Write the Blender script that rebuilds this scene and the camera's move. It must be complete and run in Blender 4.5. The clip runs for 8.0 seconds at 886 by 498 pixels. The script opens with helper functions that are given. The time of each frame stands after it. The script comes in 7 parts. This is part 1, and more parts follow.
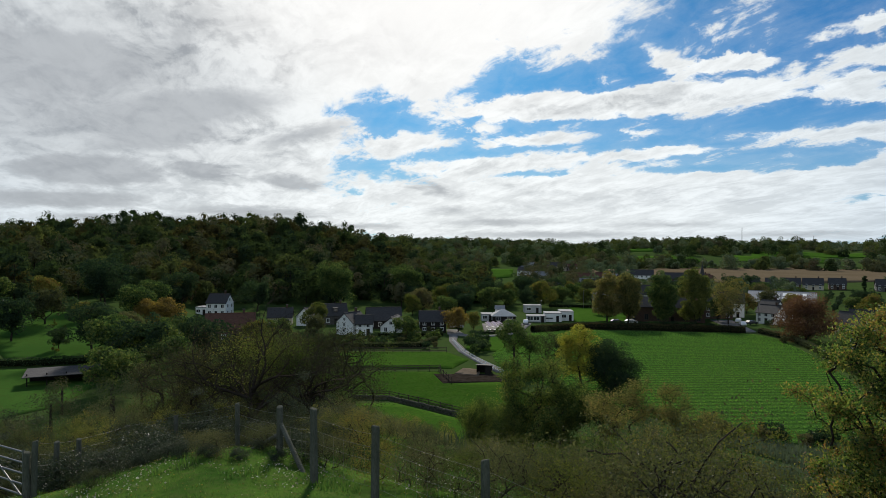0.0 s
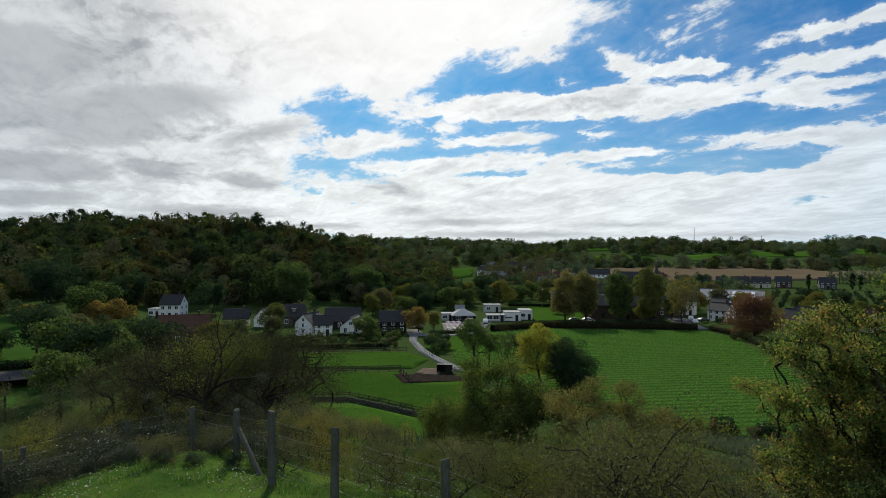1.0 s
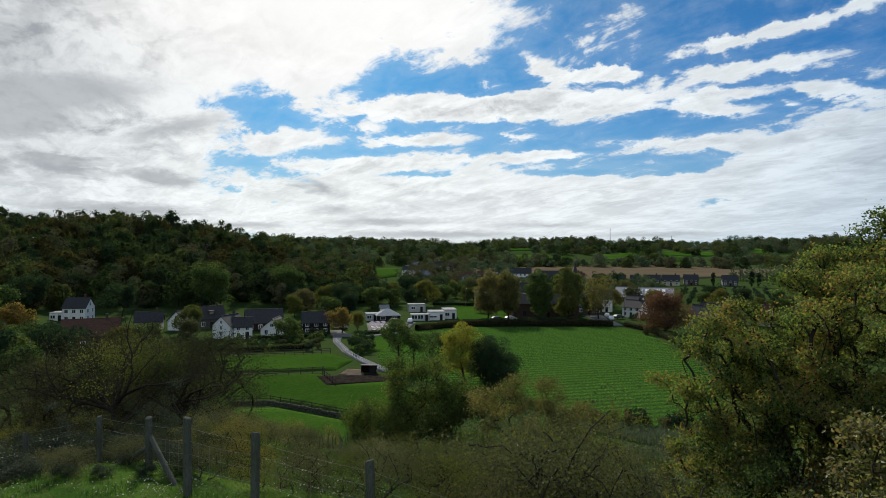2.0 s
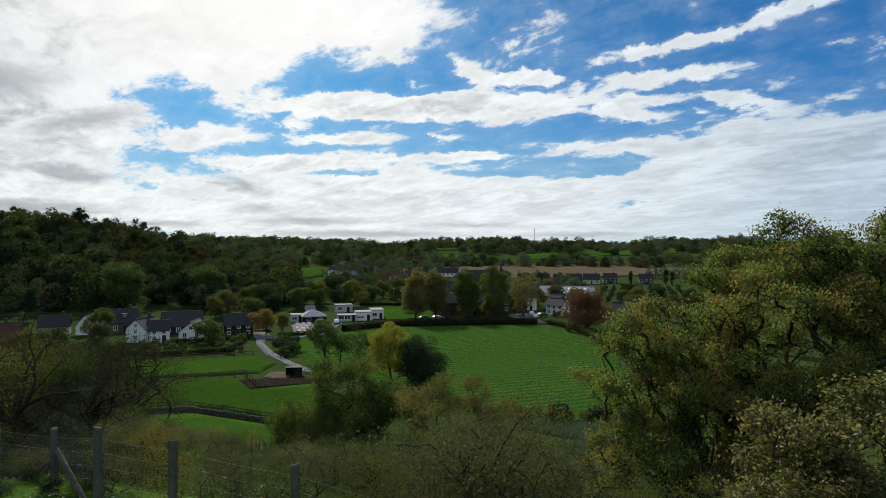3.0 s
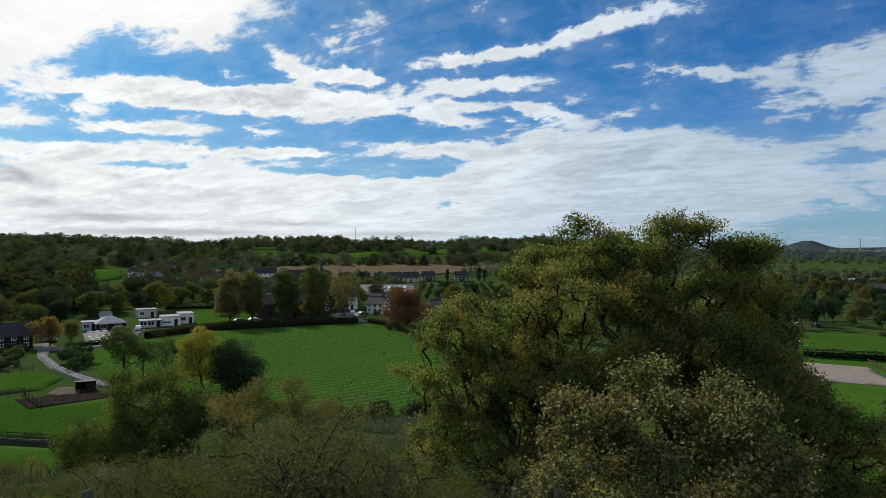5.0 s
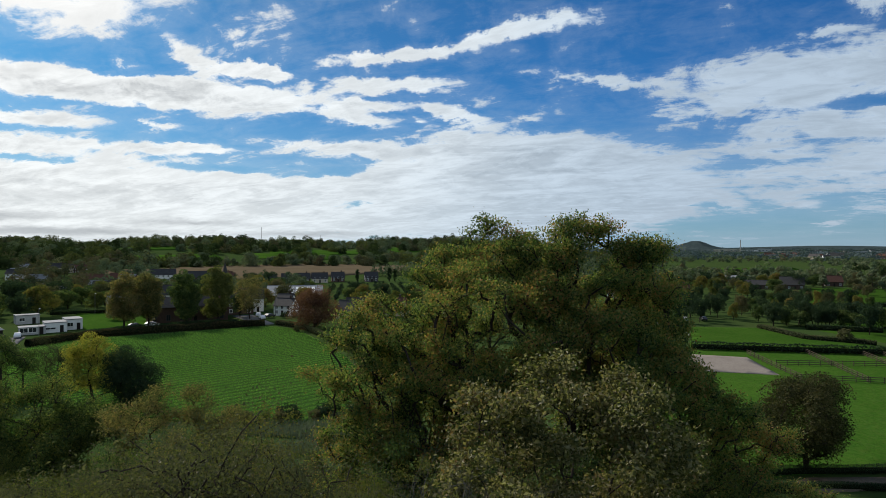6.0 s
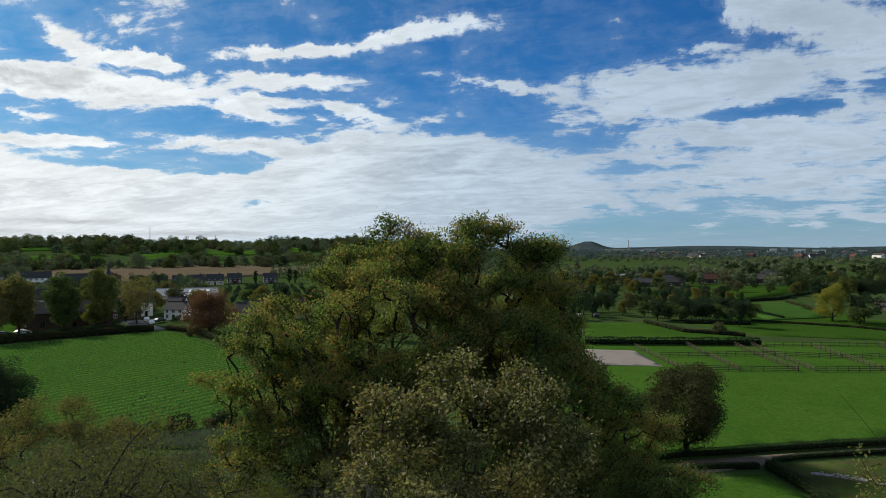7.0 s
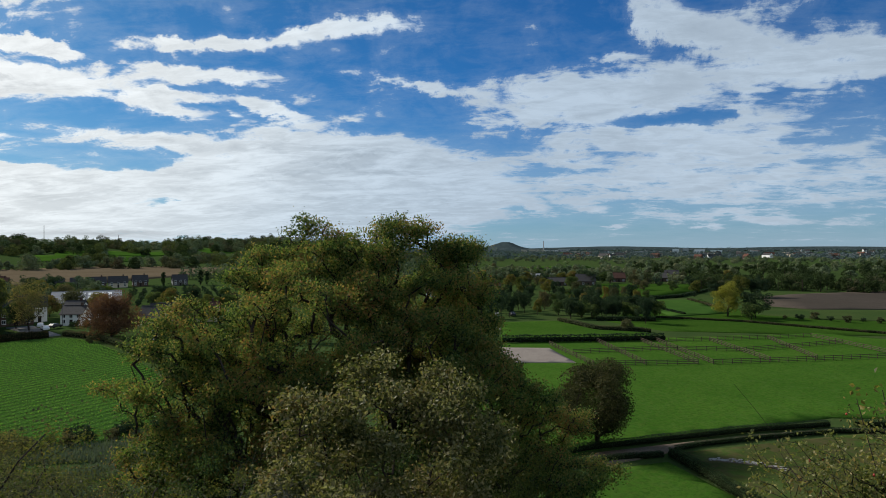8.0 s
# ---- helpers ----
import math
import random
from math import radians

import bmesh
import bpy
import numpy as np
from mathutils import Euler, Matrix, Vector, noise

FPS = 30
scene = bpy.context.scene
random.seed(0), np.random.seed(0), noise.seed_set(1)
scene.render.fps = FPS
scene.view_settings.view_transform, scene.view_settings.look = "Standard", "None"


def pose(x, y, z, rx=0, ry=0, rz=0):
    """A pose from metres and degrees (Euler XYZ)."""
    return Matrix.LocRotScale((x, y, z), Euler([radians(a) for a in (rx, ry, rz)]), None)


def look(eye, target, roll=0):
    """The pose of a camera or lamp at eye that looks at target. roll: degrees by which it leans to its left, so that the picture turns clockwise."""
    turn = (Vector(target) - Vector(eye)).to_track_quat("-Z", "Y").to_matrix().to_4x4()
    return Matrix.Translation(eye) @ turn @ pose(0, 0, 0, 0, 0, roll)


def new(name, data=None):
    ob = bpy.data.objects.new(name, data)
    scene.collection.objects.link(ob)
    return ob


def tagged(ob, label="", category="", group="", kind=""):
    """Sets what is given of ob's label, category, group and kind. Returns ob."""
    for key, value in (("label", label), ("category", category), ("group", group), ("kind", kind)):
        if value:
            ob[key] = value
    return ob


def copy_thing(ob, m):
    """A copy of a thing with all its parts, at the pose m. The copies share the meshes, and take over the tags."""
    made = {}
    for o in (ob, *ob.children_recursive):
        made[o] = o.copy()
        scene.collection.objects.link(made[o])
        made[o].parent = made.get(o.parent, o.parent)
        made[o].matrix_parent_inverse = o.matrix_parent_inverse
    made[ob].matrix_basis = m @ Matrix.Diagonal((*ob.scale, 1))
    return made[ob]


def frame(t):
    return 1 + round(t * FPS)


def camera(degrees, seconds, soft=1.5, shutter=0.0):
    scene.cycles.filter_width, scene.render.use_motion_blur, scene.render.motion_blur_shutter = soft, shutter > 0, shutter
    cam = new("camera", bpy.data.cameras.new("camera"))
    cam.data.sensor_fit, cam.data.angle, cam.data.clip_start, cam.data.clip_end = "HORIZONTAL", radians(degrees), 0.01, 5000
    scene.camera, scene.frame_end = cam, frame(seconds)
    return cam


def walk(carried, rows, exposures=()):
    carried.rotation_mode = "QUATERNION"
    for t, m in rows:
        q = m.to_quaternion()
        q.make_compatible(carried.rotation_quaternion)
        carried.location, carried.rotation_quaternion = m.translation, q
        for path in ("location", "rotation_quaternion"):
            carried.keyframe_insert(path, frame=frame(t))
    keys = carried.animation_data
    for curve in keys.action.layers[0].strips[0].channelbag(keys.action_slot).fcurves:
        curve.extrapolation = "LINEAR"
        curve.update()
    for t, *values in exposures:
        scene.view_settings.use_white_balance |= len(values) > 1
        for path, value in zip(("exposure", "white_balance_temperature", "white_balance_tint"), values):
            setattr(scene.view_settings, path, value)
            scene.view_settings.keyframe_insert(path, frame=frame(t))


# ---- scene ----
# The camera hangs in the air, about 4.5 m over a hillside pasture, and turns to its right on the spot.
EYE = 25.0
cam = camera(71.35, 8.0, soft=0.35)
TURNS = [
    (0.0, 0.0, 0.14, 0.17), (0.5, 0.80, 0.14, 0.16), (1.0, 3.70, 0.13, 0.11), (1.5, 7.30, 0.12, 0.09),
    (3.0, 17.42, 0.10, 0.065), (3.5, 21.33, 0.065, 0.055), (4.0, 25.81, 0.035, 0.04), (4.5, 29.96, 0.025, 0.0),
    (6.0, 42.25, 0.01, -0.10), (6.5, 46.73, 0.02, -0.145), (7.0, 51.25, 0.015, -0.19), (7.5, 56.40, 0.02, -0.215), (8.0, 58.73, 0.03, -0.20),
]
walk(cam, [(t, pose(0, 0, EYE, 90 + pitch, 0, -yaw) @ pose(0, 0, 0, 0, 0, roll)) for t, yaw, pitch, roll in TURNS])


def ease(a, b, v):
    t = np.clip((v - a) / (b - a), 0, 1)
    return t * t * (3 - 2 * t)


def height(x, y):
    """The lie of the land: a hillside under the camera, a valley floor, a wooded ridge, a far plain."""
    x, y = np.asarray(x, float), np.asarray(y, float)
    r, az = np.hypot(x, y), np.degrees(np.arctan2(x, y))
    back = ease(95, 135, np.abs(az - 12))
    top = 13 - 7.5 * ease(-10, 25, az) + 1.0 * (1 - ease(-33, -19, az))
    foot = 84 - 30 * ease(-25, 40, az) + 500 * back
    hill = 20.5 * (1 - ease(top, foot, r) ** 0.8) + 12 * back * ease(20, 300, r)
    wood = ease(255, 450, r) * np.interp(az, [-60, -36, -28, -21, -17, -13, -9, -5, -2, 1], [21, 21, 25, 33, 36, 33, 27, 19, 10, 0]) * (1 - ease(-75, -110, az) * 0.5)
    meadow = 7 * ease(135, 250, r) * (1 - ease(-28, -20, az))
    right = ease(-16, 2, az) * (1 - ease(47, 60, az))
    far = right * (5 * ease(330, 650, r) + (29 + 3.5 * np.sin(az * 0.33 + 0.6) + 2 * np.sin(az * 0.9)) * ease(700, 1300, r))
    plain = 20 * ease(2400, 4300, r) * ease(50, 60, az)
    swell = 0.35 * np.sin(x * 0.021 + 1.0) * np.cos(y * 0.017) * ease(60, 160, r)
    rough = (0.10 * np.sin(x * 1.1) * np.cos(y * 0.9 + 0.5) + 0.16 * np.sin(x * 0.41 + y * 0.33)) * (1 - ease(30, 60, r))
    dip = 0.55 * (1 - ease(-34, -21, az)) * ease(6, 12, r) * (1 - back)
    dip = dip + 0.6 * ease(14.5, 17.5, r) * (1 - ease(-14, -8, az)) * (1 - back)
    return hill - dip + wood * (1 - back) + meadow + far + plain + swell + rough

# ---- light: a bright, broken autumn sky with the sun veiled by thin cloud ----
SUN_AZ, SUN_EL = -2.0, 33.0
world = bpy.data.worlds.new("sky")
scene.world = world
world.use_nodes = True
wt = world.node_tree
wt.nodes.clear()


def put(tree, kind, **settings):
    node = tree.nodes.new(kind)
    for key, value in settings.items():
        setattr(node, key, value)
    return node


def wire(tree, source, socket):
    """Joins a socket, or sets a plain value."""
    if isinstance(source, bpy.types.NodeSocket):
        tree.links.new(source, socket)
    else:
        socket.default_value = source


def calc(tree, op, a, b=0.0, c=0.0, clamp=False):
    node = put(tree, "ShaderNodeMath", operation=op, use_clamp=clamp)
    for value, socket in zip((a, b, c), node.inputs):
        wire(tree, value, socket)
    return node.outputs[0]


def span(tree, value, lo, hi, to_lo=0.0, to_hi=1.0):
    node = put(tree, "ShaderNodeMapRange", interpolation_type="SMOOTHSTEP")
    for v, socket in zip((value, lo, hi, to_lo, to_hi), node.inputs):
        wire(tree, v, socket)
    return node.outputs[0]


def blend(tree, fac, a, b, mode="MIX"):
    node = put(tree, "ShaderNodeMix", data_type="RGBA", blend_type=mode)
    for v, i in ((fac, 0), (a, 6), (b, 7)):
        wire(tree, v, node.inputs[i])
    return node.outputs[2]


def vec(tree, x, y, z=0.0):
    node = put(tree, "ShaderNodeCombineXYZ")
    for v, socket in zip((x, y, z), node.inputs):
        wire(tree, v, socket)
    return node.outputs[0]


def grain(tree, vector, scale, detail=4.0, rough=0.55, warp=0.0):
    node = put(tree, "ShaderNodeTexNoise")
    wire(tree, vector, node.inputs["Vector"])
    for key, v in (("Scale", scale), ("Detail", detail), ("Roughness", rough), ("Distortion", warp)):
        node.inputs[key].default_value = v
    return node.outputs[0]


way = put(wt, "ShaderNodeTexCoord").outputs["Generated"]
sep = put(wt, "ShaderNodeSeparateXYZ")
wire(wt, way, sep.inputs[0])
wx, wy, wz = sep.outputs
flat = calc(wt, "SQRT", calc(wt, "ADD", calc(wt, "MULTIPLY", wx, wx), calc(wt, "MULTIPLY", wy, wy)))
bearing = calc(wt, "MULTIPLY", calc(wt, "ARCTAN2", wx, wy), 57.3)
rise = calc(wt, "MULTIPLY", calc(wt, "DIVIDE", wz, calc(wt, "MAXIMUM", flat, 0.05)), 57.3)
# the cloud layer's own plane: the clouds draw together towards the horizon and lie in rows that run to one bearing
lift = calc(wt, "ADD", calc(wt, "MAXIMUM", wz, 0.0), 0.16)
px, py = calc(wt, "DIVIDE", wx, lift), calc(wt, "DIVIDE", wy, lift)
ROWS = radians(-23.0)
along = calc(wt, "ADD", calc(wt, "MULTIPLY", px, math.sin(ROWS)), calc(wt, "MULTIPLY", py, math.cos(ROWS)))
across = calc(wt, "SUBTRACT", calc(wt, "MULTIPLY", px, math.cos(ROWS)), calc(wt, "MULTIPLY", py, math.sin(ROWS)))


def deck(stretch, slip=0.0, layer=0.0):
    """A place on the cloud layer, drawn out along the rows; slip moves it towards the eye."""
    return vec(wt, calc(wt, "MULTIPLY_ADD", across, 1.0, layer), calc(wt, "MULTIPLY_ADD", along, stretch, slip), layer)


flatten = calc(wt, "LOGARITHM", calc(wt, "ADD", calc(wt, "MAXIMUM", rise, 0.0), 5.0), 2.718)
fine = vec(wt, calc(wt, "MULTIPLY", bearing, 0.20), calc(wt, "MULTIPLY", flatten, 6.0), 1.0)
fine_up = vec(wt, calc(wt, "MULTIPLY_ADD", bearing, 0.20, 0.02), calc(wt, "MULTIPLY_ADD", flatten, 6.0, 0.16), 1.0)
n_big = grain(wt, deck(0.5), 1.3, 5.0, 0.55, 0.5)
n_row = grain(wt, deck(0.55, 0.0, 3.0), 4.2, 9.0, 0.62, 0.6)
n_wisp = grain(wt, deck(0.45, 0.0, 7.0), 11.0, 8.0, 0.66, 0.8)
n_fine = grain(wt, fine, 1.1, 11.0, 0.64, 0.35)
n_lift = grain(wt, fine_up, 1.1, 5.0, 0.60, 0.35)
sway = calc(wt, "MULTIPLY", calc(wt, "SUBTRACT", n_fine, 0.5), 7.0)
sway_up = calc(wt, "MULTIPLY", calc(wt, "SUBTRACT", grain(wt, fine, 2.1, 8.0, 0.64), 0.5), calc(wt, "MULTIPLY_ADD", rise, 0.10, 0.7))
chart = vec(wt, calc(wt, "ADD", bearing, sway), calc(wt, "ADD", rise, sway_up))
cover = calc(wt, "MULTIPLY_ADD", n_big, 0.7, -0.47)
gloom = calc(wt, "MULTIPLY", n_big, 0.0)
# the sky behind is nearly closed
cover = calc(wt, "ADD", cover, span(wt, wy, -0.1, -0.45, 0.0, 0.9))


def bank(az, up, length, width, turn):
    """A soft-edged oval at a bearing and height in degrees."""
    m = put(wt, "ShaderNodeMapping", vector_type="TEXTURE")
    wire(wt, chart, m.inputs["Vector"])
    m.inputs["Location"].default_value = (az, up, 0)
    m.inputs["Rotation"].default_value = (0, 0, radians(turn))
    m.inputs["Scale"].default_value = (length, width, 1)
    g = put(wt, "ShaderNodeTexGradient", gradient_type="SPHERICAL")
    wire(wt, m.outputs[0], g.inputs[0])
    return g.outputs["Fac"]


def streak(az, up, length, width, turn, amount):
    """One bank of cloud (or, below nought, a gap)."""
    global cover
    cover = calc(wt, "MULTIPLY_ADD", bank(az, up, length * (1.25 if width < 2 else 1.0), width, turn), amount, cover)


def scud(az, up, length, width, turn, amount):
    """A ragged patch of low grey cloud."""
    global gloom
    gloom = calc(wt, "MULTIPLY_ADD", bank(az, up, length, width, turn), amount, gloom)


# banks
streak(-37.7, 11.4, 36.5, 24.2, 9, 1.80)
streak(-10.0, 20.7, 21.8, 8.1, 6, 1.60)
streak(10.5, 21.5, 10.7, 5.1, -4, 1.20)
streak(-25.3, 3.0, 17.3, 5.1, 1, 1.60)
streak(-15.5, 10.1, 7.5, 5.1, 10, 0.80)
streak(-0.2, 16.8, 6.8, 3.7, 7, 0.90)
streak(25.8, 18.9, 5.3, 3.7, -107, 0.35)
streak(24.4, 15.6, 4.3, 1.2, 2, 0.90)
streak(20.1, 17.0, 2.4, 1.3, -33, 0.60)
streak(14.8, 15.2, 1.7, 0.7, -1, 0.60)
streak(6.5, 13.1, 9.1, 1.8, 4, 1.20)
streak(22.9, 13.2, 11.7, 1.8, 1, 1.20)
streak(15.0, 13.3, 12.0, 1.5, 1, 1.00)
streak(37.7, 15.2, 7.1, 1.0, 2, 1.00)
streak(36.0, 13.2, 4.7, 0.7, 1, 0.80)
streak(34.3, 12.0, 4.7, 1.0, -7, 0.95)
streak(44.2, 12.3, 3.6, 1.0, -14, 1.00)
streak(40.4, 11.8, 1.7, 0.7, -4, 0.60)
streak(50.8, 12.0, 1.2, 0.4, -11, 0.50)
streak(-4.0, 9.9, 4.9, 1.6, 7, 1.10)
streak(6.8, 10.1, 7.2, 0.9, 2, 1.00)
streak(3.7, 11.2, 2.1, 0.7, -1, 0.80)
streak(18.1, 10.5, 2.1, 0.5, -3, 0.60)
streak(21.2, 9.0, 2.6, 0.7, -3, 0.70)
streak(3.9, 8.0, 9.0, 1.2, 2, 1.10)
streak(19.3, 8.6, 7.8, 0.7, 0, 0.90)
streak(33.4, 9.2, 8.5, 1.0, -1, 1.10)
streak(49.2, 9.0, 12.1, 2.6, -3, 1.10)
streak(12.0, 3.5, 27.7, 5.3, 1, 2.00)
streak(44.4, 4.2, 22.7, 5.5, -0, 1.60)
streak(7.0, 7.1, 4.0, 0.6, 1, -0.70)
streak(22.2, 7.1, 4.2, 0.5, -1, -0.70)
streak(31.3, 7.0, 5.2, 0.7, 4, -0.80)
streak(33.7, 4.2, 4.3, 1.2, 9, -0.75)
streak(36.7, 17.7, 5.8, 0.8, 7, 0.75)
streak(45.0, 19.2, 6.2, 1.2, 12, 0.90)
streak(52.9, 20.8, 6.1, 1.4, 4, 0.95)
streak(56.2, 15.4, 6.4, 0.8, -9, 0.75)
streak(71.2, 13.9, 13.0, 3.4, -2, 0.90)
streak(74.4, 17.1, 2.9, 0.7, -2, 0.70)
streak(87.2, 14.2, 12.1, 3.1, -4, 0.66)
streak(80.4, 10.3, 18.7, 2.8, -5, 0.68)
streak(79.2, 11.3, 5.4, 0.8, -1, -1.00)
streak(77.9, 20.5, 5.8, 2.6, -27, 1.00)
streak(83.7, 17.7, 5.7, 1.9, -19, 0.70)
streak(93.4, 15.0, 7.0, 2.3, -6, 0.60)
streak(50.9, 5.8, 17.5, 5.1, -0, 1.50)
streak(79.9, 6.3, 23.5, 4.6, -3, 0.85)
streak(62.6, 4.2, 1.6, 0.6, -2, 0.80)
streak(67.1, 3.7, 1.4, 0.6, -2, 0.60)
streak(72.5, 3.5, 1.2, 0.5, -1, 0.60)
streak(74.2, 2.0, 1.0, 0.4, -1, 0.80)
streak(81.9, 1.8, 1.3, 0.4, -1, 0.70)
streak(86.7, 2.2, 2.7, 0.6, -1, 0.70)
streak(26.5, 15.9, 2.0, 1.0, -12, 0.80)
streak(23.6, 15.9, 2.3, 0.9, -9, 0.80)

# low grey scud under the banks
scud(-33.0, 13.0, 30.0, 15.0, 6, 0.85)
scud(-29.5, 6.3, 6.0, 1.5, 3, 1.5)
scud(-21.0, 6.9, 3.0, 0.9, -4, 1.3)
scud(-13.6, 6.0, 4.0, 1.0, -6, 1.4)
scud(-0.8, 5.6, 3.4, 0.9, -14, 1.0)
scud(-32.0, 4.0, 8.0, 0.9, 1, 1.2)
scud(-16.0, 3.3, 9.0, 0.8, 0, 1.1)
scud(-22.0, 12.0, 9.0, 2.2, 12, 0.9)
scud(-33.0, 15.0, 8.0, 2.6, 8, 0.9)
scud(-12.0, 10.5, 6.0, 1.2, 14, 0.8)
scud(5.0, 2.6, 9.0, 0.7, 0, 0.9)
scud(10.0, 1.5, 14.0, 0.6, 0, 1.0)
scud(20.0, 2.3, 8.0, 0.5, 0, 0.8)
scud(-8.0, 2.2, 8.0, 0.5, 0, 0.9)
scud(-26.0, 2.5, 9.0, 0.6, 0, 1.0)
scud(30.0, 1.4, 10.0, 0.5, 0, 0.8)
scud(1.0, 3.7, 5.0, 0.6, -2, 0.7)
scud(-24.0, 9.5, 7.0, 1.2, 8, 0.7)

detail = calc(wt, "ADD", calc(wt, "MULTIPLY_ADD", n_row, 1.3, -0.65), calc(wt, "ADD", calc(wt, "MULTIPLY_ADD", n_fine, 1.7, -0.85), calc(wt, "MULTIPLY_ADD", n_wisp, 0.9, -0.45)))
cover = calc(wt, "ADD", cover, detail)
veil = calc(wt, "MAXIMUM", span(wt, cover, 0.0, 0.45), span(wt, cover, -0.45, 0.30, 0.0, 0.14))
thick = span(wt, cover, 0.25, 1.5)
sunway = Vector((math.sin(radians(SUN_AZ)) * math.cos(radians(SUN_EL)), math.cos(radians(SUN_AZ)) * math.cos(radians(SUN_EL)), math.sin(radians(SUN_EL))))
dot = put(wt, "ShaderNodeVectorMath", operation="DOT_PRODUCT")
wire(wt, way, dot.inputs[0])
dot.inputs[1].default_value = sunway
near_sun = span(wt, dot.outputs["Value"], 0.55, 1.0)
glow = span(wt, dot.outputs["Value"], 0.90, 1.0)
sky_tex = put(wt, "ShaderNodeTexSky", sky_type="NISHITA", sun_disc=False, sun_elevation=radians(SUN_EL), sun_rotation=radians(SUN_AZ), altitude=100, air_density=1.0, dust_density=0.6, ozone_density=2.0)
wide = span(wt, dot.outputs["Value"], 0.35, 0.95)
blue = blend(wt, 1.0, sky_tex.outputs[0], blend(wt, wide, (0.120, 0.47, 0.86, 1), (0.150, 0.45, 0.70, 1)), "MULTIPLY")
# cloud light: bright towards the sun, greyer where the bank is thick and on the undersides of its heaps
lit = blend(wt, near_sun, blend(wt, wide, (4.9, 6.0, 7.2, 1), (8.2, 9.1, 9.7, 1)), (9.8, 10.0, 9.9, 1))
dim = blend(wt, near_sun, blend(wt, wide, (2.9, 3.7, 4.6, 1), (4.6, 5.3, 5.9, 1)), (3.7, 3.9, 4.1, 1))
under = span(wt, calc(wt, "SUBTRACT", n_lift, n_fine), -0.03, 0.13)
shade = calc(wt, "ADD", calc(wt, "MULTIPLY", under, 0.45), calc(wt, "MULTIPLY", span(wt, calc(wt, "ADD", n_row, calc(wt, "MULTIPLY", n_big, 0.8)), 0.80, 1.08), 0.55), clamp=True)
cloud = blend(wt, calc(wt, "MULTIPLY", calc(wt, "MULTIPLY", thick, shade), calc(wt, "MULTIPLY", span(wt, bearing, 4.0, -20.0, 0.75, 1.0), span(wt, rise, 1.0, 11.0, 0.30, 1.0))), lit, dim)
ripple = span(wt, calc(wt, "ADD", n_row, n_wisp), 0.75, 1.2, 1.04, 0.87)
cloud = blend(wt, 1.0, cloud, vec(wt, ripple, ripple, ripple), "MULTIPLY")
cloud = blend(wt, calc(wt, "MULTIPLY", span(wt, gloom, 0.05, 0.95), 0.75), cloud, (3.6, 3.8, 4.05, 1))
cloud = blend(wt, glow, cloud, (10.4, 10.2, 9.9, 1))
thin = span(wt, rise, 15.0, 1.0, 0.0, 0.42)
blue = blend(wt, thin, blue, blend(wt, near_sun, (4.2, 5.5, 6.6, 1), (5.2, 6.4, 7.2, 1)))
out_col = blend(wt, calc(wt, "MULTIPLY", veil, 0.97), blue, cloud)
haze = span(wt, rise, 2.2, -0.5)
out_col = blend(wt, calc(wt, "MULTIPLY", haze, 0.5), out_col, blend(wt, near_sun, (3.6, 4.9, 6.1, 1), (6.6, 6.9, 7.1, 1)))
back = put(wt, "ShaderNodeBackground")
wire(wt, out_col, back.inputs["Color"])
back.inputs["Strength"].default_value = 0.10
wt.links.new(back.outputs[0], put(wt, "ShaderNodeOutputWorld").inputs["Surface"])

sun = new("sun", bpy.data.lights.new("sun", "SUN"))
sun.data.energy, sun.data.angle, sun.data.color = 5.0, radians(7.0), (1.0, 0.93, 0.82)
sun.matrix_world = look(sunway * 100, (0, 0, 0))

# ---- materials ----


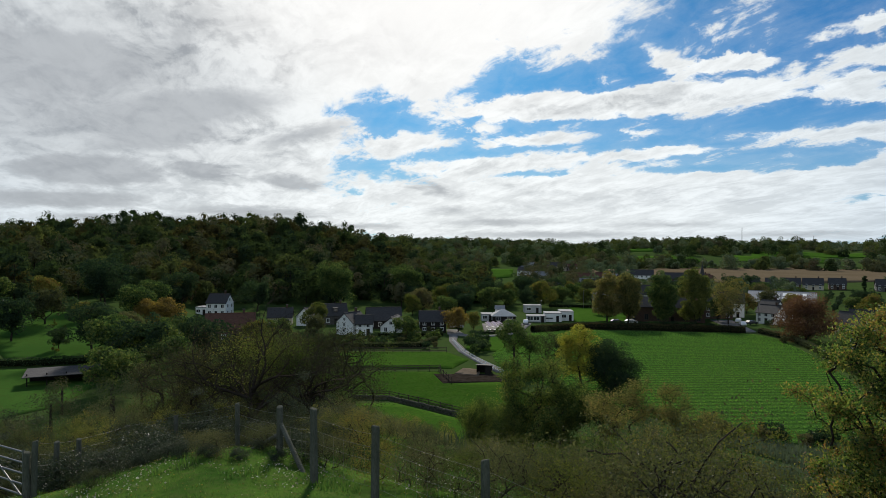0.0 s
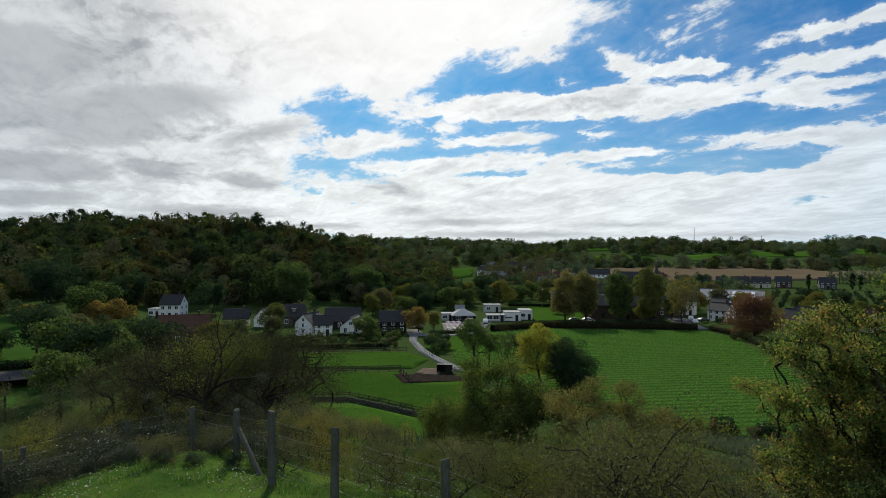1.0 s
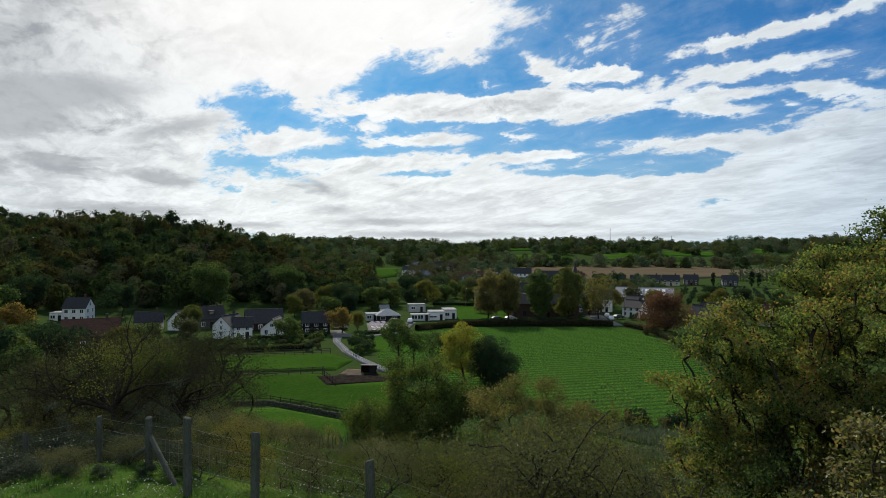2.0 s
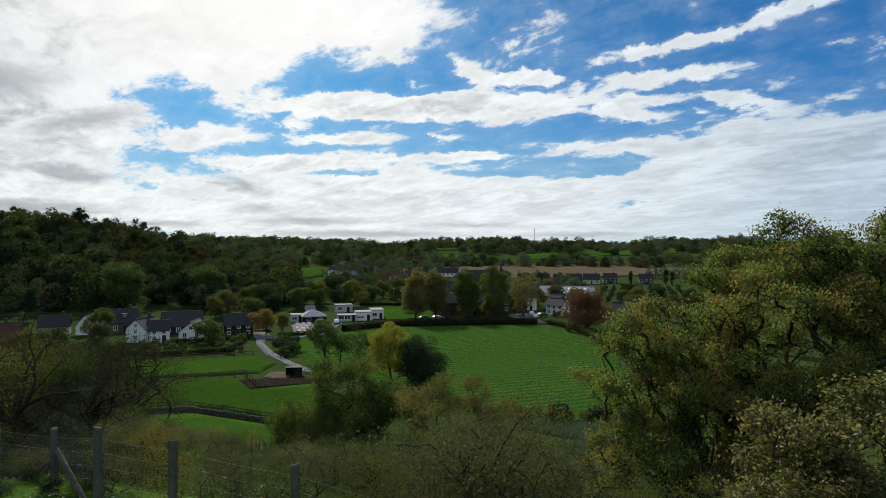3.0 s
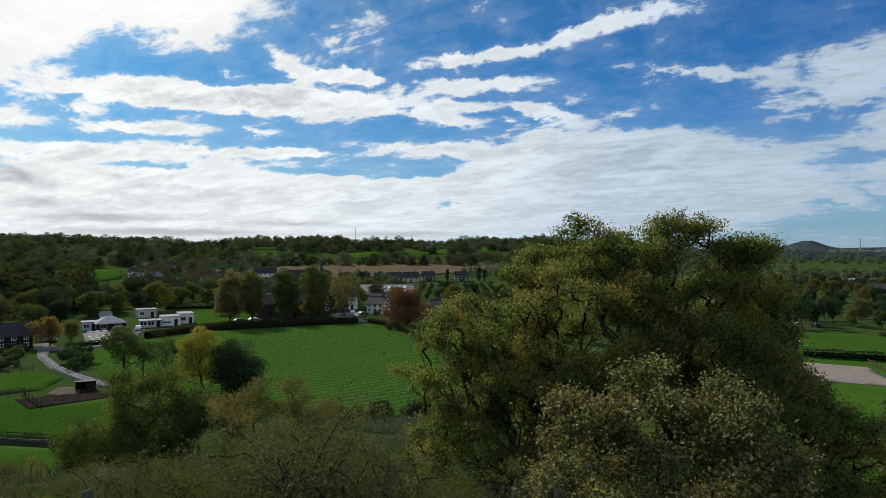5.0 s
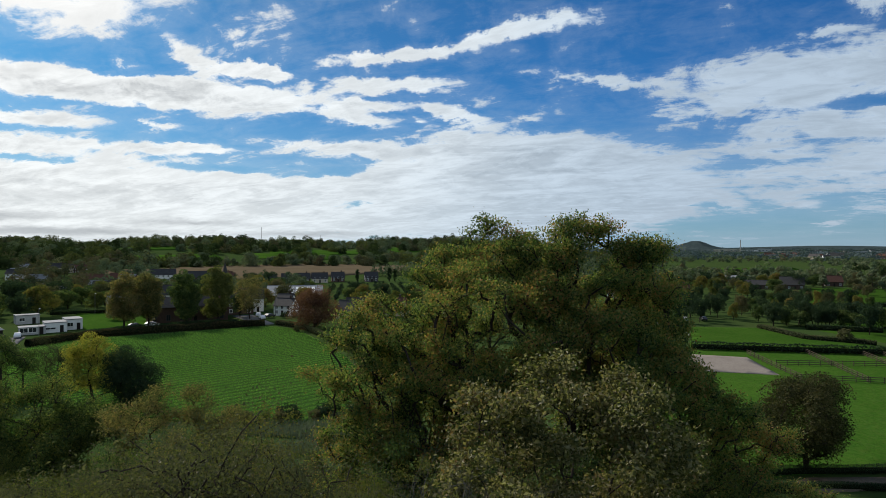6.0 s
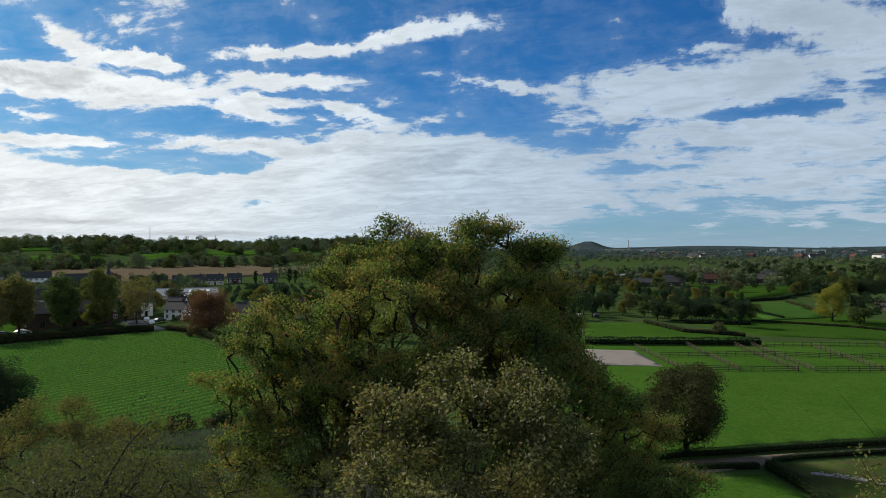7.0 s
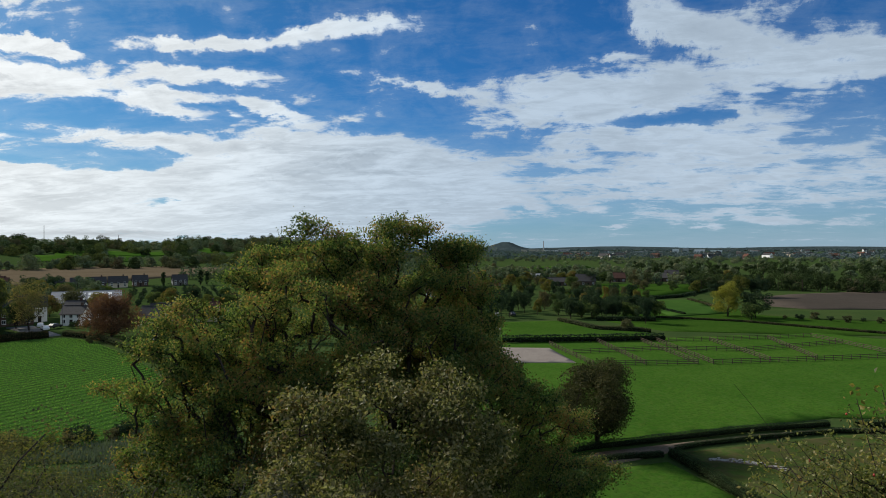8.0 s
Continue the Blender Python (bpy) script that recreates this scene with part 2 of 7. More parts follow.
def material(name, colours, scale=4.0, rough=0.85, bump=0.3, metal=0.0, spec=0.0, coords="Object", stretch=(1, 1, 1), fine=9.0, mottle=0.0):
    """A surface of two or three colours mixed by coarse and fine grain, with relief."""
    m = bpy.data.materials.new(name)
    m.use_nodes = True
    t = m.node_tree
    b = t.nodes["Principled BSDF"]
    co = put(t, "ShaderNodeTexCoord").outputs[coords]
    if stretch != (1, 1, 1):
        mp = put(t, "ShaderNodeMapping")
        wire(t, co, mp.inputs[0])
        mp.inputs["Scale"].default_value = stretch
        co = mp.outputs[0]
    coarse, small = grain(t, co, scale, 4.0, 0.6), grain(t, co, scale * fine, 5.0, 0.65)
    col = blend(t, span(t, coarse, 0.32, 0.68), (*colours[0], 1), (*colours[1], 1))
    col = blend(t, span(t, small, 0.35, 0.8, 0.0, 0.8), col, (*colours[-1], 1))
    if mottle:
        # patches of thinner and ranker growth, and a tint of its own for each field
        mid = span(t, grain(t, co, mottle, 6.0, 0.7, 0.8), 0.42, 0.62)
        col = blend(t, calc(t, "MULTIPLY", mid, 0.6), col, (0.020, 0.052, 0.008, 1))
        worn = span(t, grain(t, co, mottle * 0.22, 5.0, 0.7, 1.2), 0.48, 0.72)
        col = blend(t, calc(t, "MULTIPLY", worn, 0.45), col, (0.052, 0.100, 0.020, 1))
        tint = calc(t, "MULTIPLY_ADD", put(t, "ShaderNodeObjectInfo").outputs["Random"], 0.36, 0.80)
        col = blend(t, 1.0, col, vec(t, tint, tint, tint), "MULTIPLY")
    wire(t, col, b.inputs["Base Color"])
    b.inputs["Roughness"].default_value, b.inputs["Metallic"].default_value = rough, metal
    b.inputs["Specular IOR Level"].default_value = spec
    if bump:
        bp = put(t, "ShaderNodeBump")
        bp.inputs["Strength"].default_value, bp.inputs["Distance"].default_value = bump, 0.05
        wire(t, calc(t, "ADD", coarse, small), bp.inputs["Height"])
        wire(t, bp.outputs[0], b.inputs["Normal"])
    return m


def leafage(name, colours, through_light=0.42, gloss=0.015, per_thing=0.25, patch_scale=0.45, own=1.0):
    """Leaves: each leaf takes its own shade, each plant leans a little towards one end; light comes through them."""
    m = bpy.data.materials.new(name)
    m.use_nodes = True
    t = m.node_tree
    t.nodes.clear()
    geo, info = put(t, "ShaderNodeNewGeometry"), put(t, "ShaderNodeObjectInfo")
    pick = calc(t, "ADD", calc(t, "MULTIPLY_ADD", geo.outputs["Random Per Island"], (1 - per_thing) * own, 0.5 * (1 - per_thing) * (1 - own)), calc(t, "MULTIPLY", info.outputs["Random"], per_thing))
    co = put(t, "ShaderNodeTexCoord").outputs["Object"]
    pick = calc(t, "ADD", pick, calc(t, "MULTIPLY_ADD", grain(t, co, patch_scale, 2.0), 1.2, -0.6))
    ramp = put(t, "ShaderNodeValToRGB")
    wire(t, pick, ramp.inputs[0])
    e = ramp.color_ramp.elements
    while len(e) < len(colours):
        e.new(0.5)
    for i, c in enumerate(colours):
        e[i].position, e[i].color = 0.08 + 0.84 * i / (len(colours) - 1), (*c, 1)
    col = ramp.outputs[0]
    d, tr, g = put(t, "ShaderNodeBsdfDiffuse"), put(t, "ShaderNodeBsdfTranslucent"), put(t, "ShaderNodeBsdfGlossy")
    wire(t, col, d.inputs[0])
    wire(t, blend(t, 1.0, col, (1.2, 1.35, 0.8, 1), "MULTIPLY"), tr.inputs[0])
    g.inputs["Roughness"].default_value = 0.38
    a, b = put(t, "ShaderNodeMixShader"), put(t, "ShaderNodeMixShader")
    a.inputs[0].default_value, b.inputs[0].default_value = through_light, gloss
    for x, y in ((d.outputs[0], a.inputs[1]), (tr.outputs[0], a.inputs[2]), (a.outputs[0], b.inputs[1]), (g.outputs[0], b.inputs[2])):
        t.links.new(x, y)
    t.links.new(b.outputs[0], put(t, "ShaderNodeOutputMaterial").inputs[0])
    return m


M_BARK = material("bark", [(0.032, 0.026, 0.021), (0.06, 0.05, 0.041), (0.022, 0.018, 0.015)], 3.0, 0.95, 0.6)
M_OAK = leafage("oak_leaves", [(0.026, 0.051, 0.015), (0.088, 0.134, 0.036), (0.146, 0.178, 0.046), (0.250, 0.194, 0.058), (0.285, 0.138, 0.055)], 0.5, 0.012, 0.1, 0.55, 0.8)
M_GREEN = leafage("green_leaves", [(0.021, 0.042, 0.018), (0.052, 0.086, 0.029), (0.094, 0.130, 0.039), (0.150, 0.163, 0.052)], 0.36, 0.006)
M_MAPLE = leafage("maple_leaves", [(0.022, 0.041, 0.016), (0.059, 0.092, 0.027), (0.115, 0.146, 0.038), (0.216, 0.203, 0.051)], 0.36, 0.008, 0.1, 0.5, 0.8)
M_BRACKEN = leafage("bracken_fronds", [(0.039, 0.031, 0.018), (0.068, 0.052, 0.029), (0.052, 0.060, 0.026)], 0.2, 0.0, 0.1, 0.2, 0.7)
M_GOLD = leafage("golden_leaves", [(0.120, 0.145, 0.030), (0.240, 0.225, 0.040), (0.330, 0.270, 0.050)], 0.45, 0.006, 0.1, 0.5, 0.9)
# dry litter whose palest tones paint in the glint of glossy leaves
M_LITTER = leafage("dry_litter_with_gloss", [(0.20, 0.17, 0.11), (0.34, 0.31, 0.24), (0.46, 0.44, 0.38)], 0.2, 0.03, 0.1, 0.6, 1.0)
M_LIMEGOLD = leafage("yellowing_lime_leaves", [(0.065, 0.084, 0.027), (0.128, 0.142, 0.041), (0.189, 0.176, 0.049)], 0.36, 0.006, 0.1, 0.3, 0.8)
M_THORN = leafage("dark_hawthorn_leaves", [(0.016, 0.020, 0.011), (0.034, 0.036, 0.017), (0.075, 0.064, 0.030)], 0.3, 0.006, 0.3, 0.45, 0.8)
M_DARK = leafage("dark_green_leaves", [(0.016, 0.032, 0.020), (0.030, 0.051, 0.028), (0.051, 0.074, 0.035)], 0.35, 0.004)
M_YELLOW = leafage("yellow_leaves", [(0.070, 0.085, 0.026), (0.150, 0.140, 0.034), (0.240, 0.180, 0.043)])
M_ROSE = leafage("rose_leaves", [(0.075, 0.095, 0.028), (0.140, 0.150, 0.045), (0.215, 0.200, 0.065), (0.230, 0.140, 0.040)])
M_ORANGE = leafage("orange_leaves", [(0.094, 0.073, 0.026), (0.182, 0.119, 0.033), (0.242, 0.160, 0.040)])
M_BROWN = leafage("brown_leaves", [(0.025, 0.031, 0.016), (0.063, 0.068, 0.033), (0.102, 0.097, 0.050), (0.152, 0.114, 0.058)], 0.36, 0.006, 0.45, 0.45, 0.55)
M_RUSSET = leafage("russet_leaves", [(0.072, 0.034, 0.024), (0.125, 0.056, 0.034), (0.150, 0.084, 0.038)])
M_MIXED = leafage("autumn_mixed_leaves", [(0.023, 0.035, 0.011), (0.064, 0.082, 0.021), (0.106, 0.114, 0.029), (0.167, 0.139, 0.038), (0.182, 0.102, 0.038)], 0.36, 0.006, 0.45, 0.45, 0.55)
M_WOODS = leafage("woodland_leaves", [(0.025, 0.039, 0.018), (0.039, 0.057, 0.024), (0.057, 0.076, 0.030)], 0.32, 0.0, 0.3, 0.05, 0.5)
M_WOODS_OLIVE = leafage("olive_woodland_leaves", [(0.048, 0.062, 0.025), (0.075, 0.090, 0.033), (0.110, 0.115, 0.043)], 0.32, 0.0, 0.3, 0.05, 0.5)
M_WOODS_DEEP = leafage("deep_green_woodland_leaves", [(0.018, 0.030, 0.019), (0.027, 0.043, 0.024), (0.041, 0.059, 0.030)], 0.32, 0.0, 0.3, 0.05, 0.5)
M_WOODS_BROWN = leafage("brown_woodland_leaves", [(0.036, 0.033, 0.017), (0.056, 0.050, 0.022), (0.078, 0.070, 0.028)], 0.32, 0.0, 0.3, 0.05, 0.5)
# far leaves lightened and blued: the haze of distance is in their colour
M_FARWOOD = leafage("hazed_far_woodland_leaves", [(0.045, 0.068, 0.053), (0.084, 0.118, 0.067), (0.146, 0.169, 0.090), (0.231, 0.183, 0.104)], 0.15, 0.0, 0.1, 0.05, 0.16)
M_AUTUMN = leafage("far_autumn_leaves", [(0.033, 0.046, 0.029), (0.064, 0.078, 0.041), (0.106, 0.099, 0.055), (0.141, 0.090, 0.058)], 0.2, 0.0, 0.1, 0.08, 0.16)
M_RANK = leafage("rank_grass_blades", [(0.030, 0.046, 0.028), (0.050, 0.068, 0.040), (0.085, 0.085, 0.059)], 0.3, 0.0)
# paler, bluer leaf colours stand in for haze out on the plain
M_HAZEWOOD = leafage("hazed_wood_leaves", [(0.048, 0.074, 0.082), (0.084, 0.114, 0.120), (0.126, 0.146, 0.144)], 0.15, 0.0, 0.1, 0.02, 0.4)
M_LIME = leafage("lime_leaves", [(0.051, 0.062, 0.027), (0.120, 0.120, 0.046), (0.186, 0.159, 0.059), (0.251, 0.170, 0.069)], 0.42, 0.006)
M_SILVER = leafage("pale_backed_leaves", [(0.046, 0.056, 0.018), (0.102, 0.104, 0.032), (0.154, 0.134, 0.049), (0.240, 0.220, 0.122), (0.180, 0.112, 0.042)], 0.40, 0.012)
M_BRAMBLE = leafage("bramble_leaves", [(0.018, 0.030, 0.018), (0.034, 0.046, 0.026), (0.085, 0.085, 0.065)], 0.25, 0.02, 0.35, 0.45, 0.9)
M_BLADES = leafage("grass_blades", [(0.049, 0.097, 0.027), (0.071, 0.151, 0.031), (0.113, 0.162, 0.043)], 0.4, 0.01, 0.2, 0.9, 0.8)
M_OLIVE = leafage("olive_brown_leaves", [(0.028, 0.033, 0.015), (0.052, 0.056, 0.023), (0.085, 0.076, 0.032)], 0.3, 0.004)
M_TUFT = leafage("pasture_tuft_blades", [(0.018, 0.052, 0.010), (0.030, 0.085, 0.014), (0.046, 0.105, 0.020)], 0.3, 0.0, 0.2, 0.9, 0.8)
M_CROP = leafage("crop_leaves", [(0.081, 0.196, 0.037), (0.122, 0.256, 0.048), (0.170, 0.304, 0.057)], 0.4, 0.0)
M_REED = leafage("reed_leaves", [(0.078, 0.098, 0.069), (0.117, 0.137, 0.097), (0.065, 0.091, 0.049)], 0.3)
M_GRASS = material("pasture_grass", [(0.028, 0.080, 0.009), (0.042, 0.101, 0.012), (0.052, 0.082, 0.015)], 0.05, 0.9, 0.6, fine=24.0, mottle=1.7)
M_ROUGH = material("rough_grass", [(0.034, 0.064, 0.018), (0.048, 0.074, 0.022), (0.034, 0.048, 0.018)], 0.08, 0.95, 0.6, fine=20.0)
M_FIELD = material("field_soil_green", [(0.031, 0.078, 0.015), (0.042, 0.096, 0.018), (0.038, 0.066, 0.015)], 0.06, 0.9, 0.4, fine=22.0)
M_HILL = material("hilltop_grass", [(0.030, 0.074, 0.012), (0.060, 0.118, 0.018), (0.070, 0.086, 0.027)], 0.9, 0.95, 0.6, fine=7.0)
M_STUBBLE = material("bare_field", [(0.105, 0.082, 0.051), (0.129, 0.101, 0.066), (0.090, 0.070, 0.045)], 0.02, 0.95, 0.3, fine=20.0)
M_WHITE = material("white_render", [(0.74, 0.74, 0.72), (0.80, 0.80, 0.78), (0.64, 0.63, 0.60)], 0.8, 0.9, 0.1)
M_CREAM = material("cream_render", [(0.50, 0.43, 0.32), (0.58, 0.51, 0.40), (0.42, 0.35, 0.26)], 0.8, 0.9, 0.1)
M_BRICK = material("dark_red_brick", [(0.085, 0.058, 0.046), (0.115, 0.075, 0.058), (0.06, 0.044, 0.038)], 1.2, 0.92, 0.3)
M_MARL = material("grey_stone_wall", [(0.09, 0.085, 0.08), (0.13, 0.12, 0.11), (0.06, 0.058, 0.055)], 1.0, 0.92, 0.3)
M_SLATE = material("slate_roof", [(0.045, 0.043, 0.043), (0.068, 0.065, 0.064), (0.03, 0.029, 0.029)], 1.5, 0.8, 0.4, spec=0.15, stretch=(1, 1, 4))
M_TILE = material("red_brown_roof_tiles", [(0.105, 0.055, 0.042), (0.14, 0.075, 0.055), (0.075, 0.042, 0.034)], 1.5, 0.85, 0.4, stretch=(1, 1, 4))
M_PALE = material("pale_grey_cladding", [(0.40, 0.40, 0.39), (0.46, 0.46, 0.45), (0.34, 0.34, 0.33)], 0.8, 0.8, 0.1)
M_GREYROOF = material("pale_grey_sheet_roof", [(0.208, 0.216, 0.224), (0.264, 0.272, 0.280), (0.160, 0.160, 0.168)], 0.6, 0.8, 0.15, spec=0.12)
M_TIMBER = material("dark_tarred_boards", [(0.022, 0.020, 0.018), (0.035, 0.031, 0.028), (0.015, 0.013, 0.012)], 2.0, 0.85, 0.4, stretch=(1, 1, 6))
M_RAIL = material("weathered_fence_wood", [(0.075, 0.060, 0.045), (0.102, 0.083, 0.065), (0.048, 0.038, 0.030)], 3.0, 0.9, 0.4)
M_POST = material("old_grey_post_wood", [(0.095, 0.098, 0.078), (0.14, 0.14, 0.115), (0.05, 0.055, 0.038)], 5.0, 0.95, 0.7, stretch=(1, 1, 0.25))
M_WIRE = material("galvanised_wire", [(0.17, 0.17, 0.17), (0.22, 0.22, 0.22), (0.13, 0.12, 0.115)], 20.0, 0.45, 0.0, metal=0.6, spec=0.3)
M_GLASS = material("dark_window_glass", [(0.02, 0.024, 0.03), (0.03, 0.035, 0.04), (0.02, 0.022, 0.026)], 0.5, 0.08, 0.0, spec=0.6)
M_FRAME = material("white_window_paint", [(0.74, 0.74, 0.72), (0.8, 0.8, 0.78), (0.68, 0.67, 0.64)], 3.0, 0.6, 0.0)
M_TARMAC = material("pale_worn_tarmac", [(0.17, 0.165, 0.16), (0.21, 0.205, 0.2), (0.13, 0.125, 0.12)], 0.3, 0.9, 0.2)
M_SAND = material("pale_riding_sand", [(0.207, 0.178, 0.155), (0.242, 0.213, 0.184), (0.173, 0.150, 0.126)], 0.2, 0.95, 0.2)
M_MUD = material("churned_mud", [(0.020, 0.016, 0.012), (0.044, 0.037, 0.030), (0.011, 0.009, 0.008)], 1.1, 0.95, 0.9)
M_PLOUGH = material("ploughed_earth", [(0.056, 0.048, 0.039), (0.071, 0.060, 0.050), (0.046, 0.039, 0.033)], 0.02, 0.95, 0.4, fine=30.0)
M_DRY = material("dry_grazed_grass", [(0.044, 0.048, 0.016), (0.066, 0.058, 0.026), (0.036, 0.036, 0.015)], 0.12, 0.95, 0.5, fine=16.0, mottle=0.5)
M_PEBBLE = material("pale_path_stones", [(0.26, 0.25, 0.23), (0.34, 0.33, 0.31), (0.18, 0.17, 0.15)], 2.0, 0.9, 0.2)
M_CAR = material("white_car_paint", [(0.7, 0.7, 0.7), (0.75, 0.75, 0.75), (0.72, 0.72, 0.72)], 1.0, 0.25, 0.0, spec=0.5)
M_CARDARK = material("dark_car_paint", [(0.03, 0.03, 0.035), (0.035, 0.035, 0.04), (0.03, 0.03, 0.033)], 1.0, 0.25, 0.0, spec=0.5)
M_TYRE = material("tyre_rubber", [(0.015, 0.015, 0.015), (0.02, 0.02, 0.02), (0.018, 0.018, 0.018)], 3.0, 0.9, 0.0)
M_CLOTH = material("pale_parasol_cloth", [(0.44, 0.36, 0.40), (0.50, 0.43, 0.45), (0.38, 0.30, 0.35)], 1.0, 0.9, 0.0)
M_STONEWALL = material("mossy_field_wall", [(0.06, 0.06, 0.045), (0.10, 0.095, 0.075), (0.035, 0.045, 0.02)], 0.8, 0.95, 0.8)
M_IVY = leafage("ivy_hedge_leaves", [(0.018, 0.036, 0.016), (0.038, 0.064, 0.024), (0.062, 0.088, 0.032)], 0.3, 0.01)
M_HEDGE = material("hedge_inside", [(0.012, 0.018, 0.008), (0.018, 0.024, 0.010), (0.010, 0.012, 0.007)], 2.0, 0.95, 0.5)
M_TRACK = material("brown_dirt_track", [(0.11, 0.085, 0.065), (0.15, 0.12, 0.095), (0.07, 0.065, 0.04)], 0.3, 0.95, 0.3)
# scrub tinted pale grey-blue, so the colour carries the distant haze
M_FAR = material("hazed_hill_scrub", [(0.034, 0.050, 0.052), (0.060, 0.078, 0.078), (0.026, 0.038, 0.040)], 0.02, 0.95, 0.0, fine=6.0)
M_TWIG = material("grey_twig_bark", [(0.10, 0.092, 0.08), (0.14, 0.13, 0.115), (0.06, 0.055, 0.05)], 4.0, 0.9, 0.3)
M_HIP = material("red_rose_hip", [(0.35, 0.03, 0.02), (0.42, 0.05, 0.03), (0.3, 0.02, 0.02)], 8.0, 0.35, 0.0, spec=0.5)

# ---- builders ----


def mesh_of(name, verts, faces, mat=None, smooth=False):
    me = bpy.data.meshes.new(name)
    verts, faces = np.asarray(verts, np.float32), np.asarray(faces, np.int32)
    k = faces.shape[1]
    me.vertices.add(len(verts))
    me.vertices.foreach_set("co", verts.ravel())
    me.loops.add(faces.size)
    me.loops.foreach_set("vertex_index", faces.ravel())
    me.polygons.add(len(faces))
    me.polygons.foreach_set("loop_start", np.arange(0, faces.size, k, dtype=np.int32))
    me.polygons.foreach_set("use_smooth", np.full(len(faces), smooth))
    if mat:
        me.materials.append(mat)
    me.update(calc_edges=True)
    return me


def leaves(at, size, rng, droop=0.0, slim=0.55, vary=0.35, out=None, loose=0.8):
    """A folded diamond for each place: four corners and the tip bent out of the plane."""
    n = len(at)
    u = rng.normal(size=(n, 3))
    u[:, 2] -= droop
    u /= np.linalg.norm(u, axis=1)[:, None]
    w = np.cross(u, rng.normal(size=(n, 3)))
    if out is not None:
        # the blades lie like shingles, facing out of their clump
        face = out / (np.linalg.norm(out, axis=1)[:, None] + 1e-9) + rng.normal(size=(n, 3)) * loose
        u = np.cross(face, u)
        u /= np.linalg.norm(u, axis=1)[:, None] + 1e-9
        w = np.cross(face, u)
    w /= np.linalg.norm(w, axis=1)[:, None] + 1e-9
    s = (size * (1 + vary * rng.uniform(-1, 1, n)))[:, None] * 0.5
    fold = np.cross(u, w) * s * 0.25
    v = np.stack([at - u * s, at + w * s * slim + fold, at + u * s, at - w * s * slim + fold], 1).reshape(-1, 3)
    return v, np.arange(4 * n).reshape(-1, 4)


def tubes(edges, sides=5):
    """Tapered limbs from (a, b, radius at a, radius at b)."""
    a, b = np.array([e[0] for e in edges], float), np.array([e[1] for e in edges], float)
    ra, rb = np.array([e[2] for e in edges]), np.array([e[3] for e in edges])
    d = b - a
    d /= np.linalg.norm(d, axis=1)[:, None] + 1e-9
    ref = np.where(np.abs(d[:, 2:3]) > 0.9, [[1.0, 0, 0]], [[0, 0, 1.0]])
    u = np.cross(d, ref)
    u /= np.linalg.norm(u, axis=1)[:, None]
    w = np.cross(d, u)
    th = np.arange(sides) * 2 * math.pi / sides
    ring = np.cos(th)[None, :, None] * u[:, None] + np.sin(th)[None, :, None] * w[:, None]
    v = np.concatenate([a[:, None] + ring * ra[:, None, None], b[:, None] + ring * rb[:, None, None]], 1).reshape(-1, 3)
    i = np.arange(sides)
    f = np.stack([i, (i + 1) % sides, sides + (i + 1) % sides, sides + i], 1)
    return v, (f[None] + (np.arange(len(edges)) * 2 * sides)[:, None, None]).reshape(-1, 4)


def clumps(n, rx, rz, rng, shell=0.55, flat=0.0, gap=0.0):
    """Centres of the leaf clumps of a crown: an uneven ellipsoid about the origin."""
    d = rng.normal(size=(n * 3, 3))
    d /= np.linalg.norm(d, axis=1)[:, None]
    k = rng.normal(size=(4, 3)) * 2.4
    lump = 1 + 0.17 * np.sin(d @ k.T + rng.uniform(0, 6, 4)).sum(1)
    rad = (shell + (1 - shell) * rng.uniform(0, 1, len(d)) ** 0.6) * lump
    p = d * rad[:, None] * [rx, rx, rz]
    p = p[p[:, 2] > -rz * (1 - flat)]
    return p[:n]


def limbs(base, fork, centres, rng, tip=0.025, trunk=0.3, bend=0.10):
    """Joins clump centres to a trunk, each to the nearest limb below it; limbs thicken downwards."""
    nodes = [np.array(base, float)]
    parent = [-1]
    steps = 5
    for i in range(1, steps + 1):
        f = i / steps
        nodes.append(np.array(base) * (1 - f) + np.array(fork) * f + rng.normal(size=3) * [1, 1, 0] * bend * 0.3)
        parent.append(i - 1)
    order = np.argsort(np.linalg.norm(centres - nodes[-1], axis=1))
    for c in centres[order]:
        arr = np.array(nodes[3:])
        level = np.hypot(arr[:, 0] - c[0], arr[:, 1] - c[1])
        gap = np.linalg.norm(arr - c, axis=1) + 1.3 * np.maximum(0, 0.55 * level - (c[2] - arr[:, 2]))
        j = int(np.argmin(gap)) + 3
        a = nodes[j]
        span_ = np.linalg.norm(c - a)
        parts = max(2, min(4, int(span_ / 0.8)))
        for k in range(1, parts + 1):
            q = a + (c - a) * k / parts + rng.normal(size=3) * span_ * bend * (k < parts)
            q[2] += 0.1 * span_ * math.sin(math.pi * k / parts)
            nodes.append(q)
            parent.append(j if k == 1 else len(nodes) - 2)
    load = np.zeros(len(nodes))
    has = set(parent)
    for i in range(len(nodes) - 1, -1, -1):
        if i not in has:
            load[i] += 1
        if parent[i] >= 0:
            load[parent[i]] += load[i]
    rad = tip * load ** 0.44
    rad *= 1 + (trunk / max(rad[0], 1e-6) - 1) * (load / load[0]) ** 0.7
    rad[0] *= 1.35
    return [(nodes[parent[i]], nodes[i], rad[parent[i]] if parent[parent[i]] < 1 or load[i] > 0.5 * load[parent[i]] else rad[i] * 1.15, rad[i]) for i in range(1, len(nodes))]


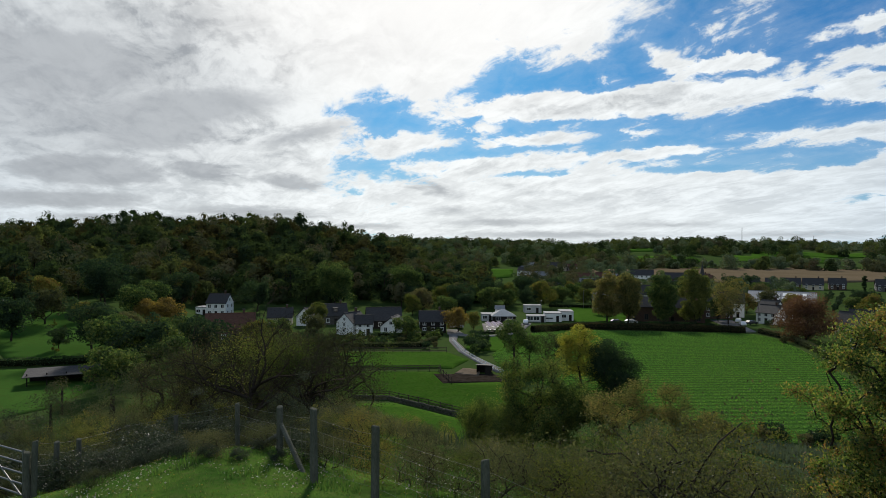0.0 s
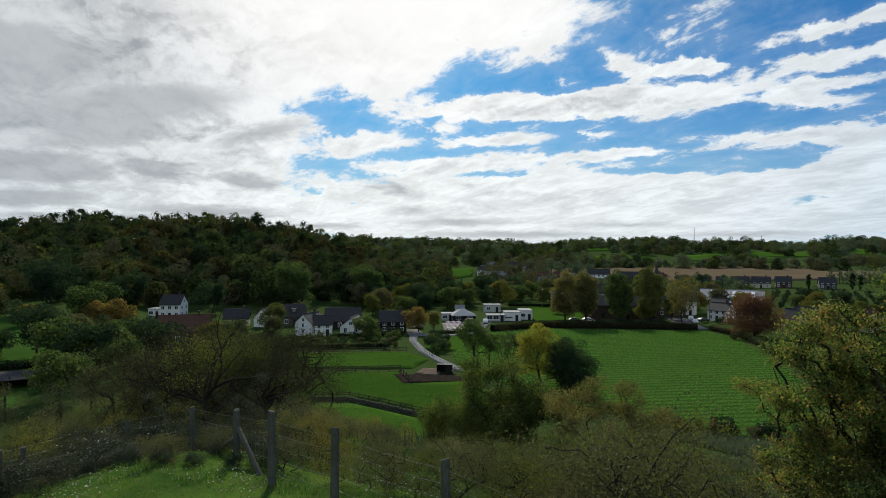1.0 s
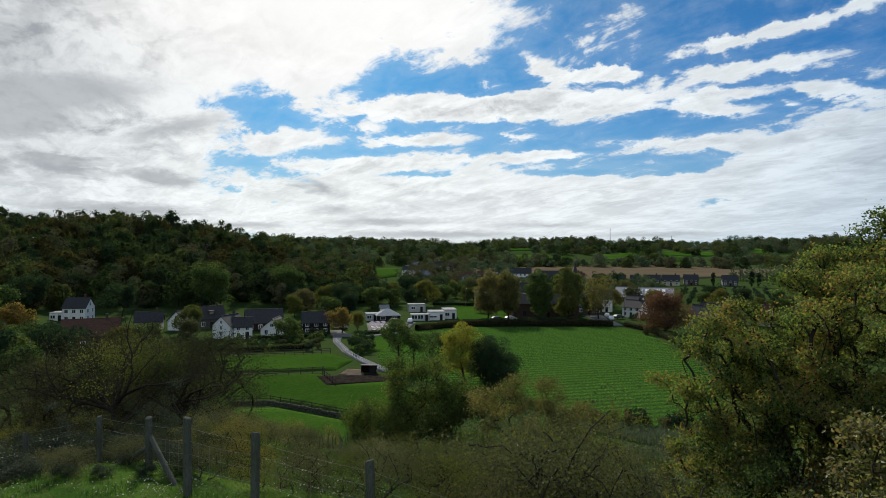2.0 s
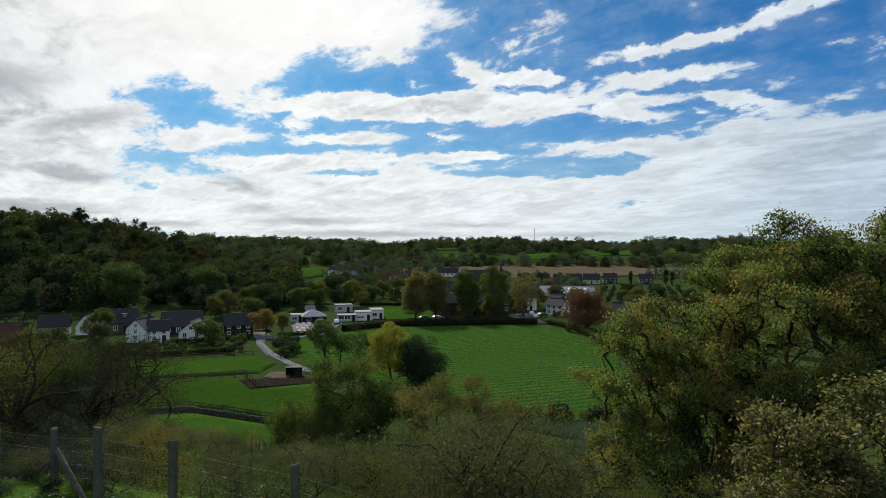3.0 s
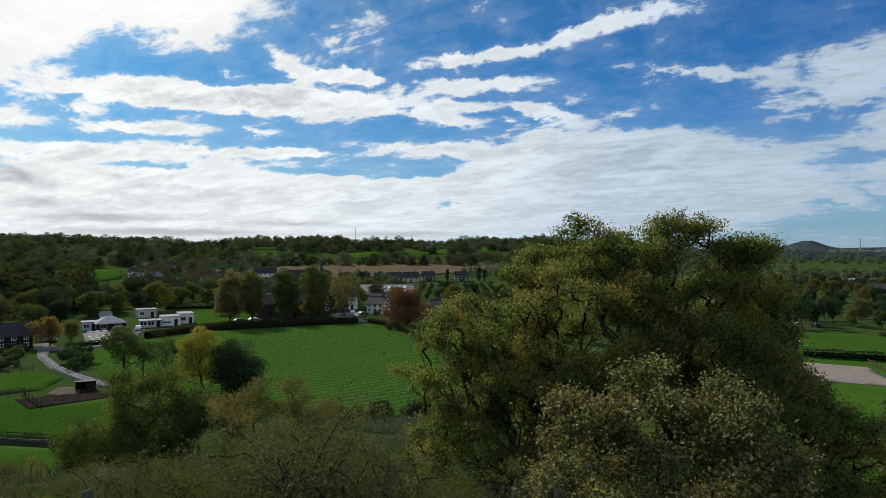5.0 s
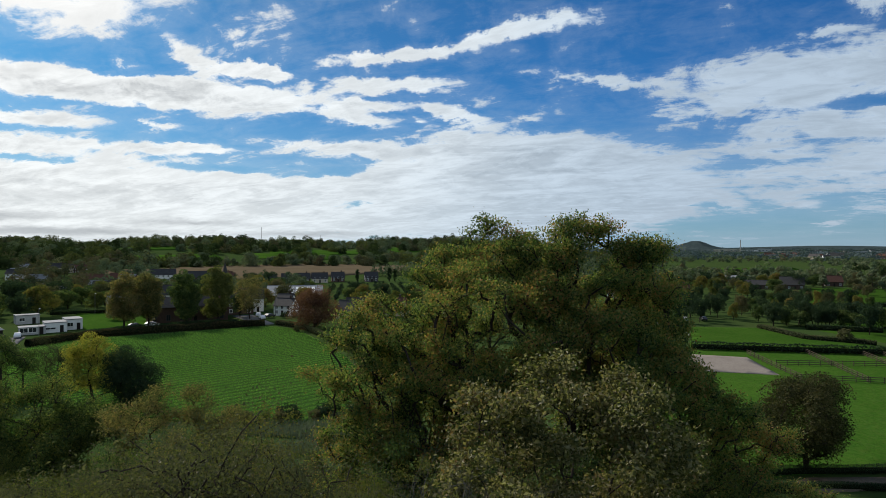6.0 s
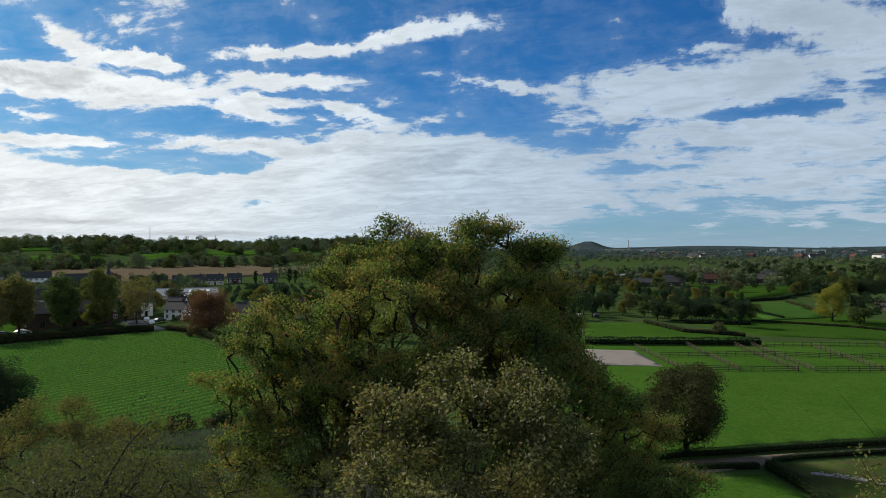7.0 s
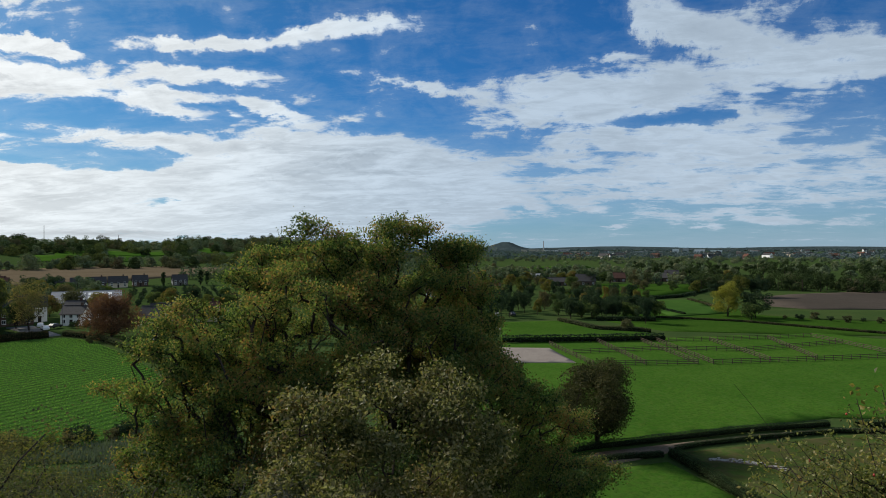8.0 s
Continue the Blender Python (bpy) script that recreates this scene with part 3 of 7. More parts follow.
def leaf_shells(centres, per, radius, rng, squash=0.8):
    """Leaves laid over the outside of round clumps; also the way each one faces."""
    d = rng.normal(size=(len(centres) * per, 3))
    d[:, 2] += 0.35
    d /= np.linalg.norm(d, axis=1)[:, None]
    rad = radius * rng.uniform(0.75, 1.12, len(d))[:, None]
    return np.repeat(centres, per, axis=0) + d * rad * [1, 1, squash], d


def leaf_cloud(centres, per, spread, rng, squash=0.7, out=0.0):
    p = np.repeat(centres, per, axis=0)
    g = rng.normal(size=p.shape) * spread * [1, 1, squash]
    if out:
        g += out * spread * p / (np.linalg.norm(p, axis=1)[:, None] + 1e-6)
    return p + g


def part(name, me, parent, label="", at=None):
    ob = new(name, me)
    ob.parent = parent
    if at is not None:
        ob.location = at
    if label:
        ob["label"] = label
    return ob


def thing(name, x, y, z, label, category, group="", turn=0.0, kind=""):
    ob = new(name)
    ob.location, ob.rotation_euler = (x, y, z), (0, 0, radians(turn))
    ob.empty_display_size = 0.2
    return tagged(ob, label, category, group, kind)


TREES = {}


def tree_meshes(key, tall, wide, mat, seed, count=60, per=60, leaf=0.35, low=0.25, trunk=0.25, shell=0.5, squash=0.75, tip=0.03, spread=None, flat=0.0, stretch=None, droop=0.0, shells=False):
    """Trunk and crown of one kind of tree, foot at the origin; kept for repeats."""
    if key not in TREES:
        rng = np.random.default_rng(seed)
        rz = tall * (1 - low) / 2
        mid = tall - rz
        c = clumps(count, wide / 2 * 0.85, rz * 0.88, rng, shell, flat) + [0, 0, mid]
        e = limbs((0, 0, -0.6), (rng.normal() * 0.2, rng.normal() * 0.2, tall * (low + 0.12)), c, rng, tip, trunk)
        v, f = tubes(e)
        s = spread or wide * 0.085
        if shells:
            pts, away = leaf_shells(c, per, wide * 0.15, rng)
        else:
            pts = leaf_cloud(c - [0, 0, mid], per, s, rng, squash, 0.4) + [0, 0, mid]
            away = (pts - np.repeat(c, per, axis=0)) / s + 0.6 * (pts - [0, 0, mid]) / (wide * 0.5)
        lv, lf = leaves(pts, leaf, rng, droop, 0.62, out=away, loose=0.6 if shells else 1.2)
        TREES[key] = (mesh_of("trunk", v, f, M_BARK, True), mesh_of("crown", lv, lf, mat))
    return TREES[key]


def tree(key, x, y, label, scale=1.0, turn=0.0, name="tree", group="", tall=1.0, sink=0.0, category="tree"):
    ob = thing(name, x, y, float(height(x, y)) - sink, label, category, group, turn)
    ob.scale = (scale, scale, scale * tall)
    t, c = TREES[key]
    part("trunk", t, ob)
    part("crown", c, ob)
    return ob

# ---- the land ----
rings = np.concatenate([np.linspace(0.5, 30, 50), np.geomspace(31, 4900, 150)])
turns = np.radians(np.concatenate([np.arange(-180, -46, 4.0), np.arange(-46, 102, 0.75), np.arange(102, 180, 4.0)]))
gr, ga = np.meshgrid(rings, turns, indexing="ij")
gx, gy = gr * np.sin(ga), gr * np.cos(ga)
verts = np.concatenate([np.stack([gx, gy, height(gx, gy)], -1).reshape(-1, 3), [[0, 0, float(height(0, 0.1))]]])
nt_, nr_ = len(turns), len(rings)
ii, jj = np.meshgrid(np.arange(nr_ - 1), np.arange(nt_), indexing="ij")
quads = np.stack([ii * nt_ + jj, (ii + 1) * nt_ + jj, (ii + 1) * nt_ + (jj + 1) % nt_, ii * nt_ + (jj + 1) % nt_], -1).reshape(-1, 4)
even = np.arange(0, nt_ - 1, 2)
fan = np.stack([np.full(len(even), len(verts) - 1), even, even + 1, (even + 2) % nt_], 1)
ground = new("ground", mesh_of("ground", verts, np.concatenate([quads, fan]), M_ROUGH, True))
tagged(ground, "rough green valley ground rising to wooded ridges", "ground", kind="structure")


def patch(name, corners, mat, label, lift=0.12, step=4.0, category="field"):
    """A field laid on the ground: a grid inside a polygon, following the slope, with a skirt."""
    c = np.array(corners, float)
    lo, hi = c.min(0), c.max(0)
    bm = bmesh.new()
    face = bm.faces.new([bm.verts.new((x, y, 0)) for x, y in c])
    for axis in (0, 1):
        for s in np.arange(lo[axis] + step, hi[axis], step):
            co = [0, 0, 0]
            no = [0, 0, 0]
            co[axis], no[axis] = s, 1
            bmesh.ops.bisect_plane(bm, geom=bm.verts[:] + bm.edges[:] + bm.faces[:], plane_co=co, plane_no=no)
    for v in bm.verts:
        v.co.z = float(height(v.co.x, v.co.y)) + lift
    rim = [e for e in bm.edges if e.is_boundary]
    made = bmesh.ops.extrude_edge_only(bm, edges=rim)["geom"]
    for v in made:
        if isinstance(v, bmesh.types.BMVert):
            v.co.z -= lift + 0.3
    bmesh.ops.recalc_face_normals(bm, faces=bm.faces)
    me = bpy.data.meshes.new(name)
    bm.to_mesh(me)
    bm.free()
    me.materials.append(mat)
    for p in me.polygons:
        p.use_smooth = True
    return tagged(new(name, me), label, category, kind="structure")


def forest(name, spots, mat, label, tall, wide, seed, per=40, clump=11, leaf=0.9, kind="stuff"):
    """Many far crowns in one: each a heap of leaf clumps on a stem."""
    rng = np.random.default_rng(seed)
    allv, allt, allo, alls = [], [], [], []
    for x, y, s in spots:
        h, w = tall * s * rng.uniform(0.85, 1.15), wide * s * rng.uniform(0.85, 1.2)
        c = clumps(clump, w / 2 * 0.72, h * 0.40, rng, 0.7, 0.0)
        if leaf > 1.56 or name == "ridge_woodland":
            # low boughs close the far woods down to the ground
            ang = rng.uniform(0, 6.28) + np.arange(4) * 1.57
            c = np.concatenate([c, np.stack([np.cos(ang) * w * 0.33, np.sin(ang) * w * 0.33, np.full(4, -h * 0.27)], 1)])
        z = float(height(x, y))
        p, d = leaf_shells(c, per, w * 0.21, rng)
        allo.append(d + 0.3 * p / (w * 0.5))
        allv.append(p + [x, y, z + h * 0.43])
        alls.append(np.full(len(p), leaf))
        if name == "ridge_woodland":
            p, d = leaf_shells(c, 6, w * 0.10, rng)
            allo.append(d)
            allv.append(p + [x, y, z + h * 0.43])
            alls.append(np.full(len(p), w * 0.19))
        allt.append(([x, y, z - 0.5], [x, y, z + h * 0.6], 0.3, 0.15))
    v, f = leaves(np.concatenate(allv), np.concatenate(alls), rng, slim=0.75, out=np.concatenate(allo), loose=0.14)
    tv, tf = tubes(allt, 4)
    me = mesh_of(name, np.concatenate([v, tv]), np.concatenate([f, tf + len(v)]), mat)
    me.materials.append(M_BARK)
    idx = np.zeros(len(f) + len(tf), np.int32)
    idx[len(f):] = 1
    me.polygons.foreach_set("material_index", idx)
    return tagged(new(name, me), label, "woodland", kind=kind)


def sprinkle(seed, n, r0, r1, a0, a1, gap, keep=None):
    """Places strewn over a sector, no two nearer than gap."""
    rng = np.random.default_rng(seed)
    got, cell = [], {}
    for _ in range(n * 6):
        r, a = math.sqrt(rng.uniform(r0 * r0, r1 * r1)), radians(rng.uniform(a0, a1))
        x, y = r * math.sin(a), r * math.cos(a)
        if keep and not keep(x, y):
            continue
        k = (int(x // gap), int(y // gap))
        if any((x - q[0]) ** 2 + (y - q[1]) ** 2 < gap * gap for dx in (-1, 0, 1) for dy in (-1, 0, 1) for q in cell.get((k[0] + dx, k[1] + dy), ())):
            continue
        cell.setdefault(k, []).append((x, y))
        got.append((x, y, rng.uniform(0.8, 1.25)))
        if len(got) >= n:
            break
    return got


patch("crop_field", [(26, 188), (41, 197), (61, 193), (89, 188), (94, 184), (95, 172), (89, 150), (80, 122), (68, 96), (52, 77), (36, 82), (30, 96), (12, 128), (12, 150), (22, 178)], M_FIELD, "large bright green field of young crop in rows")
patch("brown_field", [(112, 520), (160, 455), (240, 425), (320, 440), (470, 500), (440, 640), (383, 690), (250, 692), (140, 650)], M_STUBBLE, "bare brown harvested field beyond the village", 0.5, 30)
patch("pasture", [(46, 216), (66, 216), (78, 270), (56, 275)], M_GRASS, "mown green lawn beside the village hall")
patch("pasture", [(-42, 132), (2, 131), (6, 142), (1, 153), (-40, 151)], M_GRASS, "green fenced horse paddock with short grass")
patch("pasture", [(-34, 105), (-30, 127), (-1, 127.5), (2, 116), (12, 118), (18, 100), (5, 94), (-9, 105)], M_GRASS, "green grazed paddock between rail fences")
patch("pasture", [(-20, 100), (-8, 101), (4, 90), (8, 78), (-4, 66), (-22, 70)], M_GRASS, "green paddock at the foot of the slope")
patch("mud_patch", [(-1.9, 125.0), (0.1, 115.9), (12.3, 117.6), (13, 121), (10.1, 125), (4.2, 124.6)], M_MUD, "churned dark wet mud by the field shelter", 0.16, 2.0, "mud")
patch("yard_paving", [(2.4, 125.4), (4.4, 131.3), (8.0, 129.8), (7.2, 122.8)], M_TRACK, "pale sandy hardstanding beside the shelter", 0.2, 2.0, "yard")
patch("lane", [(1.2, 196), (4.2, 196), (4.8, 186), (3.8, 172), (6.6, 152), (10.4, 137), (13, 128), (11.2, 127), (8, 138), (4, 154), (1.8, 172), (1.8, 186)], M_TARMAC, "narrow pale tarmac lane to the paddocks", 0.2, 3.0, "road")
patch("lane", [(1.4, 186), (4.5, 182.8), (12.5, 180.3), (18, 182.3), (24.6, 190), (27.6, 203), (30.5, 213), (27, 214), (25.2, 202), (22.8, 191.8), (17, 185.2), (12, 183.2), (6.5, 186), (4.6, 196), (1.4, 196)], M_TARMAC, "pale tarmac lane past the terrace", 0.24, 3.0, "road")
patch("lane", [(97, 224), (104, 222), (100, 205), (97, 191), (92.5, 191), (94, 205)], M_TARMAC, "pale lane leading down from the church", 0.24, 3.0, "road")
# next two meadows take the darker field green in place of shade
patch("pasture", [(-93, 133), (-78, 139), (-84, 160), (-103, 188), (-130, 195), (-150, 190)], M_FIELD, "green sloping orchard meadow with young trees")
patch("pasture", [(-70, 92), (-64, 102), (-66, 118), (-76, 134), (-92, 129), (-100, 110)], M_FIELD, "green meadow round a low barn")
patch("pasture", [(34, 480), (58, 515), (75, 660), (42, 650)], M_GRASS, "far green pasture at the edge of the village", 0.5, 30)
patch("pasture", [(6, 158), (22, 150), (24, 182), (20, 192), (8, 188)], M_GRASS, "rough green verge between lane and field")
patch("pasture", [(280, 1010), (360, 1010), (370, 1090), (290, 1090)], M_GRASS, "far green pasture between woods on the ridge", 0.8, 30)
patch("pasture", [(215, 800), (330, 780), (360, 900), (240, 930)], M_GRASS, "far green pasture on the ridge slope", 0.8, 30)
patch("pasture", [(380, 800), (470, 750), (520, 830), (420, 890)], M_GRASS, "far green pasture between copses", 0.8, 30)
patch("pasture", [(440, 880), (640, 760), (700, 830), (480, 960)], M_GRASS, "far green pasture below the ridge", 0.8, 30)
# the plain beyond the oak
patch("pasture", [(60, 30), (74, 24.5), (107, -1.5), (122, -30), (200, -40), (214, 0), (160, 62), (140, 78), (110, 80)], M_GRASS, "wide green horse pasture on the valley floor")
patch("pasture", [(150, 73), (176, 38), (192, 44), (204, 77), (190, 92)], M_GRASS, "green pasture behind a clipped hedge", 0.16)
patch("pasture", [(196, 40), (224, -40), (300, -30), (268, 8), (296, 74), (240, 62), (214, 66)], M_GRASS, "wide green meadow on the plain", 0.10, 8.0)
patch("pasture", [(300, 78), (380, 60), (470, 60), (430, 130), (330, 120)], M_GRASS, "far green meadow before the farms", 0.3, 16.0)
patch("pasture", [(236, 46), (258, 29), (318, 48), (298, 74)], M_FIELD, "darker green sown field", 0.3, 8.0)
patch("plough_field", [(296, 17), (289, 2), (302, -23), (330, -62), (480, -75), (438, -34), (380, 11), (347, 25)], M_PLOUGH, "brown ploughed field on the plain", 0.3, 16.0)
patch("rough_strip", [(258, 20), (252, 0), (256, -22), (280, -62), (326, -62), (299, -23), (286, 2), (292, 18)], M_ROUGH, "strip of pale rough grass before the ploughed field", 0.26, 8.0)
patch("pasture", [(560, 300), (760, 240), (900, 300), (640, 380)], M_GRASS, "far green field behind the farms", 0.6, 40.0)
patch("riding_arena", [(122, 60), (141, 69), (147, 58), (131, 45.5)], M_SAND, "pale sand riding arena", 0.2, 3.0, "arena")
patch("track", [(70, 23.6), (74, 23.0), (83.2, 14.9), (92.2, 6.7), (100.5, -2.2), (104.5, -8.5), (102.6, -8.8), (99.2, -1.9), (90.6, 7.2), (83.4, 13.8), (79.6, 15.2), (75.5, 17.4), (69, 22)], M_TRACK, "brown dirt track between hedges", 0.2, 3.0, "track")
patch("dry_paddock", [(79.5, 14.2), (104, -9), (104, -40), (66, -20), (68, 4)], M_DRY, "dry yellowish grazed paddock")
patch("footpath", [(78.6, 11.2), (79.5, 8.2), (80.1, 5.6), (79.8, 2.6), (79.0, 2.8), (79.0, 5.6), (78.6, 8.0), (78.1, 11.0)], M_TRACK, "short stony path across the dry paddock", 0.16, 2.0, "path")
patch("pasture", [(46, 22), (58, 24), (70, 19.5), (75, 15), (66, 5), (56, 2), (48, 8)], M_GRASS, "small green paddock below the slope", 0.14)


def hedge(name, pts, wide, tall, mat, label, seed, leaf=0.28, per_m=70, category="hedge"):
    """A clipped or grown hedge along a line: a twiggy core and a coat of leaves."""
    rng = np.random.default_rng(seed)
    x0, y0 = pts[0]
    ob = thing(name, x0, y0, 0, label, category)
    core, pos = [], []
    for (ax, ay), (bx, by) in zip(pts, pts[1:]):
        length = math.hypot(bx - ax, by - ay)
        n = max(2, int(length / 1.5))
        ux, uy = (bx - ax) / length, (by - ay) / length
        for i in range(n):
            f = (i + 0.5) / n
            x, y = ax + (bx - ax) * f, ay + (by - ay) * f
            z = float(height(x, y))
            core.append(([x - x0 - ux * length / n * 0.55, y - y0 - uy * length / n * 0.55, z + tall * 0.42], [x - x0 + ux * length / n * 0.55, y - y0 + uy * length / n * 0.55, z + tall * 0.42], wide * 0.42, wide * 0.42))
            core.append(([x - x0, y - y0, z - 0.3], [x - x0, y - y0, z + tall * 0.5], 0.06, 0.04))
        k = int(length * per_m)
        f, s, h = rng.uniform(0, 1, k), rng.uniform(-1, 1, k), rng.uniform(0.03, 1, k)
        side = rng.uniform(size=k) < 0.62
        s = np.where(side, np.sign(s) * rng.uniform(0.8, 1.05, k), s)
        h = np.where(side, h, rng.uniform(0.9, 1.06, k))
        h = h * (1 + 0.05 * np.sin(f * length * 0.9 + seed))
        px, py = ax + (bx - ax) * f - uy * s * wide / 2, ay + (by - ay) * f + ux * s * wide / 2
        pos.append(np.stack([px - x0, py - y0, height(px, py) + h * tall], 1))
    v, f = tubes(core, 6)
    part("core", mesh_of("core", v, f, M_HEDGE), ob)
    v, f = leaves(np.concatenate(pos), leaf, rng, slim=0.7)
    part("foliage", mesh_of("foliage", v, f, mat), ob)
    return ob


hedge("hedge", [(149, 72), (160, 57), (176, 36)], 1.6, 2.0, M_DARK, "dark green clipped hedge behind the riding arena", 21, 0.4, 60)
hedge("hedge", [(204, 77), (189, 59), (191, 43)], 1.5, 1.3, M_AUTUMN, "low uneven field hedge with brown tints", 22, 0.4, 40)
hedge("hedge", [(212, 66), (220, 48)], 2.0, 1.6, M_DARK, "dark clipped hedge beside young trees", 23, 0.4, 50)
hedge("hedge", [(60, 33), (74.6, 24.4), (84.2, 16.0), (93.2, 7.8), (101.5, -1.2)], 0.8, 0.95, M_DARK, "dark green clipped hedge along the track", 24, 0.11, 330)
hedge("hedge", [(103.6, -4.4), (108, -13), (113, -26)], 0.8, 0.95, M_DARK, "dark clipped hedge beyond a gap by the track", 39, 0.11, 300)
hedge("hedge", [(60, 28.5), (68, 24.2), (72.2, 21.0), (76.9, 16.0)], 0.8, 0.7, M_DARK, "dark hedge beside the track", 25, 0.11, 330)
hedge("hedge", [(77.6, 15.0), (74.6, 12.2), (69.2, 7.6), (62, 0)], 1.3, 1.1, M_IVY, "green ivy-grown hedge down the paddock", 26, 0.12, 300)
hedge("hedge", [(79.8, 15.0), (83.3, 12.9), (90.3, 6.6), (98.9, -2.2), (102.0, -8.6), (108, -20)], 0.6, 0.65, M_DARK, "low dark hedge bounding the dry paddock", 27, 0.10, 330)
hedge("hedge", [(-95, 131), (-78, 136.5)], 1.6, 1.7, M_DARK, "dark field hedge below the orchard meadow", 28, 0.35, 60)
hedge("hedge", [(28, 192.5), (45, 200), (62, 198), (84, 193), (93, 190)], 3.0, 1.9, M_BRACKEN, "brown bracken bank along the field edge", 29, 0.3, 130)
hedge("hedge", [(36, 203), (60, 207), (84, 204)], 1.0, 1.7, M_DARK, "dark clipped hedge before the hall lawn", 30, 0.35, 60)
hedge("hedge", [(97, 189), (98, 174), (92, 150), (83, 121)], 1.6, 1.6, M_AUTUMN, "field hedge running down from the lane", 31, 0.3, 70)
hedge("hedge", [(47, 273), (76, 268)], 1.5, 2.0, M_DARK, "dark hedge behind the lawn", 32, 0.4, 50)
hedge("hedge", [(-24, 158), (-6, 160.5), (-2, 172)], 1.4, 1.4, M_AUTUMN, "garden hedge with brown shrubs", 33, 0.3, 60)
hedge("hedge", [(-20, 180), (0, 183)], 1.2, 1.3, M_DARK, "clipped dark hedge below the cottages", 34, 0.3, 60)
hedge("hedge", [(10.8, 186.2), (16.6, 187.6), (22.0, 190.2), (24.2, 202), (25.4, 212)], 0.9, 1.1, M_DARK, "clipped hedge round the terrace", 35, 0.25, 110)
hedge("hedge", [(278, 71), (262, 55), (246, 43)], 1.3, 0.9, M_DARK, "field hedge on the plain", 36, 0.4, 45)
hedge("hedge", [(231, 50), (232.5, 22), (226, 2), (220.7, -17), (214, -45)], 1.2, 0.7, M_BROWN, "low brownish hedge across the plain", 37, 0.35, 60)
hedge("hedge", [(314, 53), (296, 44), (276, 35)], 1.6, 1.0, M_BROWN, "brown ditch bank between the fields", 40, 0.4, 40)
hedge("hedge", [(300, 76), (330, 60), (420, 52)], 2.0, 1.5, M_DARK, "dark hedge between far meadows", 38, 0.6, 25)


def box_mesh(name, sx, sy, sz, mat, bevel=0.0, base=True):
    """A box with its foot at the origin (or its middle), edges eased."""
    bm = bmesh.new()
    bmesh.ops.create_cube(bm, size=1)
    bmesh.ops.scale(bm, vec=(sx, sy, sz), verts=bm.verts)
    if bevel:
        bmesh.ops.bevel(bm, geom=bm.edges[:], offset=bevel, segments=1, affect="EDGES")
    if base:
        bmesh.ops.translate(bm, vec=(0, 0, sz / 2), verts=bm.verts)
    me = bpy.data.meshes.new(name)
    bm.to_mesh(me)
    bm.free()
    me.materials.append(mat)
    return me


RAIL_POST = box_mesh("post", 0.13, 0.13, 1.65, M_RAIL, 0.02)
RAIL_BAR = box_mesh("rail", 1.0, 0.05, 0.12, M_RAIL, 0.015, False)
PALE_POST = box_mesh("post", 0.12, 0.12, 1.45, M_FRAME, 0.02)
PALE_BAR = box_mesh("rail", 1.0, 0.04, 0.11, M_FRAME, 0.015, False)


def rail_fence(pts, label, rails=3, tall=1.25, gap=2.4, post=RAIL_POST, bar=RAIL_BAR, group="paddock fences"):
    ob = thing("rail_fence", *pts[0], float(height(*pts[0])), label, "fence", group)
    ox, oy, oz = ob.location
    rng = random.Random(int(pts[0][0] * 7 + pts[0][1] * 3))
    for k, ((ax, ay), (bx, by)) in enumerate(zip(pts, pts[1:])):
        n = max(1, round(math.hypot(bx - ax, by - ay) / gap))
        spots = [(ax + (bx - ax) * i / n, ay + (by - ay) * i / n) for i in range(n + 1)]
        for i, (x, y) in enumerate(spots):
            if i or not k:
                p = part("post", post, ob, at=(x - ox, y - oy, float(height(x, y)) - oz - 0.35))
                p.rotation_euler = (rng.uniform(-0.03, 0.03), rng.uniform(-0.03, 0.03), math.atan2(by - ay, bx - ax))
        for (x, y), (u, v) in zip(spots, spots[1:]):
            a, b = Vector((x - ox, y - oy, float(height(x, y)) - oz)), Vector((u - ox, v - oy, float(height(u, v)) - oz))
            d = b - a
            for r in range(rails):
                q = part("rail", bar, ob, at=(a + b) / 2 + Vector((0, 0, tall * (0.3 + 0.62 * r / max(1, rails - 1)) + rng.uniform(-0.02, 0.02))))
                q.rotation_euler = (0, -math.atan2(d.z, d.xy.length) + rng.uniform(-0.01, 0.01), math.atan2(d.y, d.x))
                q.scale = (d.length + 0.1, 1, 1)
    return ob


rail_fence([(152, 60), (129.3, 41)], "weathered brown post-and-rail paddock fence")
rail_fence([(163.7, 51), (136.5, 32)], "weathered brown post-and-rail paddock fence")
rail_fence([(170.5, 41), (142.8, 22.2)], "weathered brown post-and-rail paddock fence")
rail_fence([(173, 37.5), (144.6, 19.4)], "weathered brown post-and-rail paddock fence")
rail_fence([(181.5, 25.3), (155, 9.0)], "weathered brown post-and-rail paddock fence")
rail_fence([(193.5, 12), (163.2, 0.2)], "weathered brown post-and-rail paddock fence")
rail_fence([(129.3, 41), (142.8, 22.2)], "weathered post-and-rail fence along the open pasture")
rail_fence([(144.6, 19.4), (158, 4), (173, -13.3), (192, -34)], "weathered post-and-rail fence along the open pasture")
rail_fence([(142, 50), (159.7, 32), (167.3, 15), (193.4, -5.4)], "weathered post-and-rail fence dividing the paddocks")
rail_fence([(174, 34.5), (188, 18), (203.2, 1.7)], "weathered post-and-rail fence at the back of the paddocks")
rail_fence([(203.2, 1.7), (193.4, -5.4), (177, -17)], "weathered post-and-rail fence at the back of the paddocks")
rail_fence([(-42, 126.8), (-16.7, 127.6), (-0.5, 129)], "dark rail fence between two horse paddocks")
rail_fence([(-40, 151), (-7.6, 153.4), (1, 153.6)], "dark rail fence below the cottage garden")
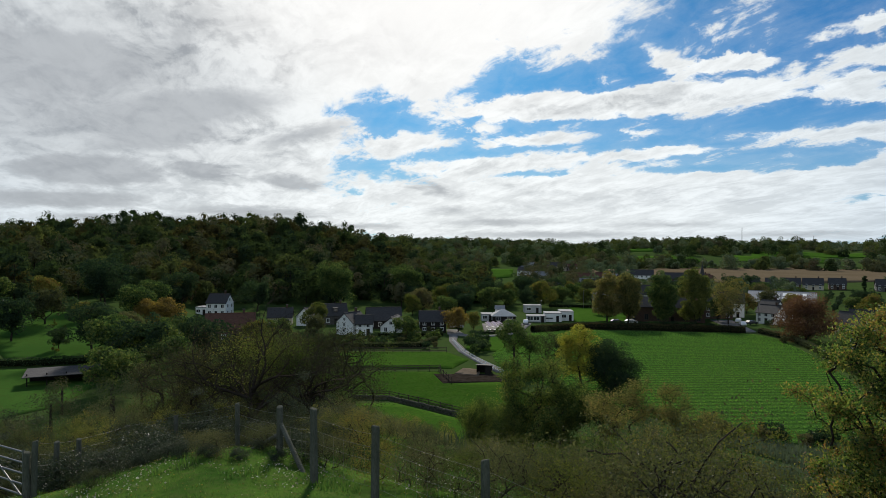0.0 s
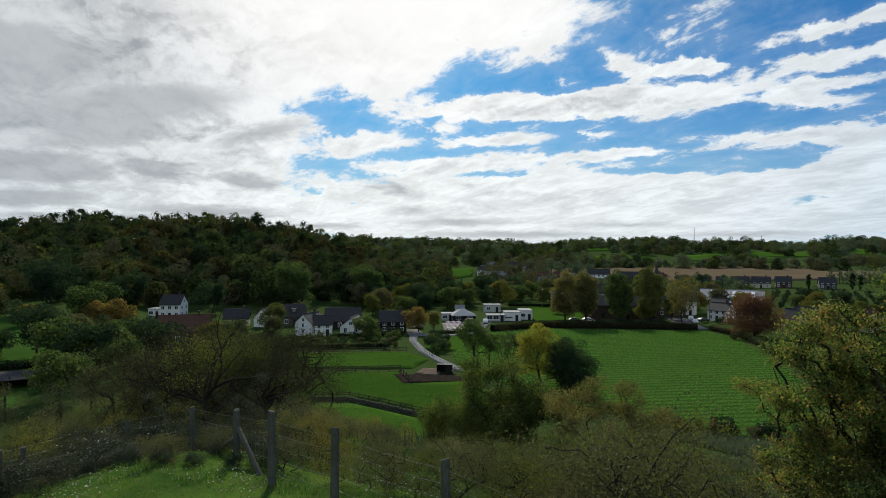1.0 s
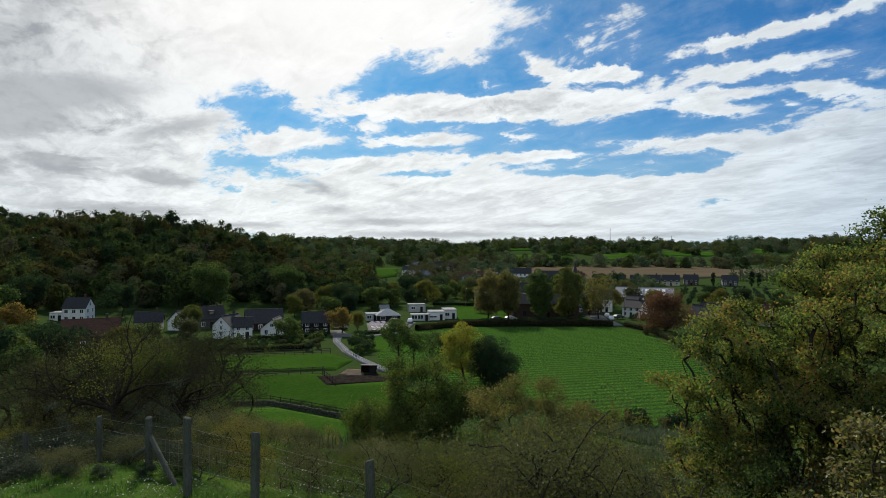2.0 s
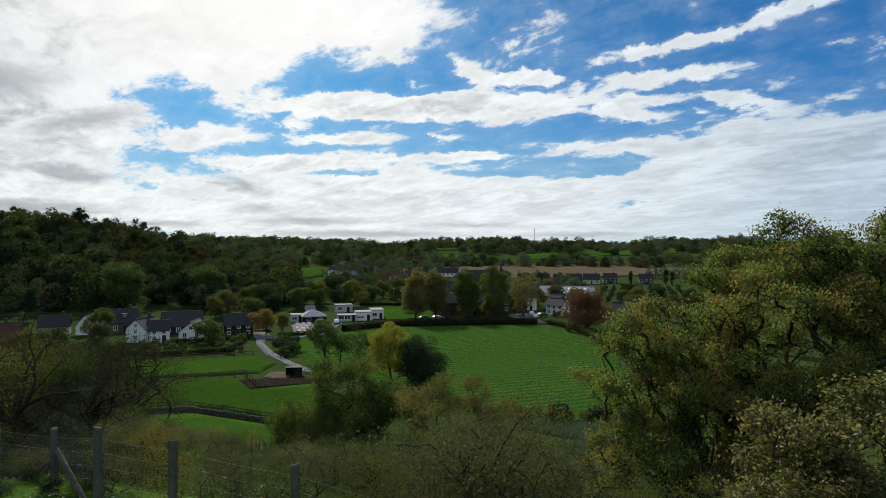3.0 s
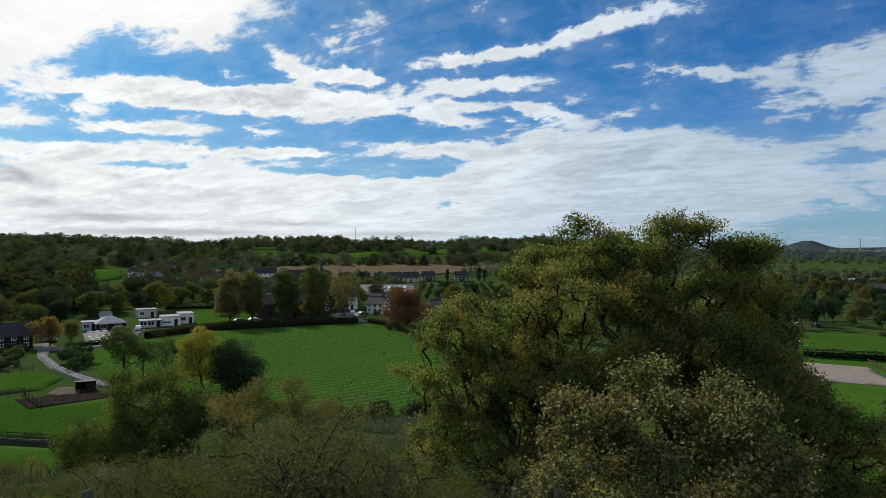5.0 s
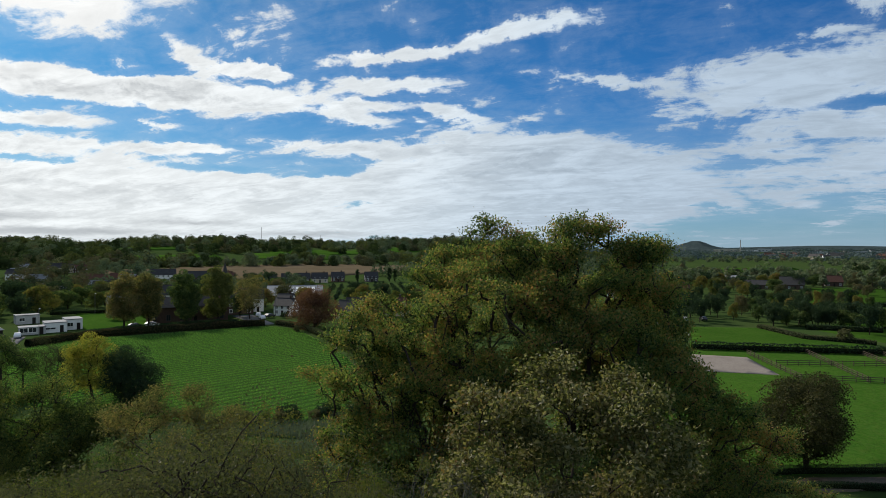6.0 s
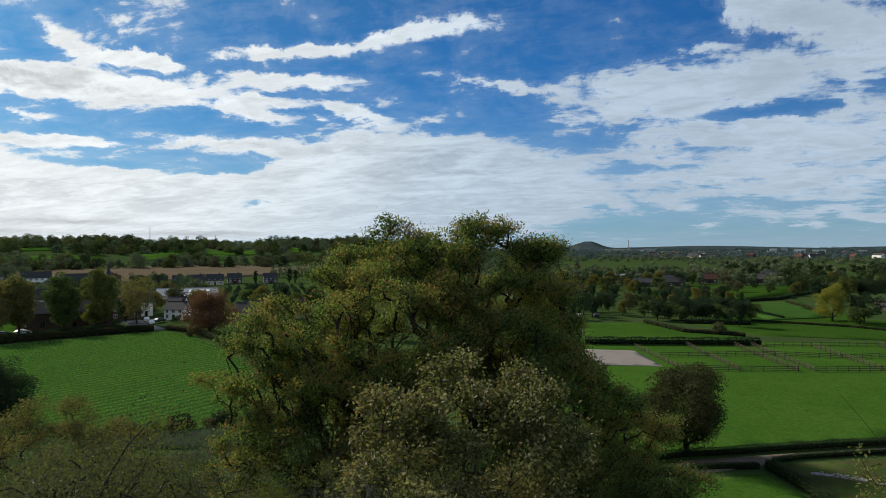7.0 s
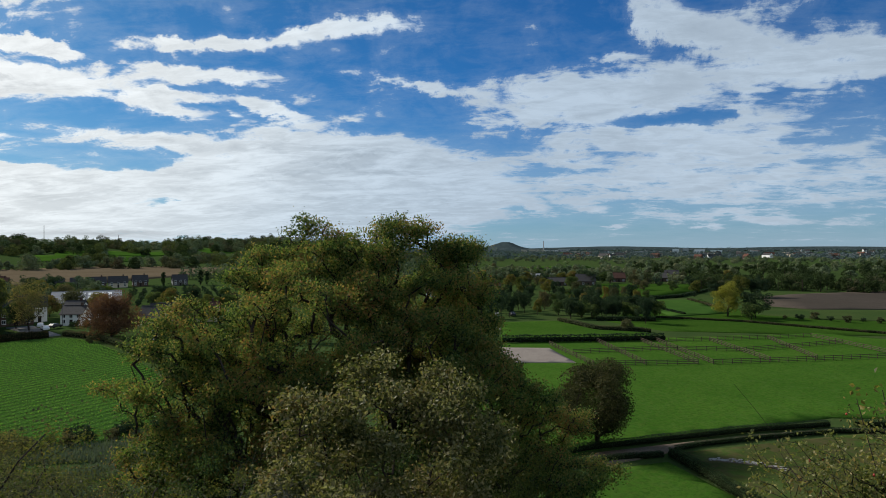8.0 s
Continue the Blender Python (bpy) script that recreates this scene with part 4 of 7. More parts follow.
rail_fence([(-20, 105.5), (-9, 104.6), (-2.2, 98.6), (7, 89.5)], "dark rail fence above a stone bank")
rail_fence([(2.6, 172), (4.6, 154), (8, 139), (12.2, 126)], "white painted rail fence beside the lane", 2, 1.1, 2.2, PALE_POST, PALE_BAR)
rail_fence([(-0.8, 128), (1.6, 116.5)], "pale thin rail fence beside the mud", 2, 1.0, 2.4)
rail_fence([(188, 104), (181, 92), (172, 84)], "white rail fence on the pasture", 2, 1.1, 2.6, PALE_POST, PALE_BAR)



# ---- houses ----
STONE = box_mesh("stone", 0.75, 0.5, 0.42, M_STONEWALL, 0.09)


def field_wall(pts, label, seed):
    rng = random.Random(seed)
    ob = thing("field_wall", *pts[0], float(height(*pts[0])), label, "wall")
    for (ax, ay), (bx, by) in zip(pts, pts[1:]):
        n = int(math.hypot(bx - ax, by - ay) / 0.72)
        for i in range(n):
            for row in range(2):
                f = (i + 0.5 * row) / n
                x, y = ax + (bx - ax) * f, ay + (by - ay) * f
                s = part("stone", STONE, ob, at=(x - ob.location.x, y - ob.location.y, float(height(x, y)) - ob.location.z - 0.08 + row * 0.38))
                s.rotation_euler = (rng.uniform(-0.1, 0.1), rng.uniform(-0.1, 0.1), math.atan2(by - ay, bx - ax) + rng.uniform(-0.15, 0.15))
                s.scale = (rng.uniform(0.8, 1.2), rng.uniform(0.8, 1.2), rng.uniform(0.85, 1.15))
    return ob


field_wall([(-20, 104.2), (-9, 103.4), (-2.2, 97.4), (7, 88.3)], "low mossy stone wall under the paddock fence", 7)


def prism(name, corners, depth_axis_pairs, mat):
    bm = bmesh.new()
    vs = [bm.verts.new(c) for c in corners]
    for f in depth_axis_pairs:
        bm.faces.new([vs[i] for i in f])
    bmesh.ops.recalc_face_normals(bm, faces=bm.faces)
    me = bpy.data.meshes.new(name)
    bm.to_mesh(me)
    bm.free()
    me.materials.append(mat)
    return me


def ring_frame(name, w, h, bar, deep, mat):
    """A window frame with a cross bar, standing on its sill; it faces -y."""
    bm = bmesh.new()
    for x, z, sx, sz in ((-w / 2, h / 2, bar, h), (w / 2, h / 2, bar, h), (0, 0, w + bar, bar * 1.4), (0, h, w + bar, bar), (0, h / 2, bar * 0.7, h)):
        m = Matrix.LocRotScale((x, 0, z), None, (sx, deep, sz))
        bmesh.ops.create_cube(bm, size=1, matrix=m)
    me = bpy.data.meshes.new(name)
    bm.to_mesh(me)
    bm.free()
    me.materials.append(mat)
    return me


WIN = {}


def window(parent, x, y, z, turn, w=1.1, h=1.3, mat=None):
    mat = mat or M_FRAME
    key = (w, h, mat.name)
    if key not in WIN:
        WIN[key] = (ring_frame("window", w, h, 0.11, 0.12, mat), box_mesh("pane", w, 0.05, h, M_GLASS))
    ob = part("window", WIN[key][0], parent, at=(x, y, z))
    ob.rotation_euler = (0, 0, radians(turn))
    part("pane", WIN[key][1], ob, "dark glass")
    return ob


def house(x, y, turn, w, d, eaves, ridge, wall, roof, label, cols=3, floors=2, name="house", group="", gables=1, chimney=True, hip=0.0, door=True, dormer=0, frame_mat=None, win=(1.1, 1.3), back=False):
    """Ridge along x, front to -y. Walls with gables, two roof slabs with eaves, windows, door, chimney."""
    z = float(height(x, y)) - 0.15
    ob = thing(name, x, y, z, label, "house" if name == "house" else name.replace("_", " "), group, turn)
    a, b = w / 2, d / 2
    corners = [(-a, -b, 0), (a, -b, 0), (a, b, 0), (-a, b, 0), (-a, -b, eaves), (a, -b, eaves), (a, b, eaves), (-a, b, eaves), (-a + hip, 0, ridge), (a - hip, 0, ridge)]
    part("wall", prism("wall", corners, [(0, 1, 5, 4), (1, 2, 6, 9, 5), (2, 3, 7, 6), (3, 0, 4, 8, 7), (0, 3, 2, 1), (4, 5, 9, 8), (6, 7, 8, 9)], wall), ob)
    o, th = 0.35, 0.16
    slope = (ridge - eaves) / b
    for s in (-1, 1):
        lo, lx = eaves - o * slope + 0.06, a + (o if not hip else 0.1)
        top = [(-lx, s * (b + o), lo), (lx, s * (b + o), lo), (a - hip + (o if not hip else 0), 0, ridge + 0.06), (-a + hip - (o if not hip else 0), 0, ridge + 0.06)]
        slab = top + [(p[0], p[1], p[2] + th) for p in top]
        part("roof", prism("roof", slab, [(0, 1, 2, 3), (4, 5, 6, 7), (0, 1, 5, 4), (1, 2, 6, 5), (2, 3, 7, 6), (3, 0, 4, 7)], roof), ob)
    if hip:
        for s in (-1, 1):
            tri = [(s * (a + 0.3), -b - o, eaves - o * slope + 0.06), (s * (a + 0.3), b + o, eaves - o * slope + 0.06), (s * (a - hip), 0, ridge + 0.07)]
            slab = tri + [(p[0], p[1], p[2] + th) for p in tri]
            part("roof", prism("roof", slab, [(0, 1, 2), (3, 4, 5), (0, 1, 4, 3), (1, 2, 5, 4), (2, 0, 3, 5)], roof), ob)
    else:
        ridge_cap = [((-a - o, 0, ridge + 0.24), (a + o, 0, ridge + 0.24), 0.12, 0.12)]
        v, f = tubes(ridge_cap, 6)
        part("ridge_tiles", mesh_of("ridge_tiles", v, f, roof), ob)
    ww, wh = win
    storey = (eaves - 0.3) / max(1, floors)
    dcol = cols // 2 if door else -1
    for i in range(cols):
        px = -a + (i + 0.5) * w / cols
        for k in range(floors):
            if k == 0 and i == dcol:
                dm = box_mesh("door", 1.0, 0.1, 2.05, M_TIMBER, 0.02)
                part("door", dm, ob, at=(px, -b - 0.02, 0.1))
                continue
            window(ob, px, -b - 0.02, k * storey + 0.9, 0, ww, wh, frame_mat)
    for s in (-1, 1):
        for k in range(floors + (1 if ridge - eaves > 2.2 and not hip else 0)) if gables else ():
            for q in ((-0.25, 0.25) if k < floors and d > 6 else (0,)):
                window(ob, s * (a + 0.02), q * d, k * storey + 0.9, 90 * s, ww * 0.9, wh * (1 if k < floors else 0.8), frame_mat)
    if chimney:
        c = part("chimney", box_mesh("chimney", 0.6, 0.6, 1.7, M_BRICK, 0.03), ob, at=(a * 0.55, 0.1, ridge - 0.5))
        part("cap", box_mesh("cap", 0.75, 0.75, 0.14, M_MARL, 0.02), c, at=(0, 0, 1.7))
    for i in range(dormer):
        px = -a + (i + 0.5) * w / dormer
        dz = eaves + slope * b * 0.35
        dm = part("dormer", box_mesh("dormer", 1.5, 1.6, 1.2, wall, 0.02), ob, at=(px, -b * 0.62, dz))
        part("pane", box_mesh("pane", 1.0, 0.05, 0.8, M_GLASS), dm, "dark glass", (0, -0.81, 0.2))
        part("dormer_roof", box_mesh("dormer_roof", 1.8, 1.9, 0.12, roof, 0.02), dm, at=(0, -0.05, 1.2))
    return ob


def flat_block(x, y, turn, w, d, tall, wall, label, cols=3, name="house", frame_mat=None, win=(1.6, 1.2)):
    """A modern flat-roofed block: walls, a parapet slab, wide windows, a door."""
    ob = thing(name, x, y, float(height(x, y)) - 0.1, label, "house" if name == "house" else name.replace("_", " "), "", turn)
    part("wall", box_mesh("wall", w, d, tall, wall, 0.03), ob)
    part("roof", box_mesh("roof", w + 0.3, d + 0.3, 0.22, M_GREYROOF, 0.03), ob, at=(0, 0, tall))
    for i in range(cols):
        px = -w / 2 + (i + 0.5) * w / cols
        if i == cols - 1:
            part("door", box_mesh("door", 1.0, 0.1, 2.1, M_TIMBER, 0.02), ob, at=(px, -d / 2 - 0.03, 0.1))
        else:
            window(ob, px, -d / 2 - 0.03, tall * 0.35, 0, *win, frame_mat)
    window(ob, w / 2 + 0.03, 0, tall * 0.35, 90, *win, frame_mat)
    return ob


# west side, below the wooded ridge
house(-86.6, 240, -4, 7.6, 7.5, 5.2, 8.4, M_WHITE, M_SLATE, "tall white rendered house with a dark slate roof", 3, 2, win=(1.2, 1.3))
flat_block(-92.6, 240, -4, 4.4, 6, 3.0, M_WHITE, "white flat-roofed side wing of a house", 2)
house(-60.5, 176, 16, 13, 8, 3.6, 7.4, M_BRICK, M_TILE, "old brick farmhouse under a red-brown tiled roof", 4, 1)
house(-68, 178, 16, 6, 6, 2.6, 4.8, M_BRICK, M_TILE, "small brick outbuilding with a red-brown roof", 2, 1, chimney=False)
house(-56, 213, 10, 8, 7, 2.8, 5.6, M_CREAM, M_SLATE, "cottage with a dark slate roof among trees", 3, 1)
house(-45.5, 211, 70, 7, 6, 3.2, 6.0, M_WHITE, M_SLATE, "white cottage with its gable to the lane", 2, 1)
house(-37.5, 213, 20, 8, 7, 3.2, 6.8, M_MARL, M_SLATE, "grey stone cottage with a steep slate roof", 3, 1, dormer=1)
house(-27.5, 187, 62, 7.5, 6.0, 3.8, 6.4, M_WHITE, M_SLATE, "white village house with small square windows", 3, 2, win=(0.9, 1.1))
house(-23.4, 184.5, 4, 4.8, 4.6, 3.6, 5.8, M_WHITE, M_SLATE, "white cottage wing under a slate roof", 2, 2, chimney=False, win=(0.9, 1.1))
house(-19.5, 203, 10, 11, 9, 2.8, 6.4, M_TIMBER, M_SLATE, "large dark barn with a broad slate roof", 4, 1, "barn", chimney=False)
house(-14.8, 190, 80, 9, 6.5, 2.4, 5.0, M_WHITE, M_SLATE, "low white barn gable beside the lane", 2, 1, "barn", chimney=False)
house(-3.2, 193, 4, 8, 7, 3.6, 6.4, M_TIMBER, M_SLATE, "dark timber-clad house with white window frames", 3, 2, door=False, win=(1.0, 0.9))
house(4, 206, 0, 4, 5, 2.6, 3.6, M_WHITE, M_SLATE, "small white shed by the lane", 1, 1, chimney=False, door=False)
# the restaurant and the modern house by the field
house(21.5, 221, 2, 8.2, 7, 2.4, 4.3, M_TIMBER, M_PALE, "black timber pavilion with a pale grey hipped roof", 2, 1, "pavilion", hip=3.6, door=False, win=(1.7, 1.2), chimney=False, frame_mat=M_PALE)
flat_block(16.0, 224, 2, 4.0, 5, 2.5, M_PALE, "pale flat-roofed wing of the pavilion", 2)
house(21.0, 228, 2, 3, 2.4, 4.0, 4.9, M_WHITE, M_GREYROOF, "white raised lantern behind the pavilion", 1, 1, chimney=False, door=False)
flat_block(36.5, 252, 0, 6.8, 5, 3.0, M_PALE, "pale flat-roofed garden house", 2)
flat_block(33.3, 221, -4, 6.6, 5, 2.2, M_PALE, "low pale modern house with dark windows", 3, win=(2.0, 1.4))
flat_block(39.6, 223, -4, 5.8, 7, 3.0, M_WHITE, "white modern house block with a slit window", 2, win=(2.6, 0.6))
flat_block(45.2, 227, -4, 4.6, 8, 3.3, M_WHITE, "white modern block with a dark recess", 2)
# church, hall and houses behind the lime trees
house(80, 223, -14, 26, 10, 5.4, 8.6, M_BRICK, M_SLATE, "long dark brick parish hall with a slate roof", 6, 1, "parish_hall", hip=4.0, win=(1.3, 2.0), chimney=False, frame_mat=M_MARL)
house(90, 236, -14, 14, 9, 6.5, 10.5, M_BRICK, M_TILE, "brick hall wing with a red-brown roof", 4, 1, chimney=False)
house(103, 232, -18, 10, 8, 5.0, 8.6, M_BRICK, M_SLATE, "old brick house beside the church", 3, 2)
house(111, 238, -22, 9, 8, 5.5, 9.4, M_WHITE, M_SLATE, "white gabled house by the church", 2, 2)
house(70, 262, -10, 12, 8, 4.4, 7.4, M_CREAM, M_GREYROOF, "pale farm building with a grey roof", 3, 1)
house(97.9, 289, -24, 11, 8, 5, 9, M_WHITE, M_SLATE, "white house with a tall grey gable", 3, 2)
house(113.5, 213.5, -58, 7.2, 6, 4.0, 6.4, M_WHITE, M_SLATE, "white rendered house at the lane", 3, 2)
house(118, 222, -50, 6, 7, 4.8, 7.4, M_WHITE, M_SLATE, "white house with a dark roof behind another", 2, 2)
house(124, 228, -30, 12, 8, 3.0, 5.4, M_MARL, M_SLATE, "low grey building with a slate roof", 3, 1, chimney=False)
house(156, 284, -30, 27, 20, 2.4, 6.6, M_TIMBER, M_GREYROOF, "large low shed with skylights in its grey roof", 0, 1, "warehouse", chimney=False, door=False)
house(124, 186, -62, 8, 6.5, 3.0, 6.6, M_CREAM, M_SLATE, "tan rendered house with a steep slate roof", 2, 1)
house(134, 194, -40, 10, 8, 2.8, 6.4, M_CREAM, M_SLATE, "house with a long dark roof", 4, 1)
house(142, 184, -45, 9, 8, 3.4, 6.6, M_CREAM, M_TILE, "house with a pinkish tiled roof", 3, 1)
flat_block(106, 160, -40, 4, 3, 2.6, M_WHITE, "small white garden cabin", 2, "garden_cabin")
ROW = [(195.5, 394, 12, M_SLATE), (208.5, 392, 6.5, M_SLATE), (219.6, 390, 11, M_SLATE), (230.5, 384.5, 11, M_SLATE), (244, 382, 9, M_SLATE), (262, 366, 9, M_SLATE), (180, 424, 10, M_TILE)]
for i, (x, y, w, r) in enumerate(ROW):
    house(x, y, -28, w, 9, 3.2, 7.0, (M_BRICK, M_MARL, M_BRICK, M_CREAM)[i % 4], r, ("dark brick terraced house below the brown field", "grey-fronted house below the brown field", "dark brick terraced house below the brown field", "pale-fronted house below the brown field")[i % 4], 3, 2, group="houses below the brown field")
house(139, 431, -18, 15, 9, 7, 10.5, M_WHITE, M_SLATE, "white three-storey inn with a slate roof", 5, 3, "inn")
house(160, 420, -18, 16, 9, 5, 9, M_BRICK, M_SLATE, "long brick house with a slate roof", 4, 2)
rv = random.Random(5)
for i in range(34):
    a = radians(rv.uniform(7.5, 23))
    r = rv.uniform(330, 640)
    x, y = r * math.sin(a), r * math.cos(a)
    if 130 < x < 440 and y > 440:
        continue
    k = i % 4
    house(x, y, rv.uniform(-60, 30), rv.uniform(9, 14), 8, rv.uniform(3.2, 5), rv.uniform(6.8, 8.6), (M_WHITE, M_BRICK, M_CREAM, M_BRICK)[k], (M_SLATE, M_TILE, M_SLATE, M_GREYROOF)[k],
          ("white village house with a slate roof", "brick village house with a tiled roof", "pale village house with a slate roof", "brick village house with a grey roof")[k], 3, 2, group="village houses")
# farms on the plain
house(412, 136, -70, 13, 9, 3.2, 7.6, M_BRICK, M_SLATE, "dark-roofed farmhouse with white gable boards", 4, 1)
house(402, 153, -60, 13, 9, 2.8, 5.4, M_BRICK, M_SLATE, "broad dark-roofed farm shed", 4, 1, "barn", chimney=False)
house(462, 128, -60, 10, 8, 3.2, 7.0, M_BRICK, M_TILE, "brick farmhouse with a red-brown roof", 3, 1)
house(486, 100, -85, 10, 8, 3.2, 6.6, M_BRICK, M_SLATE, "brick farmhouse with a slate roof", 3, 1)
house(506, 98, -75, 10, 8, 4.6, 8.0, M_WHITE, M_SLATE, "white farmhouse with a slate roof", 2, 2)
house(512, 108, -75, 8, 6, 3, 5.0, M_WHITE, M_SLATE, "low white farm annex", 2, 1, chimney=False)
house(474, 196, -66, 44, 14, 3.0, 4.6, M_GREYROOF, M_GREYROOF, "long low greenhouse with a pale roof", 8, 1, "greenhouse", chimney=False, door=False)
house(300, 152, -62, 10, 8, 3.2, 7.0, M_BRICK, M_TILE, "brick house with an orange tiled roof", 3, 1)
house(282, 176, -58, 10, 8, 3.2, 6.6, M_WHITE, M_TILE, "white house with an orange roof behind trees", 3, 1)


shop = [o for o in scene.collection.objects if o.name.startswith("warehouse")][0]
for i in range(6):
    for j in range(2):
        sk = part("skylight", box_mesh("skylight", 1.6, 2.6, 0.1, M_WHITE, 0.02), shop, "pale skylight sheet", (-4 + i * 2.6, -3.2 - j * 3.6, 6.6 - 4.2 * (3.2 + j * 3.6) / 10 + 0.30))
        sk.rotation_euler = (math.atan2(4.2, 10), 0, 0)


# church: nave and a slender slate spire
church = thing("church", 100, 238, float(height(100, 238)) - 0.2, "village church with a slender dark slate spire", "church", turn=-20)
part("tower", box_mesh("tower", 4.4, 4.4, 11.2, M_MARL, 0.06), church)
bm = bmesh.new()
bmesh.ops.create_cone(bm, cap_ends=True, segments=8, radius1=2.1, radius2=0.06, depth=9)
bmesh.ops.translate(bm, vec=(0, 0, 15.7), verts=bm.verts)
me = bpy.data.meshes.new("spire")
bm.to_mesh(me)
bm.free()
me.materials.append(M_SLATE)
part("spire", me, church)
v, f = tubes([((0, 0, 20.1), (0, 0, 21.6), 0.05, 0.04), ((-0.5, 0, 21.1), (0.5, 0, 21.1), 0.04, 0.04)], 5)
part("cross", mesh_of("cross", v, f, M_WIRE), church)
for s in (-1, 1):
    window(church, s * 1.0, -2.23, 8, 0, 0.9, 2.0)
part("nave", prism("nave", [(-4, 2.1, 0), (4, 2.1, 0), (4, 18, 0), (-4, 18, 0), (-4, 2.1, 6), (4, 2.1, 6), (4, 18, 6), (-4, 18, 6), (0, 2.1, 10), (0, 18, 10)], [(0, 1, 5, 8, 4), (2, 3, 7, 9, 6), (1, 2, 6, 5), (3, 0, 4, 7), (5, 6, 9, 8), (7, 4, 8, 9)], M_MARL), church)

# field shelter and the low barn on the meadow
shed = thing("field_shelter", 8.6, 127, float(height(8.6, 127)) - 0.1, "small black timber field shelter with a grey roof", "shed", turn=-14)
shed.scale = (0.7, 0.7, 0.78)
for px, py, sx, sy, hh in ((0, 1.2, 4.2, 0.12, 2.0), (-2.05, 0, 0.12, 2.6, 2.15), (2.05, 0, 0.12, 2.6, 2.15), (1.2, -1.25, 1.7, 0.12, 2.3)):
    part("wall", box_mesh("wall", sx, sy, hh, M_TIMBER, 0.01), shed, at=(px, py, 0))
r_ = part("roof", box_mesh("roof", 4.8, 3.3, 0.1, M_SLATE, 0.02), shed, at=(0, 0, 2.18))
r_.rotation_euler = (radians(-5), 0, 0)
barn = thing("open_barn", -73.5, 121, float(height(-73.5, 121)), "low open-sided barn with a grey sheet roof", "barn", turn=26)
for i in range(5):
    part("post", box_mesh("post", 0.2, 0.2, 2.6, M_TIMBER, 0.02), barn, at=(-6.4 + i * 3.2, -2.2, -0.2))
    part("post", box_mesh("post", 0.2, 0.2, 2.0, M_TIMBER, 0.02), barn, at=(-6.4 + i * 3.2, 2.4, -0.2))
part("wall", box_mesh("wall", 13.2, 0.15, 1.8, M_TIMBER, 0.02), barn, at=(0, 2.5, 0))
part("wall", box_mesh("wall", 3.0, 0.2, 2.2, M_BRICK, 0.02), barn, at=(5.0, -2.3, 0))
r_ = part("roof", box_mesh("roof", 14.2, 6.4, 0.14, M_SLATE, 0.03), barn, at=(0, 0, 2.15))
r_.rotation_euler = (radians(6), 0, 0)


# ---- trees and woods ----
CROWNS = [(M_WOODS, "dense dark green broadleaved woodland on the ridge"), (M_WOODS_OLIVE, "olive-green crowns of the ridge woodland"), (M_WOODS, "dense dark green broadleaved woodland on the ridge"), (M_WOODS_DEEP, "darkest green crowns of the ridge woodland"),
          (M_WOODS_BROWN, "brown-leaved beech crowns of the ridge woodland")]
ridge_spots = sprinkle(3, 640, 262, 500, -50, 4, 10.2, lambda x, y: height(x, y) > 1.2 or y > 285)
for i, (mat_, words) in enumerate(CROWNS):
    forest("ridge_woodland", [q for k, q in enumerate(ridge_spots) if (k * 7 + k // 5) % 5 == i], mat_, words, 15.5, 12.2, 5 + i * 20, 46, 17, 0.85)
forest("woodland_edge", sprinkle(31, 70, 258, 420, -38, 4, 12.0, lambda x, y: height(x, y) > 0.6), M_AUTUMN, "lighter autumn trees among the ridge woodland", 15, 11, 15, 60, 11, 1.0)
forest("brown_woodland", sprinkle(32, 24, 265, 420, -50, 2, 14.0), M_AUTUMN, "brown-leaved beeches on the wooded ridge", 15, 11, 16, 60, 11, 1.0)
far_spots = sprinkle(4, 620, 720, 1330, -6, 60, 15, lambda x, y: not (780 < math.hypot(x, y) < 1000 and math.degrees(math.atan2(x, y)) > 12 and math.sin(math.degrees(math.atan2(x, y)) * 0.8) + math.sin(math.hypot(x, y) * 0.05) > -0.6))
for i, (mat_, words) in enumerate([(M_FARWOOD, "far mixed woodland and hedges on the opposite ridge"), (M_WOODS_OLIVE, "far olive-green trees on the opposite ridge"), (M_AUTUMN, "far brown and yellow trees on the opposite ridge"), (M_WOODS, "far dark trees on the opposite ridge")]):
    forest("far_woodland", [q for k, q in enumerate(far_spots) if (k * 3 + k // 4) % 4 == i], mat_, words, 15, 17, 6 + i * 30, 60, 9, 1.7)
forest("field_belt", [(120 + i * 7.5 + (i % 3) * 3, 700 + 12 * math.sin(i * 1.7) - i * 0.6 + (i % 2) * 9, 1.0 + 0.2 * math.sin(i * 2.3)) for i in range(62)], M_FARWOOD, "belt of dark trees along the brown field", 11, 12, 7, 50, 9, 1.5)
forest("far_woodland", sprinkle(8, 130, 330, 700, -4, 13, 15, lambda x, y: not 3.2 < math.degrees(math.atan2(x, y)) < 7.6), M_AUTUMN, "autumn trees among the far village gardens", 11, 10, 8, 50, 9, 1.0)
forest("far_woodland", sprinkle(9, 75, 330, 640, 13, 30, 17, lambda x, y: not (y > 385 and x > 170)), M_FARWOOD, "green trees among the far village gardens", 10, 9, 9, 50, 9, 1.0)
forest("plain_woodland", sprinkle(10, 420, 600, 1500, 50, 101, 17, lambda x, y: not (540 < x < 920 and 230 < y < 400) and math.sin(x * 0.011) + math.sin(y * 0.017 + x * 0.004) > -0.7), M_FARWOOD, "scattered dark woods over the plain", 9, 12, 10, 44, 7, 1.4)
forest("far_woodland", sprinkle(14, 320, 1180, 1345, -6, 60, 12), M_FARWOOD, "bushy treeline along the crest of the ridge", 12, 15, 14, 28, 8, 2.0)
